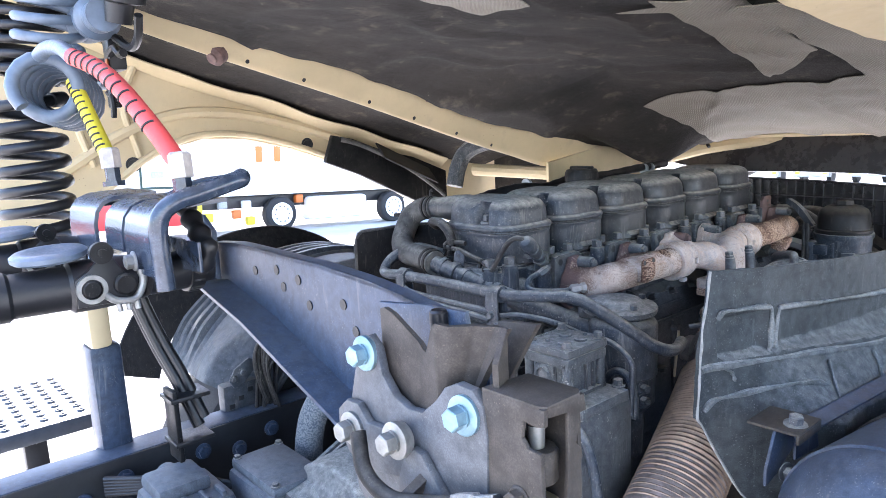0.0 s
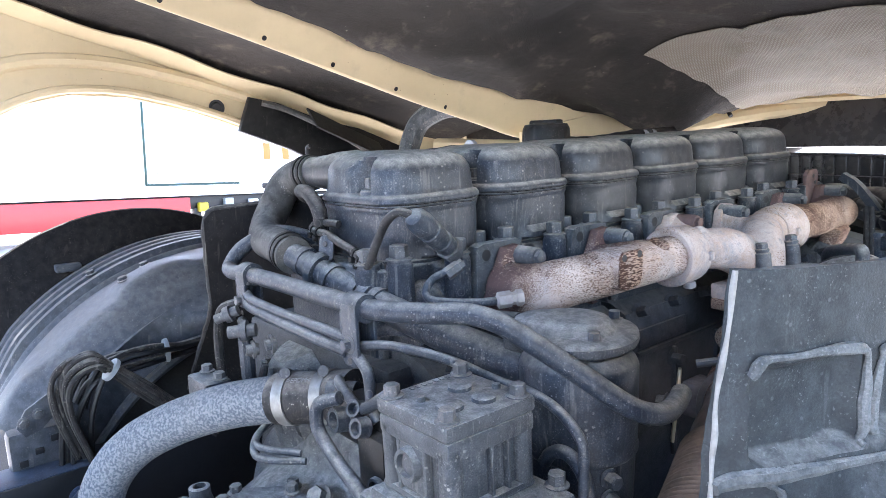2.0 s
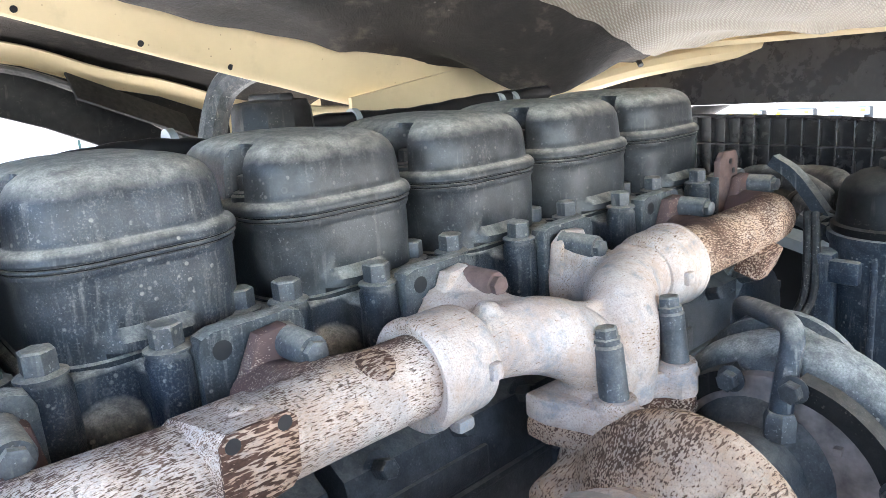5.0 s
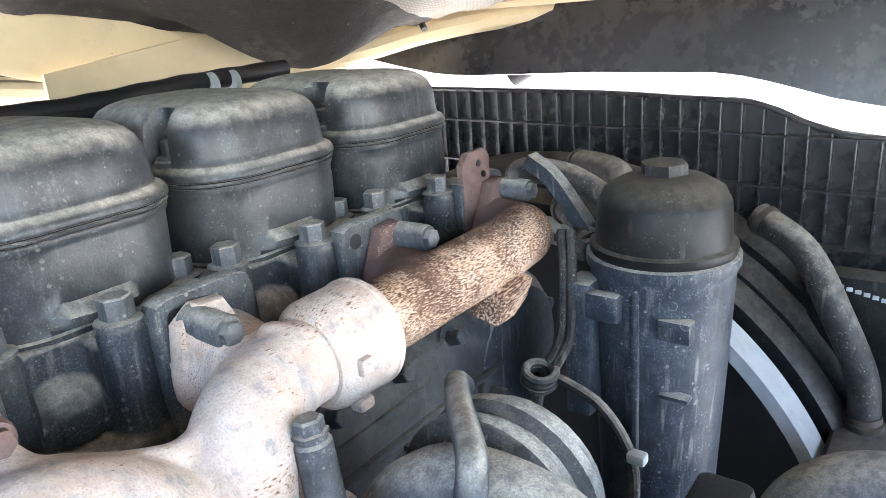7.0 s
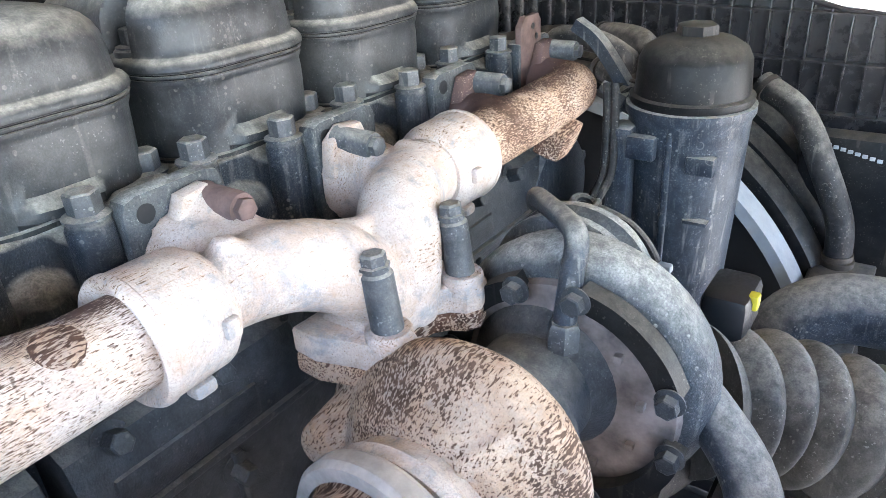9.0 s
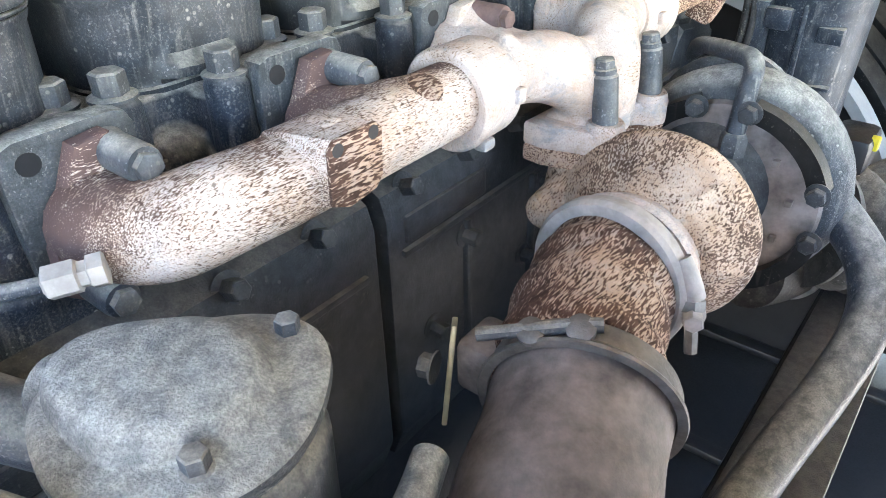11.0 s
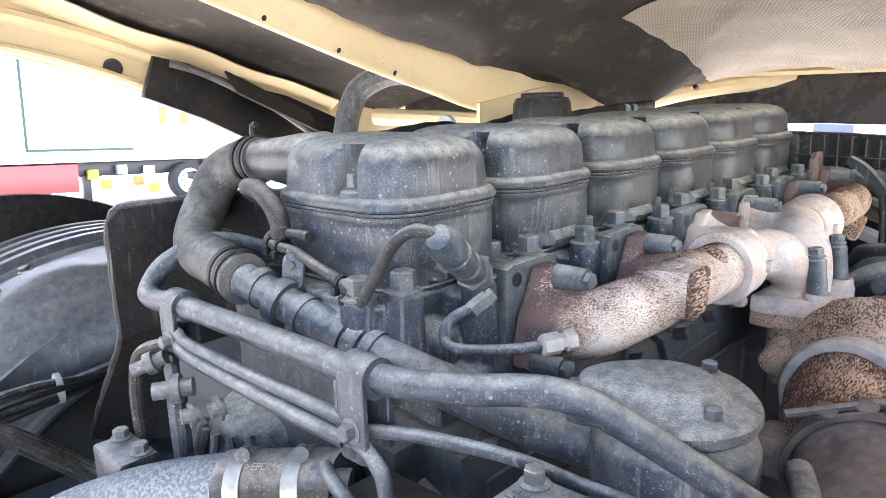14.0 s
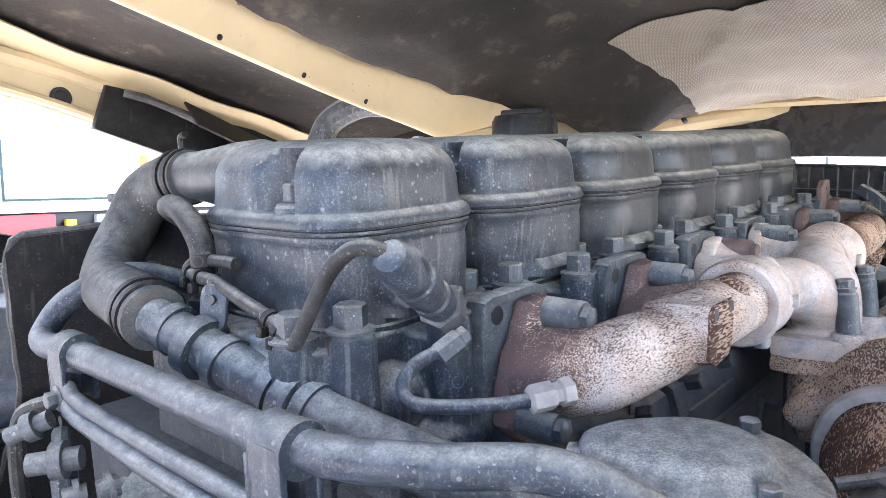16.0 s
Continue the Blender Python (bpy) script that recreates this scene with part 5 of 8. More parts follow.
part("pillar", tube([(-1.0, 0.56, 0.06), (-1.0, 0.58, 0.12), (-0.98, 0.60, 0.17), (-0.92, 0.63, 0.20), (-0.86, 0.66, 0.20)], 0.028, 10), M_ALU, cab, "grey bent bracket")
# front cross beam and wet black flap
part("front_beam", tube([(-0.70, 1.12, 0.10), (-0.60, 1.22, 0.115), (-0.5, 1.30, 0.14), (-0.35, 1.36, 0.158), (-0.1, 1.40, 0.168), (0.3, 1.40, 0.17), (0.9, 1.40, 0.17)], 0.022, 10), M_CAB, cab, "cream front cross beam")
part("front_panel", thick(grid_mesh(10, 3, lambda u, v: (-0.72 + 1.7 * u, 1.30 + 0.12 * v, 0.17 + 0.05 * v)), 0.01), M_CAB, cab)
ST = [(-0.72, 0.10), (-0.60, 0.075), (-0.50, 0.058), (-0.43, 0.055), (-0.2, 0.057), (0.03, 0.053), (0.1, 0.037), (0.17, 0.017), (0.24, 0.004), (0.5, -0.03), (0.9, -0.05)]
zst = lambda x: float(np.interp(x, [q[0] for q in ST], [q[1] for q in ST]))
part("rubber_flap", thick(grid_mesh(40, 6, lambda u, v: (-0.72 + 1.62 * u, 1.335 + 0.03 * v, zst(-0.72 + 1.62 * u) * (1 - v) + 0.17 * v)), 0.006), M_WET, cab, "black rubber flap with water drops")
wet = bmesh.new()
for k in range(420):
    q = random.Random(900 + k)
    u = q.random()
    x = -0.25 + 0.6 * u ** 0.8
    v = min(0.97, max(0.10, q.random() ** (2.2 if x < 0.05 else 0.8)))
    if x < 0.0 and v > 0.35 and q.random() < 0.8:
        continue
    r = q.uniform(0.0014, 0.0030) + (0.0035 * q.random() if q.random() < 0.35 else 0)
    z = zst(x) * (1 - v) + 0.17 * v
    lathe((x, 1.334 + 0.03 * v, z), (0, -1, -0.15), [(0, r), (r * 0.35, r * 0.85), (r * 0.6, r * 0.35)], 7, wet)
tagged(part("water_drops", wet, M_WATER, cab, "water drops on the rubber flap"), "water drops on the rubber flap", kind="stuff")
part("cavity", block((-0.8, 1.42, 0.1), (1.0, 1.5, 0.6), 0.01), M_CAB, cab)
# mirrored wall out of view, added to cut the light from the near side
part("unseen_near_wall", prism([(y * 1.15 if abs(y) < 0.8 else y * 1.1, z + (0.22 if z < 0.5 else 0)) for y, z in arch_out], 0.02, facing((0.94, 0, 0), (1, 0, 0))), M_CAB, cab, "cream side panel with a wheel arch")
# cab shell out of view; floor and body reach back to shade the lock
part("unseen_outer_wall", block((1.02, -0.5, 0.45), (1.06, 1.4, 0.9), 0.01), M_CAB, cab)
part("unseen_cab_floor", block((-1.25, -0.78, 0.72), (1.05, 1.45, 0.78), 0.01), M_CAB, cab)
part("cab_body", block((-1.25, -0.8, 0.79), (1.05, 1.9, 2.4), 0.05), M_CAB, cab)

# ---- felt noise shield ----
shield = thing("noise_shield", "speckled grey felt noise shield with a frayed pale edge", "heat shield", (0.32, 0.1, -0.3))
def shield_x(y, z):
    w = max(0.0, y + 0.19)
    x = 0.314 + 0.34 * w - 0.32 * w * w + 0.010 * min(1.0, w / 0.03)
    if z < -0.055:
        x += 0.07 * min(1.0, (-0.055 - z) / 0.09) * min(1, max(0, (y + 0.18) / 0.10))
    for y0, y1, z0, z1 in ((-0.176, -0.097, -0.063, 0.000), (-0.083, 0.26, -0.062, -0.005)):
        slope = 0.08 * max(0.0, y + 0.083)
        inside = min(y - y0, y1 - y, z - z0 + slope, z1 - z - slope)
        x -= 0.008 * max(0.0, min(1.0, inside / 0.006))
        x += 0.004 * math.exp(-((inside / 0.006) ** 2))
    x += 0.022 * math.exp(-((y + 0.085) / 0.055) ** 2 - ((z + 0.155) / 0.036) ** 2)
    return x + 0.002 * noise.noise((y * 20, z * 20, 2.0)) + 0.0012 * noise.noise((y * 70, z * 70, 5.0))


def shield_point(u, v):
    top = 0.057 - 0.025 * u - 0.16 * max(0.0, (u - 0.85) / 0.15) ** 2
    deep = min(1.0, u / 0.13)
    low = -0.138 - 0.125 * deep * deep * (3 - 2 * deep)
    z = low + (top - low) * v
    y = -0.182 + 0.441 * u - 0.02 * (1 - v) * (1 - u)
    return (shield_x(y, z), y, z)


part("felt", thick(grid_mesh(160, 130, shield_point), 0.007), M_SHIELD, shield)
part("edge", tube([shield_point(0, v / 14) for v in range(14, -1, -1)] + [shield_point(u / 40, 0) for u in range(1, 6)], lambda u: 0.0017 + 0.0004 * math.sin(u * 37), 8, 2), M_FRAYED, shield, "pale frayed edge")


def felt_seam(line, r=0.0045):
    """A dusty pressed ridge that follows the felt along a line in y and z."""
    pts = [(shield_x(p.x, p.y) + 0.0065 - r, p.x, p.y) for p in spline([V(y, z, 0) for y, z in line], 6)]
    part("ridge", tube(pts, lambda u: r * (0.75 + 0.25 * math.sin(u * 17)), 8, 1), M_SHIELD_SEAM, shield, "dusty pressed ridge")


felt_seam([(-0.178, -0.006), (-0.173, 0.002), (-0.162, 0.004), (-0.13, 0.003), (-0.104, 0.001), (-0.095, -0.005), (-0.093, -0.02), (-0.096, -0.05), (-0.101, -0.062)], 0.004)
felt_seam([(-0.088, -0.058), (-0.086, -0.03), (-0.083, -0.008), (-0.075, -0.004), (0.0, -0.010), (0.10, -0.018), (0.18, -0.024), (0.234, -0.030)], 0.004)
felt_seam([(-0.195, -0.074), (-0.165, -0.069), (-0.105, -0.070), (-0.05, -0.073), (0.008, -0.078), (0.06, -0.082), (0.115, -0.087), (0.18, -0.091), (0.222, -0.094)], 0.006)
felt_seam([(-0.190, -0.130), (-0.178, -0.116), (-0.165, -0.110), (-0.14, -0.105), (-0.092, -0.101), (-0.06, -0.104), (-0.045, -0.110)], 0.005)
felt_seam([(-0.011, -0.086), (-0.025, -0.105), (-0.045, -0.125), (-0.060, -0.138)], 0.003)
felt_seam([(0.085, -0.092), (0.075, -0.11), (0.06, -0.130), (0.05, -0.145)], 0.003)
felt_seam([(-0.168, -0.072), (-0.162, -0.080), (-0.160, -0.090)], 0.003)
# the rail that carries it, with a folded fixing
part("lower_rail", thick(grid_mesh(20, 2, lambda u, v: (0.418 + 0.09 * u + 0.018 * v, -0.15 + 0.62 * u, -0.128 + 0.03 * u - 0.006 * v)), 0.003), M_FRAME, shield)
part("rail_web", thick(grid_mesh(20, 2, lambda u, v: (0.418 + 0.09 * u, -0.15 + 0.62 * u, -0.128 + 0.03 * u - 0.05 * v)), 0.003), M_FRAME, shield)
fx = part("fixing", block((0.385, -0.214, -0.118), (0.447, -0.150, -0.114), 0.0015), M_BRACKET, shield, "folded steel fixing")
part("fold", block((0.443, -0.214, -0.128), (0.447, -0.150, -0.116), 0.0015), M_BRACKET, fx)
part("stay", prism([(-0.20, -0.118), (-0.155, -0.118), (-0.150, -0.16), (-0.20, -0.18), (-0.225, -0.185), (-0.225, -0.165)], 0.004, facing((0.412, 0, 0), (1, 0, 0)), 0.001), M_FRAME, fx)
part("bolt", hexbolt((0.432, -0.188, -0.114), (0.1, -0.1, 1), 0.0085, 0.0105, 0.0, 1.6), M_BOLT, fx)
part("lower_bolt", hexbolt((0.430, -0.206, -0.168), (1, -0.3, 0), 0.008, 0.009, 0.0, 1.5), M_BOLT, fx)
# body taken for the near mudguard, built in the shape of a strapped tank
tank = thing("rounded_side_body", "blue-grey painted rounded body, shaped like a tank with strap bands", "air tank", (0.56, 0.1, -0.34))
part("shell", lathe((0.548, -0.27, -0.215), (0.14, 1, 0.0), [(0.03, 0.1225), (0.06, 0.125), (0.9, 0.125), (0.93, 0.11)], 48), M_FRAME, tank)
part("end_cap", lathe((0.548, -0.27, -0.215), (0.14, 1, 0.0), [(-0.032, 0.01), (-0.030, 0.05), (-0.020, 0.088), (0.0, 0.111), (0.018, 0.1205), (0.031, 0.1235)], 48), M_FRAME, tank)
part("weld", lathe((0.548, -0.27, -0.215), (0.14, 1, 0.0), [(0.027, 0.122), (0.029, 0.1255), (0.033, 0.1255), (0.035, 0.122)], 48), M_FRAME, tank)
for w in (0.16, 0.62):
    part("strap", lathe((0.548 + 0.139 * w, -0.27 + 0.99 * w, -0.215), (0.14, 1, 0.0), [(0, 0.124), (0, 0.128), (0.035, 0.128), (0.035, 0.124)], 48), M_BRACKET, tank)
part("drain_plug", hexbolt((0.544, -0.302, -0.215), (-0.14, -1, 0), 0.012, 0.012), M_BOLT, tank)

# ---- brake air compressor ----
ac = thing("air_compressor", "dusty cast aluminium air compressor with bolted top plate", "air compressor", (0.11, -0.21, -0.34))
CX0, CX1, CY0, CY1 = 0.066, 0.155, -0.267, -0.176
part("top_plate", block((CX0, CY0, -0.077), (CX1, CY1, -0.064), 0.003), M_ALU, ac)
for x, y, r in ((0.102, -0.209, 0.0098), (0.133, -0.211, 0.0098), (0.127, -0.240, 0.0105), (0.100, -0.247, 0.0035), (0.122, -0.187, 0.0035)):
    part("plug", lathe((x, y, -0.064), (0, 0, 1), [(0, r), (0.003, r), (0.004, r * 0.85)], 18), M_ALU, ac)
for k in range(7):
    part("mark", block((0.0715, -0.238 + 0.0062 * k, -0.0645), (0.0765, -0.2345 + 0.0062 * k, -0.0630), 0.0005), M_ALU, ac)
for x, y in ((0.075, -0.257), (0.077, -0.186), (0.146, -0.187), (0.145, -0.258)):
    part("bolt", hexbolt((x, y, -0.064), (0, 0, 1), 0.0066, 0.0092, 0.0, 1.45), M_BOLT, ac)
b = block((CX0 + 0.009, CY0 + 0.009, -0.14), (CX1 - 0.009, CY1 - 0.009, -0.077), 0.003)
cyl = part("cylinder", b, M_ALU, ac)
part("upper_band", block((CX0 + 0.001, CY0 + 0.001, -0.093), (CX1 - 0.001, CY1 - 0.001, -0.0770), 0.003), M_ALU, cyl)
part("lower_band", block((CX0 + 0.001, CY0 + 0.001, -0.14), (CX1 - 0.001, CY1 - 0.001, -0.133), 0.003), M_ALU, cyl)
for x in (CX0 + 0.001, CX1 - 0.017):
    for y in (CY0 + 0.001, CY1 - 0.017):
        part("column", block((x, y, -0.1402), (x + 0.016, y + 0.016, -0.0783), 0.006, None, 3), M_ALU, cyl)
for y in (CY0 + 0.045, CY0 + 0.062):
    part("rib", block((CX1 - 0.011, y, -0.134), (CX1 - 0.003, y + 0.003, -0.092), 0.001), M_ALU, cyl)
for x in (CX0 + 0.022, CX1 - 0.034):
    part("rib", block((x, CY0 + 0.002, -0.134), (x + 0.004, CY0 + 0.011, -0.092), 0.001), M_ALU, cyl)
pt = part("port", lathe((0.106, CY0 + 0.003, -0.108), (0, -1, 0), [(0, 0.0145), (0.007, 0.013), (0.007, 0.010), (0.002, 0.0095)], 24), M_ALU, ac)
part("port_boss", block((0.090, CY0 + 0.0015, -0.132), (0.122, CY0 + 0.012, -0.092), 0.006), M_ALU, ac)
part("thread", lathe((0.106, CY0 + 0.003, -0.108), (0, -1, 0), [(0.002, 0.0095), (0.004, 0.007), (0.0045, 0.003)], 20), M_BOLT, pt)
part("base", block((CX0 - 0.006, CY0 - 0.008, -0.158), (CX1 + 0.03, CY1 + 0.012, -0.14), 0.004), M_ALU, ac)
for x, y in ((0.166, -0.256), (0.166, -0.166)):
    part("bolt", hexbolt((x, y, -0.14), (0, 0, 1), 0.0075, 0.01), M_BOLT, ac)
part("crankcase", block((CX0 - 0.04, CY0 - 0.004, -0.36), (CX1 + 0.024, CY1 + 0.03, -0.158), 0.01), M_ALU, ac)
part("end_cover", lathe((0.098, CY0 - 0.002, -0.235), (0, -1, 0), [(0, 0.055), (0.006, 0.052), (0.006, 0.044), (0.002, 0.04)], 36), M_ALU, ac)

# ---- gearbox and clutch housing ----
gb = thing("gearbox", "dusty cast aluminium clutch housing and gearbox", "gearbox", (-0.15, -0.3, -0.55))
shell = lathe((-0.17, -0.17, -0.45), (0, -1, 0), [(-0.02, 0.26), (0.0, 0.265), (0.012, 0.262), (0.04, 0.213), (0.09, 0.195), (0.14, 0.184), (0.20, 0.18), (0.30, 0.172), (0.33, 0.13), (0.34, 0.06)], 56)
for a in (58, 75, 108, 128):
    tube([(-0.17 + 0.21 * math.cos(radians(a)), -0.19, -0.45 + 0.21 * math.sin(radians(a))), (-0.17 + 0.19 * math.cos(radians(a)), -0.25, -0.45 + 0.19 * math.sin(radians(a))), (-0.17 + 0.182 * math.cos(radians(a)), -0.33, -0.45 + 0.182 * math.sin(radians(a)))], 0.008, 8, 4, shell)
for (x, y, z), d in (((-0.04, -0.235, -0.262), (0.3, -0.7, 0.5)), ((0.0, -0.235, -0.258), (0.3, -0.8, 0.4)), ((-0.11, -0.225, -0.245), (0.1, -0.7, 0.6))):
    lathe((x, y, z), d, [(-0.03, 0.022), (0.0, 0.019), (0.012, 0.016)], 18, shell)
cast(part("bell_housing", shell, M_ALU, gb), 0.004, 6)
part("flywheel_ring", lathe((-0.16, -0.165, -0.40), (0, 1, 0), [(0, 0.27), (0.02, 0.285), (0.035, 0.285)], 56), M_HEAD, gb)
COV = [(-0.184, -0.317), (-0.118, -0.315), (-0.092, -0.298), (-0.100, -0.230), (-0.166, -0.238), (-0.202, -0.285)]
cvp = part("cover_plate", prism(COV, 0.022, Matrix.Translation((0, 0, -0.262)), 0.003), M_ALU, gb)
cen = (-0.144, -0.278)
inner = lambda k: [(cen[0] + (x - cen[0]) * k, cen[1] + (y - cen[1]) * k) for x, y in COV]
rim = prism(inner(0.86), 0.003, Matrix.Translation((0, 0, -0.2405)), 0.001)
part("raised_panel", rim, M_ALU, cvp)
for k in range(5):
    part("mark", block((-0.16 + 0.009 * k, -0.292 + 0.006 * k, -0.2378), (-0.154 + 0.009 * k, -0.288 + 0.006 * k, -0.2368), 0.0004), M_ALU, cvp)
for x, y, z in ((-0.104, -0.299, -0.24), (-0.192, -0.291, -0.24), (-0.147, -0.246, -0.238), (-0.16, -0.238, -0.24), (-0.178, -0.312, -0.24), (-0.083, -0.253, -0.25)):
    part("bolt", hexbolt((x, y, z), (0, 0, 1), 0.0066, 0.0085, 0.0, 1.45), M_BOLT, gb)
web = part("drilled_lug", prism([(-0.100, -0.282), (-0.048, -0.25), (-0.036, -0.262), (-0.042, -0.278), (-0.07, -0.302), (-0.09, -0.304)], 0.02, Matrix.Translation((0, 0, -0.27)), 0.004), M_ALU, gb)
part("hole", lathe((-0.084, -0.279, -0.2495), (0, 0, 1), [(0, 0.0115), (0.0012, 0.0105), (0.0012, 0.008), (0.0004, 0.0075)], 20), M_BLACK, web)
for (x, y, z), d, r in (((-0.035, -0.243, -0.252), (0.3, -0.7, 0.5), 0.0125), ((0.004, -0.245, -0.25), (0.3, -0.8, 0.4), 0.0115), ((-0.107, -0.233, -0.236), (0.1, -0.7, 0.6), 0.0115), ((-0.242, -0.39, -0.272), (-0.8, -0.5, 0.4), 0.009), ((-0.222, -0.376, -0.268), (-0.8, -0.5, 0.4), 0.009), ((0.03, -0.275, -0.29), (0.3, -0.8, 0.4), 0.0095)):
    part("plug_bolt", hexbolt((x, y, z), d, r, r * 0.9, 0.0, 1.3), M_BOLT, gb)
part("boss", lathe((-0.077, -0.312, -0.285), (0, -0.1, 1), [(0, 0.016), (0.025, 0.0125), (0.033, 0.0125), (0.034, 0.010), (0.034, 0.0065), (0.028, 0.006)], 20), M_ALU, gb)
part("boss", lathe((-0.255, -0.31, -0.285), (0, 0, 1), [(0, 0.02), (0.025, 0.0125), (0.035, 0.012), (0.036, 0.0075), (0.030, 0.007)], 18), M_ALU, gb)
collar_shape = lathe((-0.19, -0.335, -0.45), (-0.10, -1, 0.05), [(-0.02, 0.19), (0.0, 0.201), (0.006, 0.204), (0.014, 0.204), (0.017, 0.194), (0.03, 0.186), (0.10, 0.15), (0.2, 0.12)], 72)
rcl = part("rear_collar", collar_shape, M_ALU, gb)
for k in range(9):
    a = radians(48 + 12 * k)
    part("rib", tube([(-0.193 + 0.184 * math.cos(a), -0.362, -0.448 + 0.184 * math.sin(a)), (-0.197 + 0.163 * math.cos(a), -0.41, -0.446 + 0.163 * math.sin(a)), (-0.2 + 0.145 * math.cos(a), -0.45, -0.444 + 0.145 * math.sin(a))], 0.004, 8), M_ALU, rcl)
vb1 = part("valve_block", block((-0.065, -0.232, -0.150), (0.03, -0.175, -0.108), 0.006), M_DARK, gb, "dark oily valve block")
part("lower_valve", block((-0.012, -0.244, -0.190), (0.034, -0.185, -0.122), 0.010), M_DARK, gb)
for (x, y, z), d, r, l in (((-0.046, -0.226, -0.128), (-0.1, -1, 0.1), 0.0125, 0.018), ((0.004, -0.24, -0.118), (0.1, -1, 0.25), 0.009, 0.012), ((-0.02, -0.228, -0.112), (0.3, -1, 0.5), 0.008, 0.014), ((-0.075, -0.20, -0.118), (-0.8, -0.6, 0.1), 0.011, 0.03), ((-0.07, -0.21, -0.142), (-0.8, -0.6, 0.0), 0.009, 0.024), ((0.022, -0.235, -0.165), (0.2, -1, 0), 0.008, 0.014)):
    part("port", lathe((x, y, z), d, [(0, r * 1.1), (l * 0.4, r), (l, r), (l, r * 0.7), (l * 0.5, r * 0.6)], 18), M_PIPE, vb1)
rib_h = lathe((-0.25, -0.16, -0.15), (0, -0.4, 1), [(-0.1, 0.075), (-0.02, 0.068), (0.025, 0.05), (0.04, 0.03)], 20)
rbh = part("ribbed_housing", rib_h, M_ALU, gb)
for a in range(200, 341, 20):
    q = radians(a)
    part("rib", tube([(-0.25 + 0.072 * math.cos(q), -0.135 + 0.072 * math.sin(q), -0.21), (-0.25 + 0.068 * math.cos(q), -0.155 + 0.066 * math.sin(q), -0.165), (-0.25 + 0.045 * math.cos(q), -0.17 + 0.045 * math.sin(q), -0.128)], 0.004, 8), M_ALU, rbh)

# ---- woven air hose with clamps ----
hose = thing("woven_hose", "blue and white woven air hose on a rubber sleeve", "hose", (-0.2, -0.26, -0.16))
HP = [(-0.16, -0.228, -0.139), (-0.195, -0.246, -0.146), (-0.245, -0.277, -0.160), (-0.295, -0.315, -0.182), (-0.335, -0.355, -0.212), (-0.358, -0.385, -0.255), (-0.37, -0.40, -0.32), (-0.375, -0.41, -0.44)]
part("hose", tube(HP, 0.0262, 28), M_TEXTILE, hose)
part("sleeve", tube([(-0.085, -0.194, -0.126), (-0.12, -0.209, -0.132), (-0.178, -0.237, -0.142)], 0.0285, 26), M_RUBBER, hose, "black rubber sleeve")
for c in ((-0.161, -0.229, -0.139), (-0.117, -0.207, -0.1315)):
    cl = part("hose_clamp", lathe(c, (-0.88, -0.44, -0.14), [(-0.007, 0.028), (-0.007, 0.0300), (0.007, 0.0300), (0.007, 0.028)], 36), M_ZINC, hose, "bright worm-drive clamp")
    part("screw", lathe((c[0], c[1] - 0.004, c[2] + 0.030), (0.75, -0.6, 0.3), [(-0.012, 0.004), (0.006, 0.004), (0.006, 0.006), (0.012, 0.006)], 10), M_BOLT, cl)



def lettering(words, size, m):
    """Raised writing as a mesh, laid by the pose m."""
    curve = bpy.data.curves.new("lettering", "FONT")
    curve.body, curve.size, curve.align_x, curve.align_y, curve.extrude = words, size, "CENTER", "CENTER", 0.0002
    holder = bpy.data.objects.new("lettering", curve)
    mesh = bpy.data.meshes.new_from_object(holder)
    bm = bmesh.new()
    bm.from_mesh(mesh)
    bpy.data.objects.remove(holder)
    bpy.data.meshes.remove(mesh)
    bm.transform(m)
    return bm


along = V(0.88, 0.44, 0.14).normalized()
out = V(-0.1, -0.62, 0.78)
out = (out - along * out.dot(along)).normalized()
at_sleeve = V(-0.139, -0.218, -0.1355) + out * 0.0291
letters = Matrix((along, out.cross(along), out)).transposed().to_4x4()
letters.translation = at_sleeve
part("marking", lettering(">EPDM<", 0.0085, letters), M_FRAYED, hose, "pale printed letters")

# ---- more of the cab around the engine tunnel ----
part("tunnel_wall", thick(grid_mesh(12, 10, lambda u, v: (-0.715 + 0.04 * u, 0.70 + 0.55 * u, -0.12 + (0.25 + 0.08 * u) * v)), 0.01), M_CAB, cab, "cream tunnel wall with a folded seam")
for y in (1.0, 1.05):
    part("seam", tube([(-0.693, y, -0.1), (-0.692, y, 0.05), (-0.690, y + 0.01, 0.16)], 0.007, 8), M_CAB, cab)
part("wheelhouse_plate", thick(grid_mesh(4, 8, lambda u, v: (-1.16 + 0.05 * u, 0.36 + 0.22 * v, 0.215 - 0.10 * v - 0.05 * u)), 0.005), M_DARK, cab, "dark drilled plate")
part("cross_tube", tube([(-1.1, 0.75, 0.10), (-0.9, 0.80, 0.09), (-0.74, 0.84, 0.08)], 0.022, 10), M_CAB, cab)
part("cavity_wall", block((-1.2, 0.95, -0.2), (-0.74, 0.97, 0.35), 0.004), M_INS, cab)
part("clip", tube([(-0.70, 0.21, 0.365), (-0.70, 0.212, 0.335), (-0.70, 0.212, 0.325)], 0.004, 8), M_RED_IRON, cab)
part("hook", tube([(-0.47, 1.25, 0.19), (-0.475, 1.255, 0.16), (-0.465, 1.25, 0.145)], 0.006, 8), M_DARK, cab)

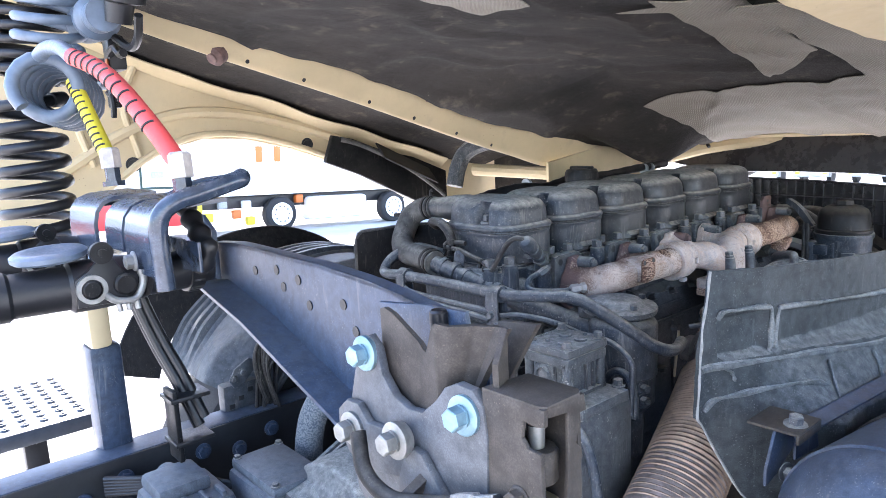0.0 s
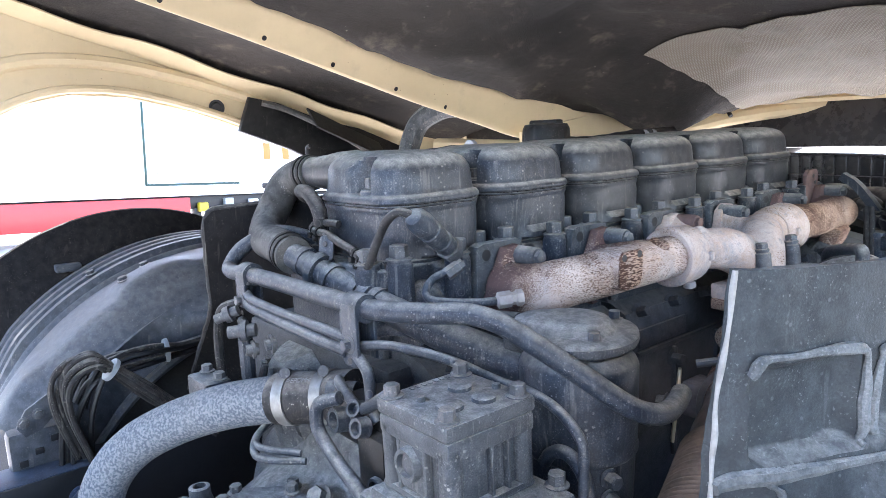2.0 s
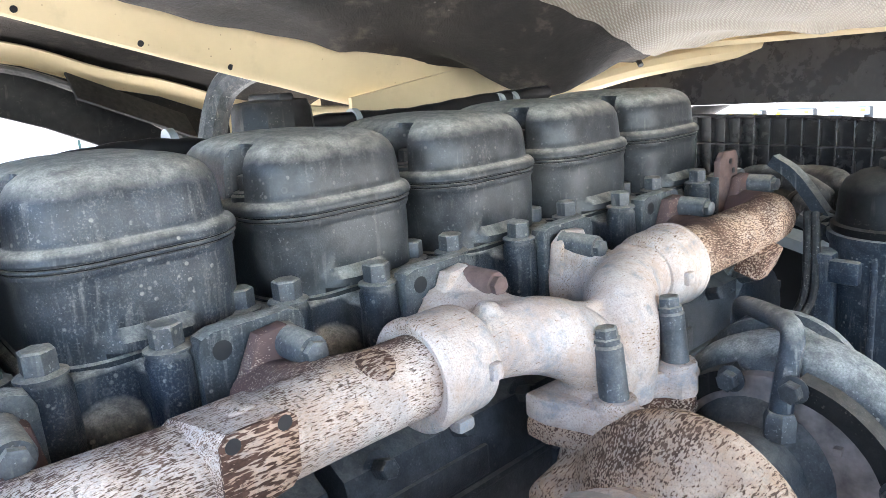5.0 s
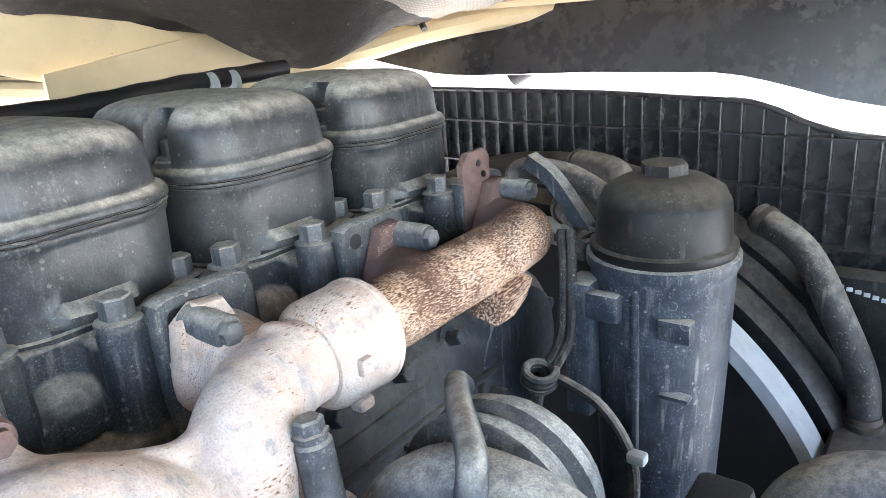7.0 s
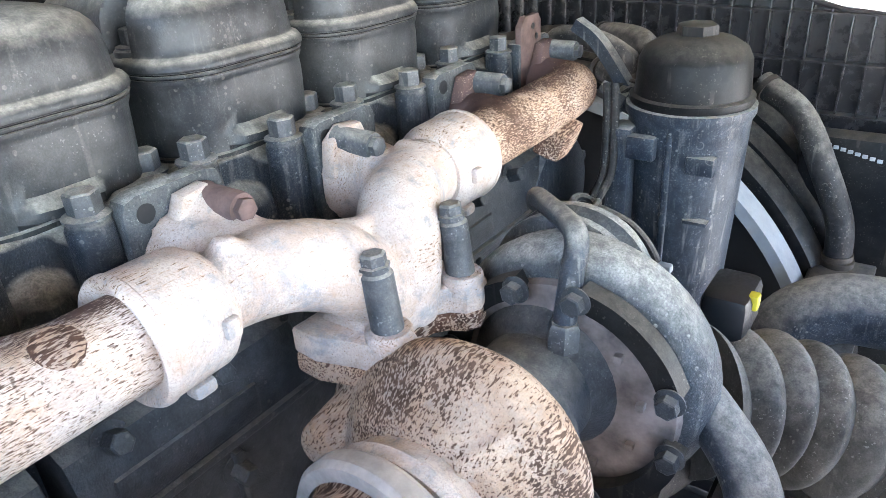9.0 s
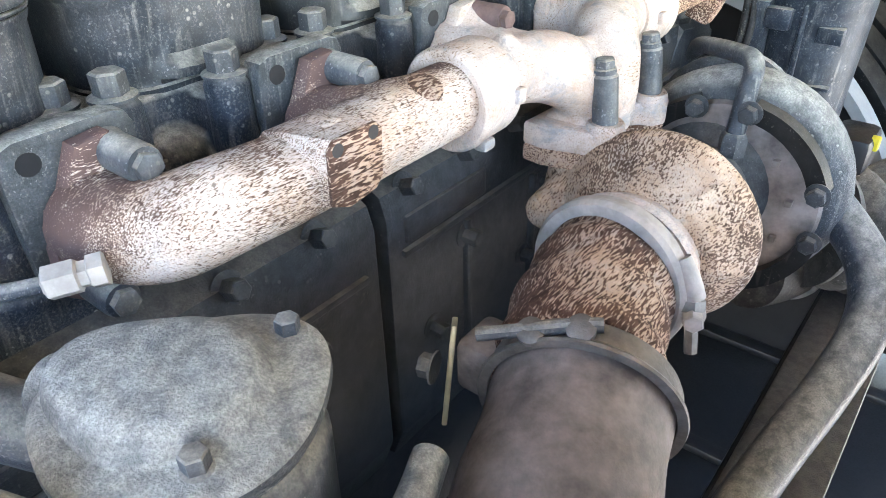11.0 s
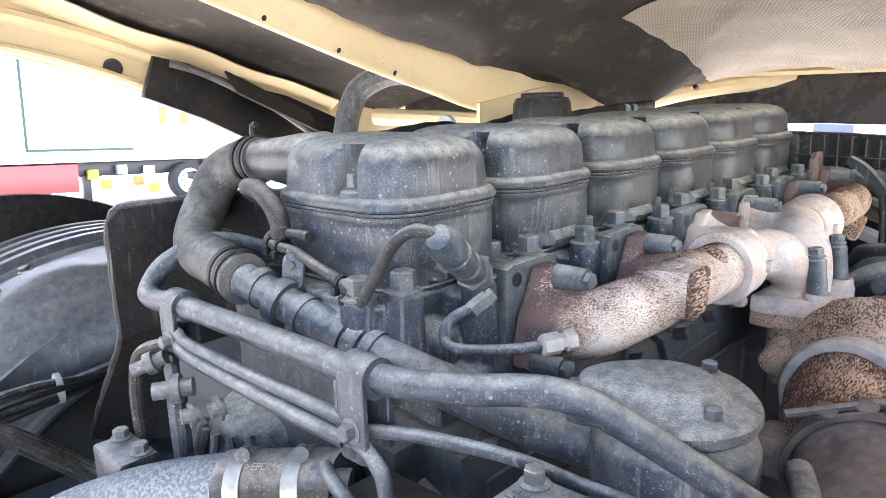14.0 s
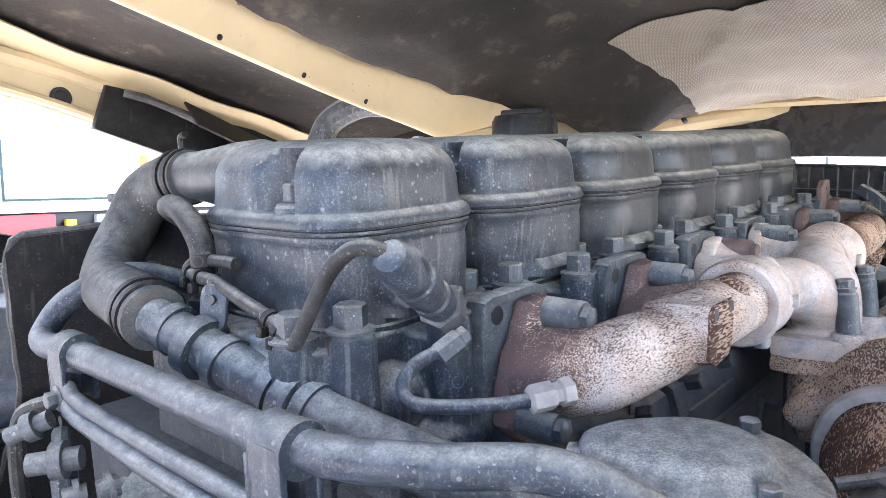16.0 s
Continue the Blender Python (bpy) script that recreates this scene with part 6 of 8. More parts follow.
harness = thing("wiring_harness", "black ribbed wiring harness behind the rocker covers", "cable", (-0.37, 0.5, 0.05))
part("loom", tube([(-0.36, 0.02, 0.085), (-0.365, 0.1, 0.10), (-0.36, 0.2, 0.108), (-0.37, 0.3, 0.10), (-0.375, 0.42, 0.112), (-0.38, 0.56, 0.108), (-0.38, 0.7, 0.115), (-0.385, 0.85, 0.118)], lambda u: 0.011 + 0.0006 * math.sin(u * 500), 12, 14), M_BLACK, harness)
part("branch", tube([(-0.37, 0.3, 0.095), (-0.35, 0.4, 0.10), (-0.36, 0.5, 0.095), (-0.38, 0.6, 0.1)], 0.009, 10), M_BLACK, harness)
for y in (0.24, 0.47, 0.73, 0.76):
    part("tie", lathe((-0.378, y, 0.111), (0, 1, 0.03), [(-0.004, 0.01), (-0.004, 0.0145), (0.004, 0.0145), (0.004, 0.01)], 14), M_GREY, harness)

# ---- chassis ----
def channel(name, x, y0, y1, z, side, mat, label):
    r = thing(name, label, "frame rail", (x, (y0 + y1) / 2, z - 0.26), kind="")
    # black instead of the rail's own paint, to deepen the shade under the flange
    part("web", block((x - 0.004, y0, z - 0.26), (x + 0.004, y1, z - 0.002), 0.002), M_BLACK, r, "web coloured black for the shade on it")
    part("top_flange", block((min(x, x + side * 0.075), y0, z - 0.008), (max(x, x + side * 0.075), y1, z), 0.003), mat, r)
    part("bottom_flange", block((min(x, x + side * 0.075), y0, z - 0.262), (max(x, x + side * 0.075), y1, z - 0.254), 0.003), mat, r)
    return r


left_rail = channel("frame_rail", -0.575, -1.9, 1.1, -0.318, -1, M_FRAME, "blue-grey steel chassis rail with bolt heads")
for k in range(9):
    part("bolt", hexbolt((-0.570, -0.98 + 0.075 * k, -0.36 - 0.02 * (k % 2)), (1, 0, 0), 0.012, 0.01), M_FRAME, left_rail)
right_rail = channel("frame_rail", 0.245, -1.9, 1.1, -0.33, 1, M_BLOCK, "dusty grey chassis rail beside the turbocharger")
# added black sheet, blocks the bright ground in the gaps below the engine
pan = thing("ground_blocker", "black ribbed sheet added below the block to hide the bright ground", "undertray", (0.1, -0.2, -0.8))
part("blocker_sheet", block((-0.57, -1.6, -0.80), (0.9, 1.25, -0.77), 0.01), M_BLACK, pan)
for k in range(9):
    part("rib", block((-0.55, -1.4 + 0.3 * k, -0.771), (0.88, -1.37 + 0.3 * k, -0.755), 0.004), M_BLACK, pan)
legs = thing("front_axle", "dark front axle beam with wheels under the engine", "axle", (-0.16, 0.05, -1.45))
part("beam", block((-1.1, 0.0, -1.12), (0.8, 0.12, -1.0), 0.03), M_BLACK, legs)
for x in (-1.2, 0.62):
    w = part("wheel", lathe((x, 0.06, -1.03), (1, 0, 0), [(0, 0.28), (0.02, 0.48), (0.06, 0.51), (0.22, 0.51), (0.27, 0.48), (0.28, 0.28)], 48), M_TYRE, legs, "black front tyre")

# the cab's rear cross member
cross = thing("cross_member", "bowed blue-grey steel cross member with drilled holes", "cross member", (0.1, -0.6, -0.09))
CT = [(-0.34, 0.075), (-0.25, 0.105), (-0.155, 0.112), (0.068, 0.107), (0.16, 0.101), (0.218, 0.094), (0.27, 0.085)]
CB = [(0.27, -0.09), (0.25, -0.085), (0.144, -0.042), (0.052, -0.012), (-0.057, 0.025), (-0.19, 0.056), (-0.34, 0.04)]
face = prism([(-x, z) for x, z in CT + CB], 0.006, facing((0, -0.600, 0), (0, 1, 0)))
part("web", face, M_FRAME, cross)
part("lower_flange", thick(grid_mesh(24, 2, lambda u, v: (lambda x: (x, -0.60 - 0.045 * v, float(np.interp(x, [q[0] for q in CB[::-1]], [q[1] for q in CB[::-1]]))))(-0.34 + 0.61 * u)), 0.005), M_FRAME, cross)
part("upper_flange", thick(grid_mesh(24, 2, lambda u, v: (lambda x: (x, -0.60 + 0.018 * v, float(np.interp(x, [q[0] for q in CT], [q[1] for q in CT]))))(-0.34 + 0.61 * u)), 0.005), M_FRAME, cross)
for x, z in ((-0.039, 0.088), (-0.024, 0.068), (0.015, 0.082), (0.038, 0.054), (0.113, 0.067), (0.135, 0.040), (-0.10, 0.08)):
    part("hole", lathe((x, -0.6, z), (0, -1, 0), [(0, 0.0062), (0.0012, 0.0062)], 16), M_BLACK, cross)
gus = prism([(-0.03, -0.045), (0.035, -0.04), (0.035, 0.03), (0.0, 0.05), (-0.03, 0.05)], 0.008, facing((-0.22, -0.612, 0.10), (0, -1, 0)), 0.002)
g = part("gusset", gus, M_FRAME, cross)
for x, z in ((-0.20, 0.07), (-0.235, 0.11)):
    part("bolt", lathe((x, -0.62, z), (0, -1, 0), [(0, 0.012), (0.005, 0.012), (0.006, 0.009)], 16), M_FRAME, g)

# ---- cab lock, close to the lens ----
lock = thing("cab_lock", "worn steel cab lock bracket with large zinc bolts", "cab lock", (0.38, -0.68, -0.1))
PL = [(0.272, 0.066), (0.280, 0.084), (0.292, 0.088), (0.303, 0.078), (0.308, 0.058), (0.322, 0.043), (0.340, 0.037), (0.358, 0.039), (0.374, 0.052), (0.386, 0.066), (0.400, 0.073), (0.417, 0.072), (0.427, 0.062), (0.430, 0.040), (0.425, -0.075), (0.300, -0.095), (0.258, -0.060), (0.252, -0.010), (0.258, 0.024), (0.266, 0.048)]
part("plate", prism(PL, 0.009, facing((0, -0.681, 0), (0, -1, 0)), 0.002), M_PLATE, lock, "grey steel plate")
part("washer_plate", prism([(0.248, 0.014), (0.262, 0.026), (0.280, 0.027), (0.294, 0.014), (0.318, 0.016), (0.336, 0.012), (0.344, -0.002), (0.336, -0.020), (0.300, -0.028), (0.262, -0.024), (0.247, -0.008)], 0.008, facing((0, -0.690, 0), (0, -1, 0)), 0.002), M_PLATE, lock)
part("lower_arm", prism([(0.336, -0.004), (0.352, 0.010), (0.364, 0.009), (0.374, -0.002), (0.392, -0.020), (0.416, -0.075), (0.350, -0.095), (0.330, -0.040)], 0.008, facing((0, -0.690, 0), (0, -1, 0)), 0.002), M_PLATE, lock)


def cup_point(u, v):
    """The catching cup: a bent sheet, flat with a notch in front, hollow towards its closed side."""
    plan = [(0.0, 0.292, -0.676), (0.28, 0.345, -0.679), (0.46, 0.374, -0.686), (0.58, 0.386, -0.680), (0.72, 0.400, -0.668), (0.86, 0.414, -0.662), (1.0, 0.428, -0.664)]
    x = float(np.interp(u, [p[0] for p in plan], [p[1] for p in plan]))
    y = float(np.interp(u, [p[0] for p in plan], [p[2] for p in plan]))
    top = float(np.interp(u, [0, 0.03, 0.10, 0.33, 0.36, 0.43, 0.46, 0.56, 0.8, 1.0], [0.108, 0.110, 0.107, 0.086, 0.085, 0.108, 0.112, 0.110, 0.111, 0.113]))
    z = 0.010 + (top - 0.010) * v
    fold = (1 - v) * max(0.0, u - 0.46) / 0.54
    return (x - 0.055 * fold, y - 0.012 * fold, z)


part("cup", thick(grid_mesh(64, 30, cup_point), 0.0045), M_BRACKET, lock, "bent brown cup plate with a notch")
part("cup_side", thick(grid_mesh(4, 10, lambda u, v: (0.428 + 0.008 * u, -0.664 - 0.018 * u, 0.0 + (0.113 - 0.020 * u) * v)), 0.0045), M_BRACKET, lock)
part("cup_back", prism([(0.235, 0.0), (0.232, 0.096), (0.30, 0.104), (0.352, 0.106), (0.356, 0.088), (0.362, 0.076), (0.372, 0.082), (0.378, 0.060), (0.378, 0.0)], 0.005, facing((0, -0.630, 0), (0, -1, 0)), 0.001), M_FRAME, lock, "dark blue back plate")
part("ear", prism([(0.374, 0.02), (0.374, 0.084), (0.383, 0.103), (0.424, 0.107), (0.412, 0.088), (0.402, 0.072), (0.392, 0.055), (0.390, 0.02)], 0.006, facing((0, -0.622, 0), (0, -1, 0)), 0.001), M_BRACKET, lock, "worn steel ear")
part("guide_bar", lathe((0.325, -0.640, 0.02), (0, 0, 1), [(0, 0.008), (0.083, 0.008), (0.085, 0.006)], 16), M_BLACK, lock)
part("cup_floor", block((0.235, -0.676, 0.0), (0.430, -0.630, 0.006), 0.001), M_BRACKET, lock)
for q, m, nm in (((0.288, -0.690, 0.072), M_BLUEZINC, "bluish zinc bolt"), ((0.409, -0.690, 0.052), M_BLUEZINC, "bluish zinc bolt"), ((0.272, -0.698, 0.003), M_ZINC, "bright zinc bolt"), ((0.342, -0.703, 0.016), M_ZINC, "bright zinc bolt")):
    bl = part("bolt", hexbolt((q[0], q[1] - 0.004, q[2]), (0.05, -1, 0.03), 0.0088, 0.0105, 0.0, 1.0), m, lock, nm)
    part("washer", lathe(q, (0.05, -1, 0.03), [(-0.006, 0.0135), (0.0, 0.0150), (0.0035, 0.0150), (0.0045, 0.0130)], 28), m, bl)
# latch housing: a bent box with cut-outs, open towards its end
hs = part("housing_top", prism([(0.425, -0.688), (0.476, -0.688), (0.4815, -0.684), (0.4815, -0.652), (0.476, -0.646), (0.43, -0.646)], 0.004, Matrix.Translation((0, 0, 0.0725)), 0.0012), M_BRACKET, lock, "bent steel latch housing")
part("front", prism([(0.425, 0.0745), (0.4815, 0.0745), (0.4815, 0.063), (0.474, 0.061), (0.463, 0.062), (0.461, 0.050), (0.466, 0.044), (0.4775, 0.043), (0.4785, 0.010), (0.472, -0.045), (0.448, -0.058), (0.425, -0.02)], 0.004, facing((0, -0.684, 0), (0, -1, 0)), 0.001), M_BRACKET, hs)
part("end_strip", prism([(-0.684, 0.0745), (-0.647, 0.0745), (-0.645, 0.062), (-0.652, 0.062), (-0.656, 0.042), (-0.650, 0.036), (-0.654, 0.002), (-0.660, -0.008), (-0.667, 0.004), (-0.664, 0.040), (-0.664, 0.066), (-0.684, 0.068)], 0.0035, facing((0.478, 0, 0), (1, 0, 0)), 0.0008), M_BRACKET, hs)
part("rear", block((0.430, -0.650, -0.04), (0.4775, -0.646, 0.0725), 0.001), M_BRACKET, hs)
part("inner_wall", block((0.427, -0.684, -0.04), (0.431, -0.650, 0.0725), 0.001), M_DARK, hs)
part("latch_pin", lathe((0.456, -0.668, 0.036), (0.03, 0, 1), [(0, 0.0060), (0.016, 0.0060), (0.018, 0.0045)], 18), M_ZINC, lock, "bright latch pin")
part("latch_hook", tube([(0.456, -0.668, 0.052), (0.456, -0.668, 0.062), (0.452, -0.666, 0.071)], 0.0062, 12), M_DARK, lock)
part("latch_nut", lathe((0.456, -0.668, 0.012), (0.03, 0, 1), [(0, 0.0135), (0.002, 0.0150), (0.021, 0.0150), (0.024, 0.0130)], 20), M_BRACKET, lock)
part("latch_sleeve", lathe((0.456, -0.668, -0.050), (0.03, 0, 1), [(0, 0.015), (0.045, 0.015), (0.048, 0.012)], 6), M_BRASS, lock, "greased brass sleeve")
part("cross_bolt", hexbolt((0.458, -0.688, 0.006), (0, -1, 0), 0.0075, 0.008, 0.0, 1.2), M_BRACKET, lock)
part("pressure_pipe", tube([(0.300, -0.712, 0.012), (0.318, -0.720, -0.012), (0.345, -0.720, -0.023), (0.372, -0.715, -0.021), (0.407, -0.706, -0.012), (0.435, -0.700, -0.004), (0.462, -0.697, 0.0)], 0.0068, 14), M_DARK, lock)
part("union", lathe((0.412, -0.706, -0.011), (0.9, 0.25, 0.28), [(0, 0.0098), (0.018, 0.0098), (0.020, 0.008), (0.036, 0.008)], 6), M_BOLT, lock)
part("stay", block((0.33, -0.68, -0.33), (0.40, -0.632, 0.0), 0.006), M_FRAME, lock, "post below the lock")

# ---- air couplings and coiled hoses ----
acb = thing("coupling_bracket", "glossy blue-grey pressed steel bracket for the air couplings", "bracket", (-0.2, -0.7, 0.09))


def pressed_channel(x0, x1, low):
    """A pressed channel with round shoulders, open at the rear, its front cut out below."""
    sec = [(-0.752, low), (-0.752, 0.150), (-0.748, 0.168), (-0.738, 0.180), (-0.722, 0.186), (-0.665, 0.188), (-0.665, 0.183), (-0.722, 0.181), (-0.735, 0.176), (-0.743, 0.166), (-0.747, 0.150), (-0.747, low)]
    return rings_mesh(bmesh.new(), [[(x, y, z) for y, z in sec] for x in (x0, x0 + 0.004, x1 - 0.004, x1)])


part("channel", pressed_channel(-0.125, -0.018, 0.105), M_PRESSED, acb)
part("channel", pressed_channel(-0.205, -0.135, 0.125), M_PRESSED, acb)
part("channel", pressed_channel(-0.385, -0.255, 0.11), M_PRESSED, acb)
part("web", prism([(-0.385, 0.09), (-0.385, 0.14), (-0.02, 0.14), (-0.02, 0.105), (-0.11, 0.10), (-0.13, 0.11), (-0.22, 0.11), (-0.25, 0.09)], 0.005, facing((0, -0.700, 0.0), (0, -1, 0)), 0.002), M_PRESSED, acb)
part("handle_bar", tube([(-0.010, -0.748, 0.095), (-0.010, -0.750, 0.150), (-0.008, -0.746, 0.176), (-0.004, -0.730, 0.190), (0.000, -0.70, 0.198), (0.002, -0.668, 0.206), (0.000, -0.654, 0.209), (-0.012, -0.648, 0.210)], 0.0105, 18), M_PRESSED, acb, "bent steel handle bar")
part("rear_bar", tube([(-0.012, -0.648, 0.210), (-0.03, -0.66, 0.208), (-0.045, -0.69, 0.204), (-0.05, -0.72, 0.192)], 0.006, 12), M_PRESSED, acb)
part("tie_plate", prism([(-0.36, -0.735), (-0.30, -0.735), (-0.265, -0.68), (-0.25, -0.64), (-0.265, -0.635), (-0.30, -0.675), (-0.36, -0.70)], 0.005, Matrix.Translation((0, 0, 0.196)) @ Matrix.Rotation(radians(2), 4, "X"), 0.0015), M_PRESSED, acb)
part("bolt", hexbolt((-0.078, -0.758, 0.121), (0, -1, 0), 0.0085, 0.009, 0, 1.4), M_ZINC, acb, "bright zinc bolt")
for x, y, z, mat in ((-0.024, -0.712, 0.188, M_CLAMP), (-0.325, -0.70, 0.196, M_CLAMP)):
    part("bulkhead", lathe((x, y, z), (-0.06, 0, 1), [(0, 0.0155), (0.007, 0.0155), (0.007, 0.0105), (0.026, 0.0105)], 6), M_PRESSED, acb)
    part("union_nut", lathe((x - 0.002, y, z + 0.026), (-0.1, 0, 1), [(0, 0.0140), (0.026, 0.0140), (0.029, 0.011)], 6), mat, acb, "bare metal union nut")
tp = part("taped_loom", tube([(-0.11, -0.68, 0.175), (-0.095, -0.68, 0.160), (-0.07, -0.68, 0.140), (-0.055, -0.68, 0.122), (-0.07, -0.685, 0.10)], lambda u: 0.012 + 0.002 * math.sin(u * 30), 14), M_BLACK, acb, "black taped cable loom")


def sleeve(name, pts, mat, label):
    h = thing(name, label, "air hose", pts[-1])
    part("sleeve", tube(pts, 0.0112, 18), mat, h)
    path = spline([V(*q) for q in pts], 8)
    for k in range(2, len(path) - 8, 2):
        d = (path[k + 1] - path[k - 1]).normalized()
        a = d.cross(V(0.3, -0.8, 0.5)).normalized()
        b = a.cross(d).normalized()
        arc = [path[k] + (a * math.cos(w) + b * math.sin(w)) * 0.0112 + d * 0.004 * (w / 1.57 - 1) for w in (0.35, 0.75, 1.15, 1.57, 2.0, 2.4)]
        part("slot", tube(arc, 0.0017, 6, 2), M_BLACK, h)
    return h


red = sleeve("red_air_hose", [(-0.275, -0.745, 0.372), (-0.21, -0.735, 0.352), (-0.14, -0.73, 0.32), (-0.07, -0.722, 0.272), (-0.029, -0.713, 0.232)], M_RED, "red slotted rubber sleeve on an air hose")
yel = sleeve("yellow_air_hose", [(-0.47, -0.70, 0.355), (-0.435, -0.70, 0.325), (-0.39, -0.70, 0.285), (-0.35, -0.70, 0.25), (-0.328, -0.70, 0.23)], M_YELLOW, "yellow slotted rubber sleeve on an air hose")


def helix(c, axis, r, turns, pitch, n=16):
    d = Vector(axis).normalized()
    s = d.orthogonal().normalized()
    o = d.cross(s)
    return [Vector(c) + d * pitch * k / n + (s * math.cos(6.28318 * k / n) + o * math.sin(6.28318 * k / n)) * r for k in range(int(turns * n) + 1)]


def coiled(centre, axis, r, turns, pitch, wire, mat, label, lead=None):
    """A hose wound in loops, with a sleeve on its end."""
    h = thing("coiled_hose", label, "coiled hose", centre, "coiled hoses")
    loops = helix(centre, axis, r, turns, pitch)
    part("coil", tube(loops, wire, 12, 1), mat, h)
    if lead:
        part("lead", tube(lead, wire, 12), mat, h)
    end = loops[-1]
    d = (end - loops[-2]).normalized()
    part("end_sleeve", lathe(end - d * 0.006, d, [(0, wire * 0.9), (0.001, wire * 1.35), (0.03, wire * 1.35), (0.032, wire * 0.8)], 14), M_BLACK, h)
    return h


coiled((-0.445, -0.748, 0.348), (-0.8, 0.35, -0.05), 0.044, 6, 0.036, 0.0105, M_COIL, "grey-blue coiled air hose in loops", [(-0.445, -0.748, 0.392), (-0.40, -0.747, 0.397), (-0.33, -0.746, 0.390), (-0.275, -0.745, 0.372)])
coiled((-0.66, -0.74, 0.05), (0.03, 0, 1), 0.055, 8, 0.036, 0.0095, M_BLACK, "dark coiled electric cable hanging upright")
coiled((-0.72, -0.72, 0.38), (0.1, 0.1, 1), 0.06, 8, 0.024, 0.008, M_BLACK, "black coiled cable above the couplings")
coiled((-0.60, -0.70, 0.42), (0.3, 0.1, 1), 0.05, 6, 0.03, 0.0085, M_COIL, "grey-blue coiled air hose beside the cab")


def coupling(x0, y, z, label):
    """A cable coupling lying along y, its clasp on the side that faces x."""
    c = thing("trailer_coupling", label, "coupling", (x0, y, z - 0.04), "trailer couplings")
    part("body", lathe((x0, y, z), (-0.05, -1, 0.0), [(-0.03, 0.026), (0.0, 0.030), (0.05, 0.030), (0.054, 0.026), (0.11, 0.025), (0.114, 0.028), (0.124, 0.028), (0.128, 0.019), (0.4, 0.017)], 36), M_BLACK, c)
    part("lid", lathe((x0 - 0.01, y - 0.065, z + 0.034), (0.05, -0.05, 1), [(0, 0.036), (0.003, 0.040), (0.008, 0.040), (0.011, 0.036), (0.012, 0.024), (0.010, 0.016)], 36), M_COIL, c, "blue-grey hinged lid")
    part("side_plate", prism([(-0.030, -0.020), (0.022, -0.020), (0.026, 0.010), (0.014, 0.030), (-0.002, 0.034), (-0.016, 0.020), (-0.030, 0.012)], 0.005, facing((x0 + 0.026, y - 0.022, z), (1, 0, 0)), 0.002), M_BLACK, c)
    part("hinge", lathe((x0 + 0.030, y - 0.022, z + 0.040), (1, 0, 0), [(0, 0.0125), (0.008, 0.0125), (0.008, 0.005), (0.011, 0.0045)], 20), M_DARK, c)
    lv = part("lever", lathe((x0 + 0.031, y - 0.036, z), (1, 0, 0), [(0, 0.0115), (0, 0.0165), (0.005, 0.0165), (0.005, 0.0115)], 28, caps=False), M_ZINC, c, "bright clasp lever")
    part("lever_arm", tube([(x0 + 0.033, y - 0.024, z - 0.008), (x0 + 0.033, y - 0.010, z - 0.018), (x0 + 0.033, y + 0.010, z - 0.018), (x0 + 0.033, y + 0.020, z + 0.0), (x0 + 0.033, y + 0.018, z + 0.014)], 0.0045, 10), M_ZINC, lv)
    for k in range(3):
        part("finger", tube([(x0 + 0.033, y - 0.010 + 0.010 * k, z - 0.018), (x0 + 0.033, y - 0.009 + 0.010 * k, z - 0.031)], 0.0035, 8), M_ZINC, lv)
    for dy, r in ((-0.036, 0.0105), (0.0, 0.0125)):
        part("knob", lathe((x0 + 0.030, y + dy, z), (1, 0, 0), [(0, r), (0.006, r), (0.008, r * 0.8)], 20), M_DARK, c)
    return c


coupling(-0.114, -0.770, 0.096, "black trailer cable coupling with a bright clasp lever")
coupling(-0.36, -0.775, 0.10, "black trailer cable coupling behind the first")
plug = thing("rubber_plug", "black rubber plug with a ribbed collar on the bracket", "plug", (-0.06, -0.735, 0.08))
part("plug_body", lathe((-0.092, -0.745, 0.100), (-0.1, 1, -0.03), [(0, 0.024), (0.050, 0.024), (0.052, 0.020), (0.082, 0.019), (0.086, 0.012)], 28), M_BLACK, plug)
collar_b = lathe((-0.092, -0.745, 0.100), (-0.1, 1, -0.03), [(0.048, 0.022), (0.048, 0.0275), (0.066, 0.0275), (0.066, 0.022)], 32)
pc = part("collar", collar_b, M_BLACK, plug)
ax = V(-0.1, 1, -0.03).normalized()
sd = ax.cross(V(0, 0, 1)).normalized()
ou = sd.cross(ax)
for k in range(14):
    w = 6.28318 * k / 14
    q = V(-0.092, -0.745, 0.100) + (sd * math.cos(w) + ou * math.sin(w)) * 0.0275
    part("rib", tube([q + ax * 0.050, q + ax * 0.064], 0.0016, 6), M_BLACK, pc)
sb = thing("suspension_valve", "black cab suspension valve with levers and an orange tag", "valve", (-0.74, -0.54, 0.36))
part("body", block((-0.775, -0.565, 0.40), (-0.735, -0.53, 0.47), 0.008), M_BLACK, sb)
part("clevis", block((-0.80, -0.56, 0.33), (-0.785, -0.535, 0.43), 0.004), M_DARK, sb)
part("lever", tube([(-0.75, -0.56, 0.43), (-0.71, -0.56, 0.44), (-0.68, -0.56, 0.425), (-0.66, -0.56, 0.425)], 0.008, 8), M_BLACK, sb)
part("rod", tube([(-0.755, -0.56, 0.41), (-0.75, -0.565, 0.37), (-0.745, -0.565, 0.33), (-0.752, -0.565, 0.31)], 0.006, 8), M_BLACK, sb)
part("rod", tube([(-0.79, -0.56, 0.36), (-0.765, -0.565, 0.355), (-0.745, -0.565, 0.35)], 0.005, 8), M_BLACK, sb)
part("tag", block((-0.752, -0.569, 0.405), (-0.736, -0.566, 0.423), 0.001), M_ORANGE, sb, "orange tag")
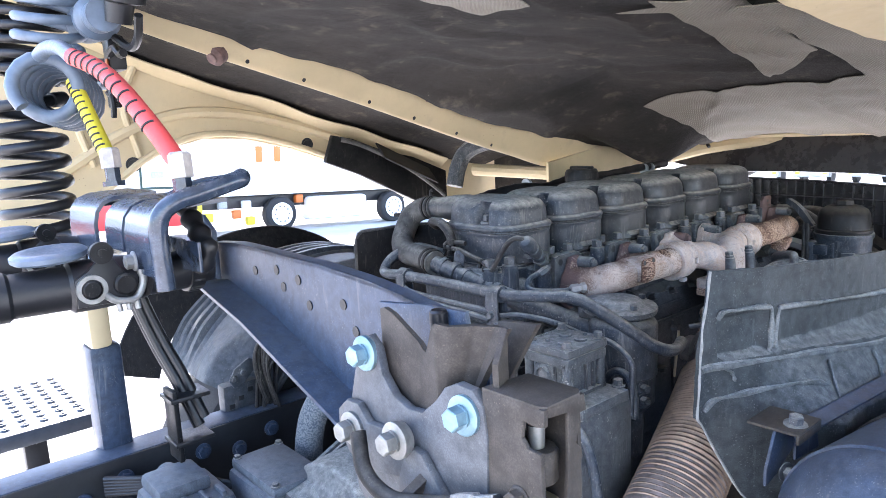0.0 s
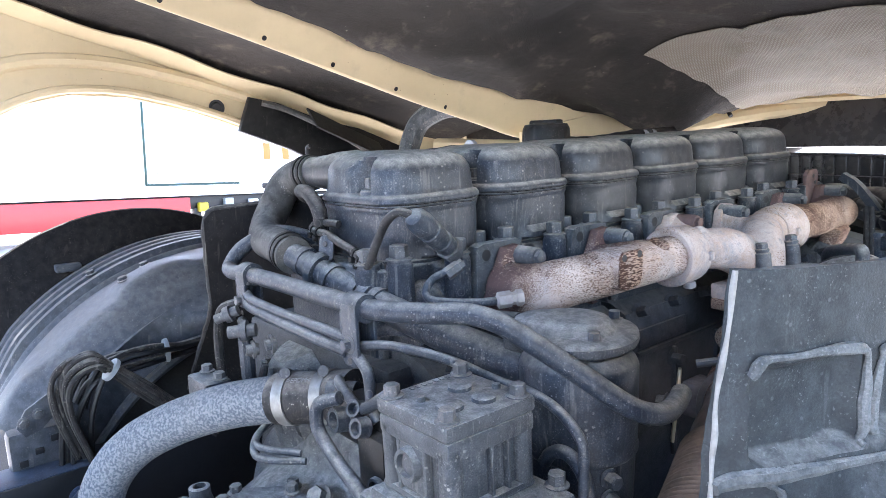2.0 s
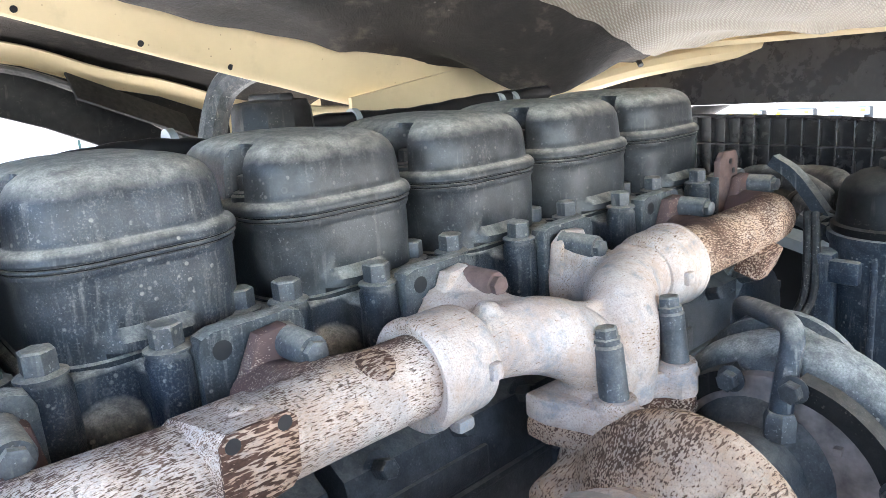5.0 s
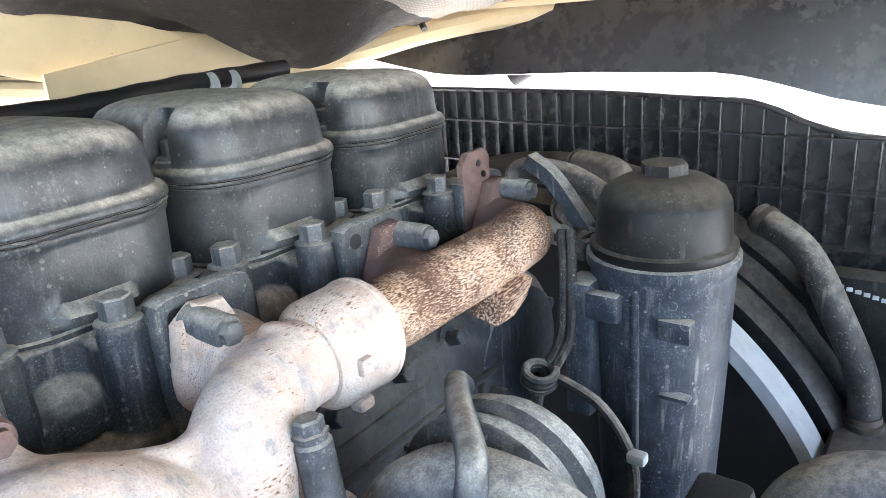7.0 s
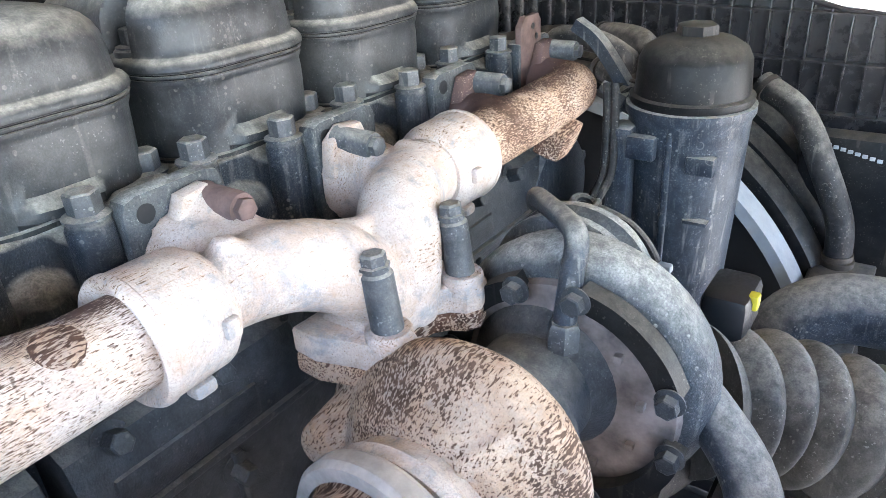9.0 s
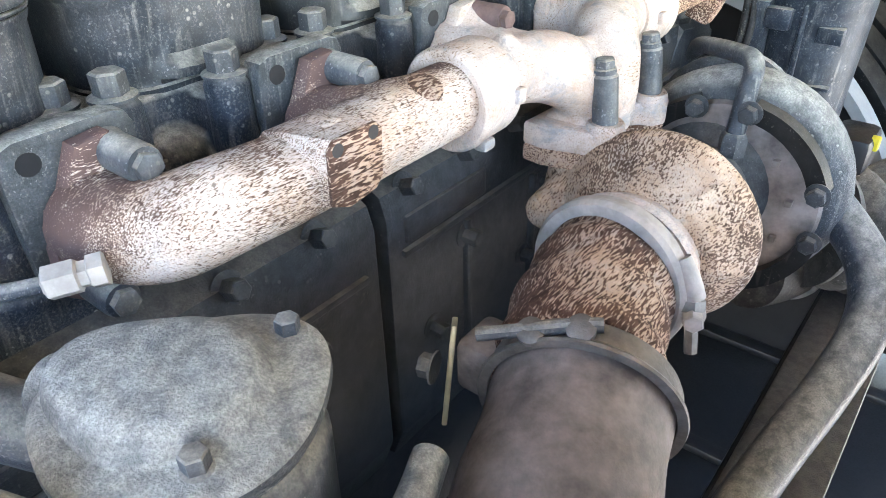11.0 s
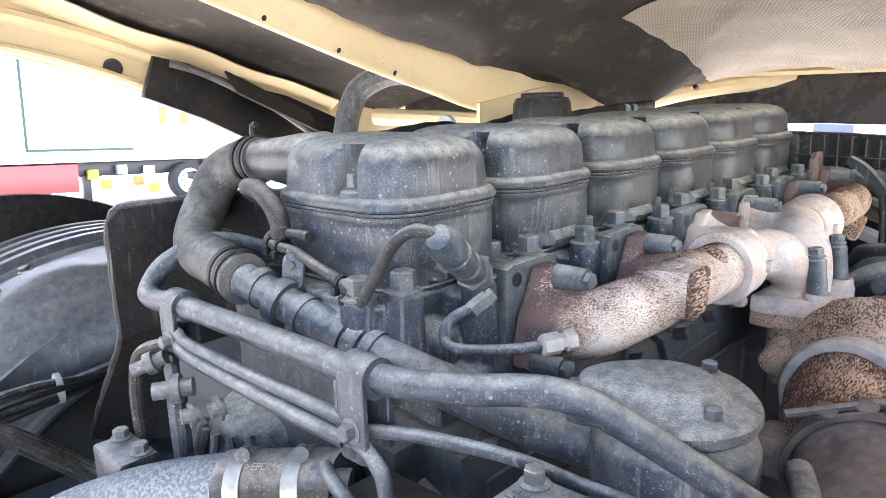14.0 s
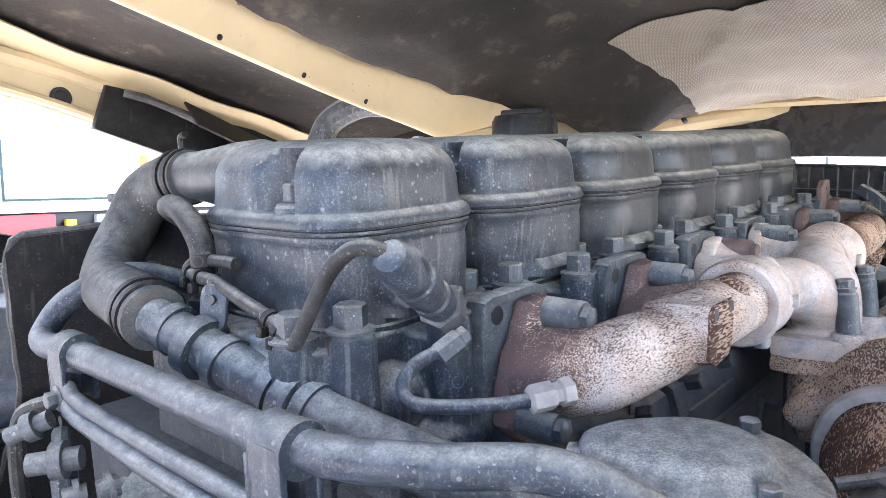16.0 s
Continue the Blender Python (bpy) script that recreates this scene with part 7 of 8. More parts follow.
part("spring_eye", lathe((-0.82, -0.555, 0.40), (0.2, -1, 0), [(0, 0.02), (0, 0.032), (0.02, 0.032), (0.02, 0.02)], 24, caps=False), M_COIL, sb)
part("air_spring", lathe((-0.53, -0.64, 0.462), (1, -0.1, -0.05), [(-0.10, 0.022), (-0.09, 0.032), (-0.05, 0.034), (-0.04, 0.028), (0.0, 0.028), (0.01, 0.036), (0.03, 0.036), (0.04, 0.026), (0.08, 0.026)], 28), M_COIL, sb, "blue-grey rubber air spring")
part("mount", lathe((-0.44, -0.63, 0.445), (0.3, 0.1, 1), [(0, 0.02), (0.03, 0.022), (0.034, 0.038), (0.046, 0.038), (0.05, 0.025)], 24), M_BLACK, sb)
part("strap", tube([(-0.50, -0.62, 0.43), (-0.46, -0.61, 0.41), (-0.42, -0.61, 0.42), (-0.39, -0.615, 0.45)], 0.007, 8), M_BLACK, sb)

# ---- beside the engine on the far side ----
MZ, MR = -0.53, 0.47                 # middle of the wheel arch and its radius


def mud_pt(u, v):
    a = radians(32 + 116 * v)
    w = (u * 9.0) % 1.0
    groove = 0.016 * (min(1.0, max(0.0, (w - 0.12) / 0.16)) * min(1.0, max(0.0, (0.88 - w) / 0.16))) * (1 if u < 0.45 else max(0.0, 1 - (u - 0.45) / 0.05)) * min(1.0, v * 9, (1 - v) * 9)
    pad = 0.016 * math.exp(-(((u - 0.74) / 0.13) ** 4)) * max(0.0, math.sin(v * 21.0 + 0.6)) ** 0.5
    r = MR - 0.045 * max(0.0, (u - 0.80) / 0.20) ** 2 + groove + pad
    return (-1.0 + 0.34 * u, -0.05 - r * math.cos(a), MZ + r * math.sin(a))


def mud_side(u, v):
    a = radians(32 + 116 * v)
    r = MR - 0.045 - 0.075 * u
    bulge = 0.03 * math.exp(-(((v - 0.42) / 0.05) ** 2) - (((u - 0.5) / 0.35) ** 2)) + 0.012 * math.sin(v * 22) * math.sin(3.14 * u)
    return (-0.66 + 0.006 * u + bulge, -0.05 - r * math.cos(a), MZ + r * math.sin(a))


def mudguard(sx, x0, label):
    """A wheel arch; sx mirrors it for the other side of the truck, x0 is the middle between the two."""
    m = thing("mudguard", label, "mudguard", (x0 - sx * 0.65, -0.1, -0.5), "mudguards")
    side = lambda p: V(x0 + sx * (p[0] + 0.2), p[1], p[2])
    part("arch", thick(grid_mesh(150, 60, lambda u, v: side(mud_pt(u, v))), 0.005), M_MUD, m)
    part("inner_side", thick(grid_mesh(14, 80, lambda u, v: side(mud_side(u, v))), 0.005), M_MUD, m)
    part("flange", tube([side(V(*mud_side(1.0, v / 30)) + V(0.006, 0, 0)) for v in range(31)], 0.009, 8, 2), M_MUD, m)
    part("outer_lip", thick(grid_mesh(6, 56, lambda u, v: side((-1.0 - 0.045 * u, -0.15 - (0.325 + 0.095 * u) * math.cos(radians(15 + 140 * v)), -0.415 + (0.325 + 0.095 * u) * math.sin(radians(15 + 140 * v))))), 0.008), M_FLAP, m, "black rubber outer lip")
    part("lip_bead", tube([side((-1.045, -0.15 - 0.42 * math.cos(radians(15 + 5 * k)), -0.415 + 0.42 * math.sin(radians(15 + 5 * k)))) for k in range(29)], 0.007, 8, 2), M_FLAP, m)
    part("lip_bracket", block(*sorted((side((-1.035, -0.30, -0.095)), side((-0.985, -0.255, -0.080))), key=lambda q: q.x), 0.003), M_MUD, m)
    for u, v in ((0.50, 0.36), (0.72, 0.30), (0.3, 0.28)):
        part("clip", hexbolt(side(mud_pt(u, v)), (0, -0.3, 1), 0.008, 0.006), M_BOLT, m)
    return m


mudguard(1, -0.2, "grey ribbed plastic mudguard over the front wheel")
# mirrored copy out of view, set outward to darken the near side
mudguard(-1, 0.20, "unseen mirrored mudguard added to darken the noise shield side")
tyre = lathe((-0.98, -0.05, -0.66), (1, 0, 0), [(0, 0.3), (0.02, 0.47), (0.05, 0.50), (0.25, 0.50), (0.28, 0.47), (0.30, 0.3)], 48)
solo("tyre", tyre, M_TYRE, "black front tyre under the mudguard", "tyre")

flap = thing("noise_flap", "stiff black noise flap with moulded ribs and a ragged edge", "noise shield", (-0.43, -0.18, -0.2))
def flap_pt(u, v):
    a, b, c = V(-0.475, -0.192, 0.0), V(-0.425, -0.085, 0.0), V(-0.31, -0.035, 0.0)
    p = a.lerp(b, u / 0.55) if u < 0.55 else b.lerp(c, (u - 0.55) / 0.45)
    top = 0.045 + 0.012 * u - 0.012 * max(0.0, 1 - u / 0.06) ** 2
    low = -0.26
    z = low + (top - low) * v
    pull = max(0.0, -0.095 - z) * max(0.0, 1 - u)
    return (p.x - 0.85 * pull + 0.0015 * math.sin(40 * z), p.y, z)


part("sheet", thick(grid_mesh(16, 30, flap_pt), 0.008), M_FLAP, flap)
part("edge", tube([flap_pt(0, v / 24) for v in range(24)] + [flap_pt(0.03, 1.0)] + [flap_pt(u / 10, 1.0) for u in range(1, 11)], lambda u: 0.0055 + 0.0006 * math.sin(70 * u), 10, 2), M_RUBBER, flap, "thick dusty rim")
part("rib", tube([V(*flap_pt(0.10, v / 10)) + V(0.002, -0.004, 0) for v in range(1, 10)], 0.004, 8), M_RUBBER, flap)
part("rib", tube([V(*flap_pt(u / 8, 0.875)) + V(0.001, -0.004, 0) for u in range(1, 9)], 0.0035, 8), M_RUBBER, flap)
part("rib", tube([V(*flap_pt(u / 8, 0.655)) + V(0.001, -0.004, 0) for u in range(1, 9)], 0.0035, 8), M_RUBBER, flap)

cables = thing("cable_bundle", "bundle of thin black cables tied together", "cables", (-0.5, -0.35, -0.2))
for k in range(9):
    q = random.Random(k)
    o = V(q.uniform(-0.014, 0.014), q.uniform(-0.011, 0.011), q.uniform(-0.011, 0.011))
    part("cable", tube([V(-0.585, -0.365, -0.31) + o, V(-0.575, -0.388, -0.225) + o, V(-0.565, -0.385, -0.176) + o, V(-0.55, -0.355, -0.154) + o, V(-0.55, -0.322, -0.177) + o * 0.6, V(-0.55, -0.28, -0.22) + o, V(-0.55, -0.244, -0.258) + o, V(-0.53, -0.20, -0.30) + o], 0.0042, 8), M_RUBBER, cables)
for k in range(8):
    q = random.Random(40 + k)
    o = V(q.uniform(-0.02, 0.02), 0.006 * (k - 4), q.uniform(-0.014, 0.014) + 0.003 * (k - 4))
    part("cable", tube([V(-0.62, -0.15, -0.182) + o * 0.6, V(-0.61, -0.21, -0.184) + o * 0.6, V(-0.60, -0.27, -0.178) + o, V(-0.60, -0.318, -0.183) + o, V(-0.60, -0.343, -0.21) + o, V(-0.60, -0.362, -0.26) + o, V(-0.60, -0.372, -0.34) + o], 0.0045, 8), M_RUBBER if k % 2 else M_BLACK, cables)
for c, d, r in (((-0.55, -0.322, -0.177), (0, 0.75, -0.66), 0.017), ((-0.61, -0.225, -0.184), (0.1, 1, 0), 0.019)):
    part("cable_tie", lathe(c, d, [(-0.003, r * 0.8), (-0.003, r), (0.003, r), (0.003, r * 0.8)], 18), M_GREY, cables, "pale cable tie")
sensor = thing("level_sensor", "grey sensor bracket with bolts beside the mudguard", "sensor", (-0.62, -0.40, -0.33))
sp = part("plate", prism([(-0.442, -0.252), (-0.428, -0.228), (-0.395, -0.210), (-0.384, -0.216), (-0.384, -0.238), (-0.410, -0.262), (-0.432, -0.268)], 0.005, facing((-0.622, 0, 0), (1, 0, 0)), 0.001), M_MUD, sensor)
for y, z in ((-0.432, -0.246), (-0.412, -0.237)):
    part("bolt", hexbolt((-0.617, y, z), (1, 0, 0), 0.006, 0.006, 0.0, 1.4), M_BOLT, sp)
part("strap", prism([(-0.392, -0.208), (-0.384, -0.214), (-0.350, -0.243), (-0.353, -0.275), (-0.352, -0.330), (-0.366, -0.330), (-0.368, -0.275), (-0.372, -0.250), (-0.394, -0.228)], 0.005, facing((-0.600, 0, 0), (1, 0, 0)), 0.001), M_MUD, sensor)
sbx = part("case", block((-0.66, -0.455, -0.345), (-0.625, -0.372, -0.262), 0.008), M_MUD, sensor)
for k in range(3):
    part("slot", block((-0.627, -0.444 + 0.022 * k, -0.315 + 0.014 * k), (-0.6235, -0.432 + 0.022 * k, -0.305 + 0.014 * k), 0.001), M_BLACK, sbx)

clutter = thing("valve_group", "dusty small valves and fittings on the flywheel housing", "valves", (-0.3, -0.2, -0.12))
for (x, y, z), d, r, l in (((-0.275, -0.235, -0.058), (-0.5, -0.6, -0.3), 0.008, 0.03), ((-0.235, -0.232, -0.075), (-0.6, -0.8, -0.05), 0.010, 0.032), ((-0.225, -0.235, -0.095), (-0.3, -1, 0), 0.0085, 0.014), ((-0.20, -0.225, -0.085), (-0.2, -1, -0.1), 0.009, 0.012)):
    part("fitting", lathe((x, y, z), d, [(0, r * 0.8), (l * 0.3, r * 0.8), (l * 0.3, r * 1.25), (l * 0.55, r * 1.25), (l * 0.55, r * 0.75), (l, r * 0.75)], 12), M_BOLT, clutter)
part("arm", tube([(-0.29, -0.225, -0.075), (-0.27, -0.232, -0.083), (-0.245, -0.235, -0.08)], 0.006, 8), M_PIPE, clutter)
part("elbow", tube([(-0.29, -0.225, -0.052), (-0.312, -0.24, -0.062), (-0.32, -0.245, -0.09), (-0.322, -0.245, -0.14), (-0.32, -0.24, -0.2)], 0.006, 10), M_RUBBER, clutter)
part("tube", tube([(-0.262, -0.235, -0.09), (-0.262, -0.235, -0.14), (-0.268, -0.23, -0.2)], 0.009, 8), M_PIPE, clutter)
part("box", block((-0.335, -0.285, -0.175), (-0.275, -0.25, -0.14), 0.004), M_PIPE, clutter)
for x in (-0.325, -0.285):
    part("bolt", hexbolt((x, -0.262, -0.14), (0, 0, 1), 0.007, 0.008), M_BOLT, clutter)
for pts, r in (([(-0.09, -0.21, -0.105), (-0.06, -0.225, -0.10), (-0.02, -0.23, -0.11), (0.03, -0.24, -0.085), (0.07, -0.252, -0.062)], 0.0055), ([(-0.03, -0.245, -0.098), (-0.05, -0.255, -0.106), (-0.056, -0.257, -0.122), (-0.049, -0.257, -0.138), (-0.017, -0.258, -0.155), (0.024, -0.262, -0.166), (0.060, -0.272, -0.176), (0.10, -0.280, -0.182), (0.14, -0.282, -0.182)], 0.0066), ([(0.155, -0.276, -0.164), (0.178, -0.280, -0.168), (0.197, -0.281, -0.190), (0.208, -0.281, -0.225), (0.214, -0.281, -0.27), (0.214, -0.281, -0.33)], 0.0075), ([(0.118, -0.128, -0.150), (0.127, -0.13, -0.139), (0.140, -0.131, -0.132), (0.155, -0.132, -0.134), (0.167, -0.132, -0.149), (0.172, -0.133, -0.175), (0.172, -0.133, -0.20)], 0.0062), ([(-0.13, -0.24, -0.19), (-0.17, -0.27, -0.185), (-0.2, -0.25, -0.18), (-0.19, -0.22, -0.16)], 0.004), ([(-0.12, -0.24, -0.195), (-0.16, -0.275, -0.193), (-0.205, -0.255, -0.188), (-0.2, -0.22, -0.17)], 0.004)):
    solo("thin_pipe", tube(pts, r, 12), M_PIPE, "dusty bent line on the gearbox", "pipe", "thin lines")

# ---- lower left: post, step, boxes ----
post = solo("mudguard_post", block((-0.69, -0.70, -0.60), (-0.625, -0.64, -0.115), 0.012), M_FRAME, "blue-grey folded steel post on the chassis", "post")
# the same post above its shadow line; the sunlight is put in as cream
solo("sunlit_post_top", block((-0.73, -0.70, -0.115), (-0.60, -0.66, 0.02), 0.01), M_CAB, "upper end of the post, coloured cream for the sunlight on it", "stay")
step = thing("entry_step", "grey step plate with rows of raised studs", "step", (-1.45, -0.68, -0.47))
part("hanger", block((-1.50, -0.72, -1.60), (-1.44, -0.66, -0.50), 0.006), M_BLACK, step, "black step hanger")
part("plate", block((-1.70, -0.86, -0.50), (-1.24, -0.56, -0.455), 0.01), M_STEP, step)
stud_mesh = mesh_of("stud", lathe((0, 0, 0), (0, 0, 1), [(0, 0.012), (0.005, 0.009), (0.005, 0.005), (0.003, 0.004)], 10), M_STEP, GROUND)
for i in range(9):
    for j in range(6):
        o = new("stud", stud_mesh)
        o.parent = step
        o.matrix_parent_inverse = step.matrix_basis.inverted()
        o.matrix_basis = ENG @ Matrix.Translation((-1.64 + 0.045 * i, -0.82 + 0.045 * j, -0.455))
loom = thing("cable_loom", "black cable trunk tied to a drilled bracket", "cables", (-0.45, -0.6, -0.25))
for k in range(4):
    o = V(0.012 * (k % 2), 0.01 * (k // 2), 0.006 * k)
    part("cable", tube([V(-0.50, -0.66, 0.06) + o, V(-0.52, -0.64, -0.02) + o, V(-0.50, -0.62, -0.10) + o, V(-0.47, -0.60, -0.17) + o, V(-0.44, -0.58, -0.25) + o], 0.0085, 10), M_BLACK, loom)
part("bracket", block((-0.47, -0.625, -0.30), (-0.42, -0.615, -0.17), 0.003), M_DARK, loom, "drilled steel bracket")
for z in (-0.19, -0.27):
    part("tie", block((-0.475, -0.63, z), (-0.415, -0.56, z + 0.008), 0.002), M_BLACK, loom)
box = thing("control_unit", "grey plastic control unit on the chassis", "control unit", (-0.375, -0.64, -0.42))
part("case", block((-0.45, -0.70, -0.42), (-0.30, -0.575, -0.325), 0.016), M_UNIT, box)
part("lid", block((-0.44, -0.69, -0.328), (-0.345, -0.60, -0.30), 0.01), M_UNIT, box)
for k in range(4):
    part("rib", block((-0.340, -0.685 + 0.028 * k, -0.327), (-0.305, -0.677 + 0.028 * k, -0.318), 0.002), M_UNIT, box)
part("connector", lathe((-0.49, -0.63, -0.34), (1, 0, 0), [(0, 0.02), (0.05, 0.024)], 18), M_UNIT, box)
unit = thing("control_unit", "blue-grey finned control unit beside the hose", "control unit", (-0.31, -0.50, -0.42))
part("case", block((-0.40, -0.555, -0.42), (-0.22, -0.44, -0.325), 0.014), M_UNIT, unit)
part("lid", block((-0.392, -0.547, -0.327), (-0.228, -0.448, -0.308), 0.006), M_UNIT, unit)
for x, y in ((-0.382, -0.538), (-0.238, -0.538), (-0.238, -0.457), (-0.382, -0.457)):
    part("screw", hexbolt((x, y, -0.308), (0, 0, 1), 0.006, 0.005), M_BOLT, unit)
for k in range(6):
    solo("cable", tube([(-0.55, -0.72, -0.37 + 0.006 * k), (-0.48, -0.66, -0.36 + 0.005 * k), (-0.42, -0.60, -0.355 + 0.004 * k), (-0.36, -0.52, -0.36)], 0.005, 8), M_BLACK, "black cable along the chassis rail", "cable", "chassis cables")
canister = thing("brake_canister", "blue-grey painted round brake canister", "brake canister", (-0.15, -0.50, -0.48))
part("body", lathe((-0.14, -0.52, -0.47), (0.1, 0.3, 1), [(0, 0.05), (0.02, 0.064), (0.10, 0.068), (0.125, 0.058), (0.14, 0.03)], 36), M_FRAME, canister)
part("clamp_band", lathe((-0.138, -0.513, -0.44), (0.1, 0.3, 1), [(0, 0.065), (0, 0.071), (0.012, 0.071), (0.012, 0.065)], 36), M_BRACKET, canister)

# ---- front right: hoses, intake and cables ----
for pts, r, lab in (([(0.13, 1.13, -0.10), (0.19, 1.10, -0.13), (0.235, 1.08, -0.20), (0.265, 1.08, -0.27), (0.272, 1.08, -0.33)], 0.018, "dusty black coolant hose with a clip"),
                    ([(-0.1, 1.10, -0.04), (-0.05, 1.05, -0.03), (0.0, 1.0, -0.028), (0.03, 0.96, -0.05)], 0.017, "dusty rubber hose behind the oil filter"),
                    ([(-0.12, 0.97, -0.03), (-0.08, 0.93, -0.012), (-0.03, 0.94, -0.02), (0.01, 0.98, -0.06)], 0.015, "dusty rubber hose behind the oil filter"),
                    ([(0.0, 0.86, -0.03), (0.025, 0.835, -0.03), (0.06, 0.80, -0.045)], 0.014, "short hose with a clip at the oil filter")):
    rh = thing("rubber_hose", lab, "hose", pts[0], "rubber hoses")
    part("hose", tube(pts, r, 18), M_RUBBER, rh)
    for p, q in ((pts[0], pts[1]), (pts[-1], pts[-2])):
        d = (V(*q) - V(*p)).normalized()
        part("clamp", lathe(V(*p) + d * 0.012, d, [(-0.004, r), (-0.004, r + 0.0022), (0.004, r + 0.0022), (0.004, r)], 22), M_BRACKET, rh)
solo("hose_clip", lathe((0.272, 1.08, -0.322), (0, 0, -1), [(0, 0.0185), (0, 0.0215), (0.02, 0.0215), (0.02, 0.0185)], 26), M_BRACKET, "worn hose clip at a coolant hose end", "hose clip")
solo("charge_pipe", tube([(0.235, 0.86, -0.37), (0.25, 0.88, -0.325), (0.29, 0.90, -0.30), (0.36, 0.91, -0.295), (0.6, 0.92, -0.29)], 0.042, 28), M_PIPE, "thick dusty grey charge air pipe", "pipe")
solo("duct_panel", block((0.19, 1.11, -0.75), (0.62, 1.16, -0.155), 0.03), M_DARK, "black plastic cooler side panel with wet spots", "cooler panel")
mould = thing("moulding_mark", "row of pale moulded part marks on black plastic", "marking", (0.24, 1.10, -0.16))
for k in range(11):
    part("bar", block((0.20 + 0.009 * k, 1.1085, -0.167 - 0.002 * k), (0.2065 + 0.009 * k, 1.1105, -0.162 - 0.002 * k), 0.0005), M_GREY, mould)
bel = thing("intake_bellows", "dusty rubber intake bellows with a steel band", "intake hose", (0.27, 0.68, -0.3))
bp0 = spline([V(0.215, 0.575, -0.235), V(0.255, 0.615, -0.250), (0.30, 0.645, -0.270), V(0.36, 0.675, -0.295)], 20)
part("bellows", tube(bp0, lambda u: 0.060 + 0.013 * (abs(math.cos(u * 3.14159 * 5)) - 0.4), 40, 1), M_HOSE, bel)
part("band", lathe((0.345, 0.668, -0.289), (0.8, 0.4, -0.32), [(0, 0.064), (0, 0.067), (0.02, 0.067), (0.02, 0.064)], 36), M_ZINC, bel, "bright steel band")
part("pipe", tube([(0.36, 0.675, -0.295), (0.42, 0.70, -0.315), (0.6, 0.74, -0.35)], 0.063, 30), M_FRAME, bel)
solo("drain_pipe", tube([(0.215, 0.50, -0.155), (0.245, 0.49, -0.17), (0.285, 0.465, -0.20), (0.30, 0.43, -0.235), (0.292, 0.37, -0.27), (0.275, 0.28, -0.30), (0.26, 0.15, -0.33)], 0.019, 20), M_PIPE, "bent dusty grey pipe above the chassis rail", "pipe")
solo("speed_sensor", block((0.205, 0.60, -0.19), (0.245, 0.66, -0.145), 0.008), M_BLACK, "black sensor plug with cables", "sensor")
solo("yellow_clip", block((0.240, 0.616, -0.160), (0.249, 0.628, -0.146), 0.002), M_YELLOW, "small yellow connector clip", "clip")
for pts in ([(0.05, 0.76, -0.02), (0.058, 0.745, -0.06), (0.060, 0.735, -0.11), (0.05, 0.72, -0.145), (0.045, 0.70, -0.2)], [(0.058, 0.76, -0.02), (0.066, 0.745, -0.06), (0.068, 0.735, -0.11), (0.056, 0.72, -0.145), (0.07, 0.715, -0.142), (0.11, 0.71, -0.155), (0.14, 0.70, -0.19), (0.15, 0.68, -0.24)]):
    solo("sensor_cable", tube(pts, 0.0048, 10), M_RUBBER, "looped black sensor cable with a tie", "cable", "sensor cables")
solo("cable_knot", tube(helix((0.048, 0.712, -0.15), (0.3, -0.2, 1), 0.013, 3, 0.006), 0.0042, 8, 1), M_RUBBER, "coil of black cable tied in a knot", "cable")
solo("cable_tie", block((0.137, 0.693, -0.19), (0.153, 0.705, -0.18), 0.003), M_GREY, "pale plastic cable tie", "cable tie")
wp = thing("water_pump", "dusty grey cast water pump housing", "water pump", (-0.03, 0.78, -0.3))
part("housing", lathe((-0.06, 0.79, -0.17), (1, 0, 0), [(0, 0.085), (0.03, 0.085), (0.045, 0.07), (0.05, 0.03)], 28), M_PIPE, wp)
for a in (20, 80, 140, 200, 260, 320):
    part("bolt", hexbolt((-0.03, 0.79 + 0.076 * math.cos(radians(a)), -0.17 + 0.076 * math.sin(radians(a))), (1, 0, 0), 0.0085, 0.01), M_PIPE, wp)
solo("filter_brace", tube([(-0.012, 0.815, 0.028), (0.02, 0.812, 0.006), (0.075, 0.80, -0.06)], 0.010, 4), M_PIPE, "dark flat brace to the oil filter", "brace")
solo("union", lathe((0.045, 0.80, -0.045), (0.7, 0, -0.3), [(-0.02, 0.010), (0, 0.010), (0, 0.014), (0.012, 0.014), (0.014, 0.011), (0.04, 0.011)], 8), M_BOLT, "dusty union nut at the oil filter", "union nut")
part("tilt_strut", tube([(-0.78, 2.05, -0.02), (-0.62, 2.1, 0.07)], 0.035, 12), M_DARK, cab, "dark sloping strut")
part("hinge_post", lathe((-0.14, 2.1, -0.25), (0, 0, 1), [(0, 0.035), (0.24, 0.035), (0.245, 0.05), (0.27, 0.05)], 20), M_GREY, cab, "pale hinge post")

# ---- the yard beyond ----
trailer = thing("white_trailer", "white box semi-trailer with a red skirt, parked across the yard", "trailer", (-18.5, 5, 0), space=GROUND)
TXW = -17.5
def wpart(name, bm, mat, label="", parent=None):
    return part(name, bm, mat, parent or trailer, label, GROUND)


wpart("box_body", block((TXW - 2.5, -9.0, 1.06), (TXW, 16.0, 3.9), 0.03), M_TRAILER)
wpart("skirt", block((TXW - 0.05, -9.0, 0.36), (TXW + 0.02, 5.8, 1.02), 0.02), M_TRAILER_RED, "red side skirt")
wpart("chassis", block((TXW - 2.2, -8.5, 0.7), (TXW - 0.3, 15.0, 1.05), 0.03), M_BLACK)
dl = wpart("side_door", block((TXW, 4.72, 1.38), (TXW + 0.01, 4.78, 3.4), 0.002), M_GREEN, "dark outlined side door")
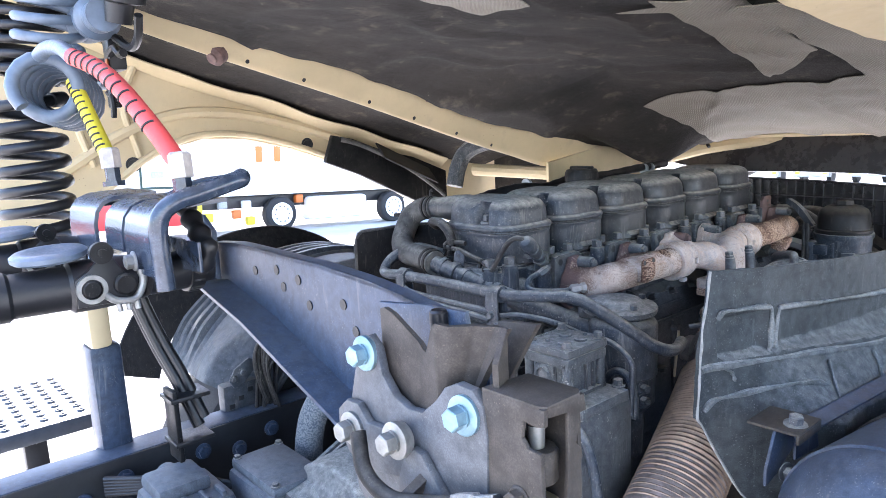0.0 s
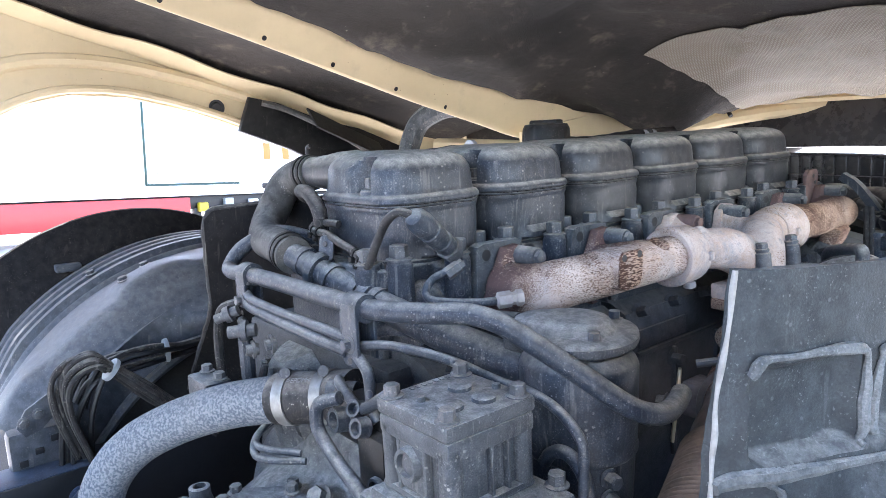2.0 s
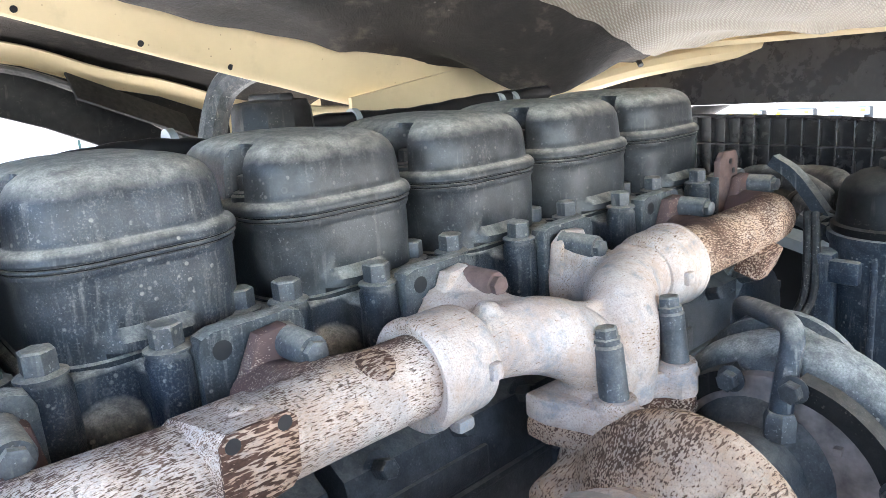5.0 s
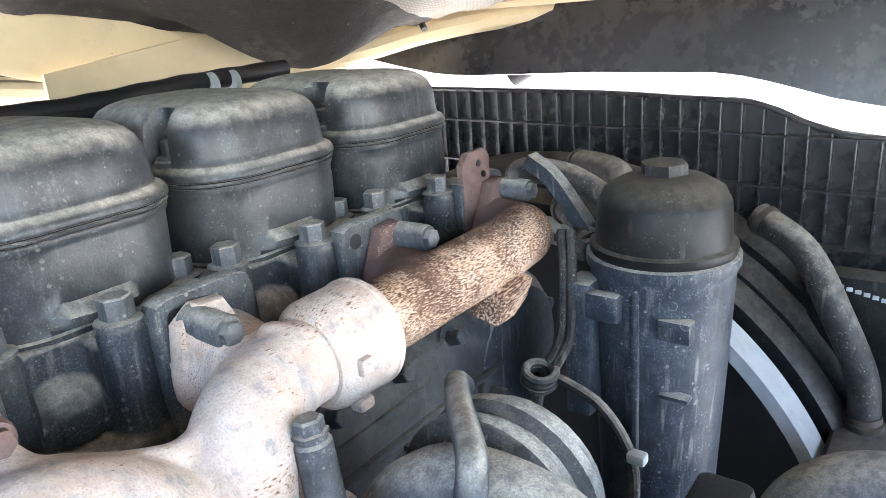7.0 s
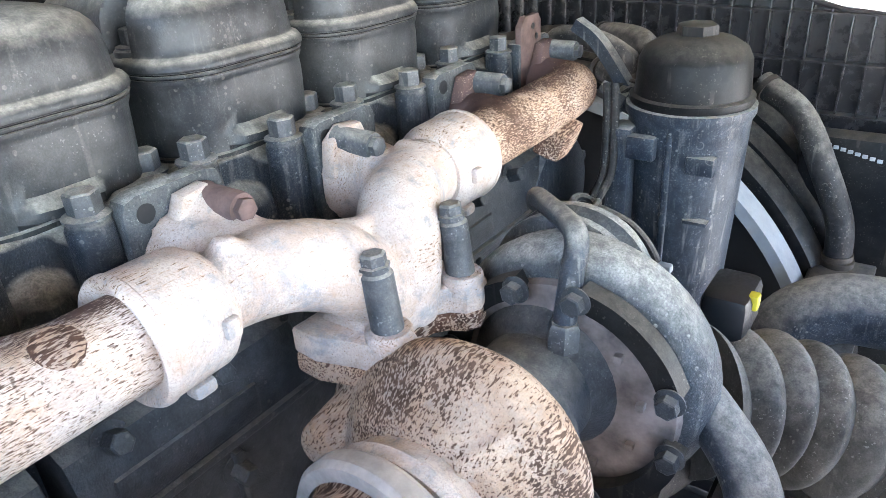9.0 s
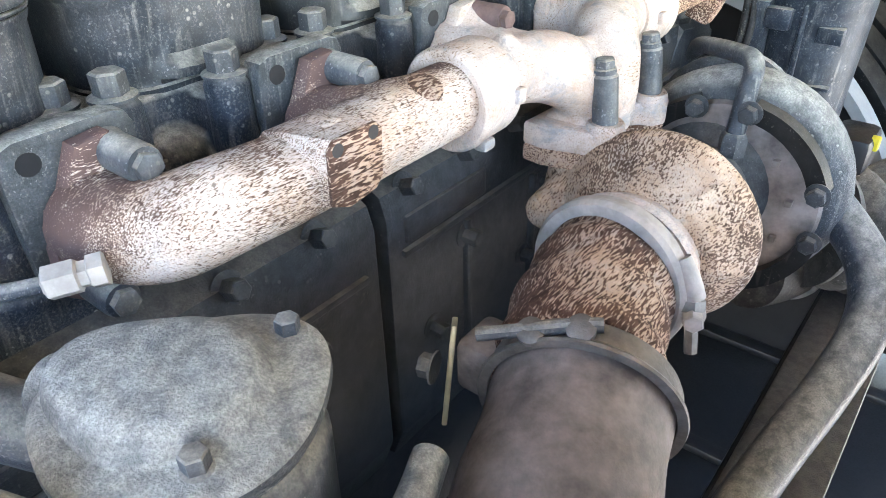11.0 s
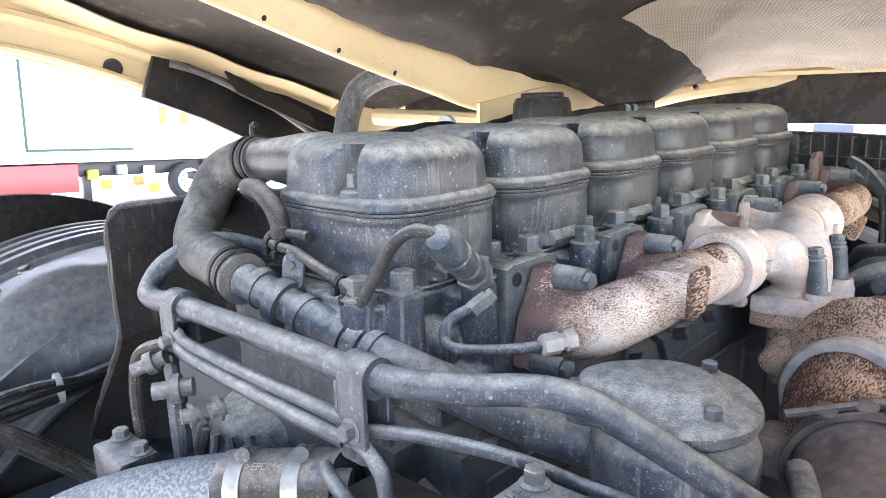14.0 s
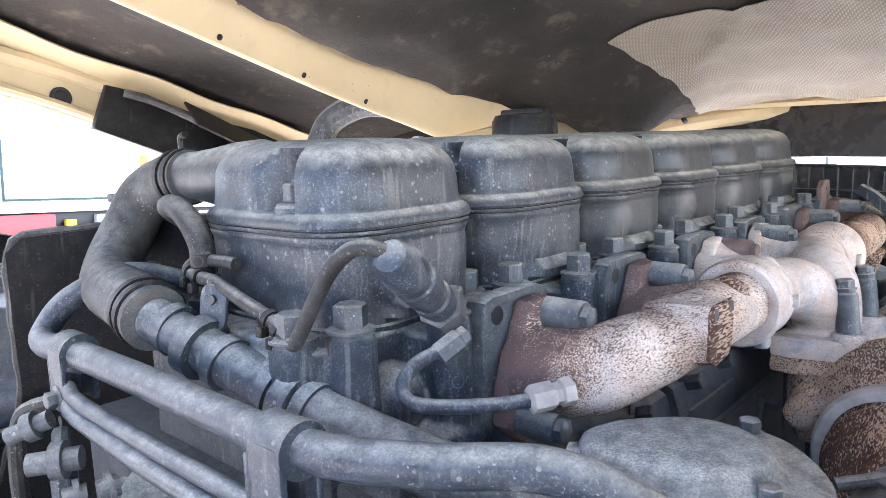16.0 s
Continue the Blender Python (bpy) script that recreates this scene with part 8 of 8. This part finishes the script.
wpart("door_line", block((TXW, 4.72, 1.33), (TXW + 0.01, 7.15, 1.39), 0.002), M_GREEN)
wpart("handle", block((TXW, 5.0, 1.62), (TXW + 0.03, 5.3, 1.78), 0.01), M_GREY)
for y in (7.87, 8.43):
    wpart("marker_panel", block((TXW, y, 1.98), (TXW + 0.012, y + 0.2, 2.42), 0.003), M_ORANGE, "orange marker panel")
for y in (8.6, 12.6):
    w = wpart("wheel", lathe((TXW - 0.35, y, 0.49), (1, 0, 0), [(0, 0.3), (0.02, 0.45), (0.06, 0.49), (0.3, 0.49), (0.34, 0.45), (0.35, 0.3)], 40), M_TYRE, "black tyre")
    wpart("rim", lathe((TXW + 0.002, y, 0.49), (1, 0, 0), [(0, 0.33), (0.025, 0.325), (0.02, 0.30), (0.004, 0.28), (0.02, 0.14), (0.07, 0.12), (0.08, 0.08)], 32), M_TRAILER, "white rim", w)
    for k in range(10):
        wpart("hub_hole", lathe((TXW + 0.016, y + 0.22 * math.cos(k * 0.628), 0.49 + 0.22 * math.sin(k * 0.628)), (1, 0, 0), [(0, 0.025), (0.004, 0.025)], 10), M_BLACK, "", w)
wpart("fuel_tank", block((TXW - 0.6, 9.5, 0.25), (TXW - 0.02, 11.6, 0.95), 0.12), M_TRAILER)
for y, z, m in ((6.2, 0.75, M_YELLOW), (6.5, 0.5, M_YELLOW), (6.9, 0.85, M_GREY), (7.3, 0.55, M_ORANGE), (7.6, 0.8, M_TRAILER), (7.7, 0.35, M_YELLOW), (9.25, 0.9, M_ORANGE)):
    wpart("tool_box", block((TXW - 0.3, y - 0.12, z - 0.12), (TXW - 0.1, y + 0.12, z + 0.12), 0.03), m)
wpart("landing_leg", block((TXW - 0.5, 6.0, 0.0), (TXW - 0.3, 6.2, 0.8), 0.02), M_BLACK)
def parked_truck(x, y, mat):
    t = thing("parked_truck", "distant parked tractor unit in the yard", "truck", (x, y, 0), "row of parked trucks", space=GROUND)
    part("cab_body", block((x, y, 0.9), (x + 2.4, y + 2.2, 3.6), 0.15), mat, t, "", GROUND)
    part("windscreen", block((x + 0.2, y - 0.03, 2.2), (x + 2.2, y, 3.0), 0.01), M_GREY, t, "sky-grey windscreen", GROUND)
    part("bumper", block((x, y - 0.1, 0.4), (x + 2.4, y + 0.3, 0.9), 0.05), M_GREY, t, "", GROUND)
    for dx in (0.15, 1.95):
        part("headlight", block((x + dx, y - 0.13, 0.6), (x + dx + 0.3, y - 0.09, 0.8), 0.01), M_YELLOW, t, "", GROUND)
        part("wheel", lathe((x + dx, y + 1.0, 0.5), (1, 0, 0), [(0, 0.3), (0.02, 0.5), (0.3, 0.5), (0.3, 0.3)], 24), M_TYRE, t, "", GROUND)
    return t


for k in range(8):
    parked_truck(-24 + 3.4 * k, 50, (M_TRAILER, M_GREY, M_TRAILER, M_FRAME)[k % 4])
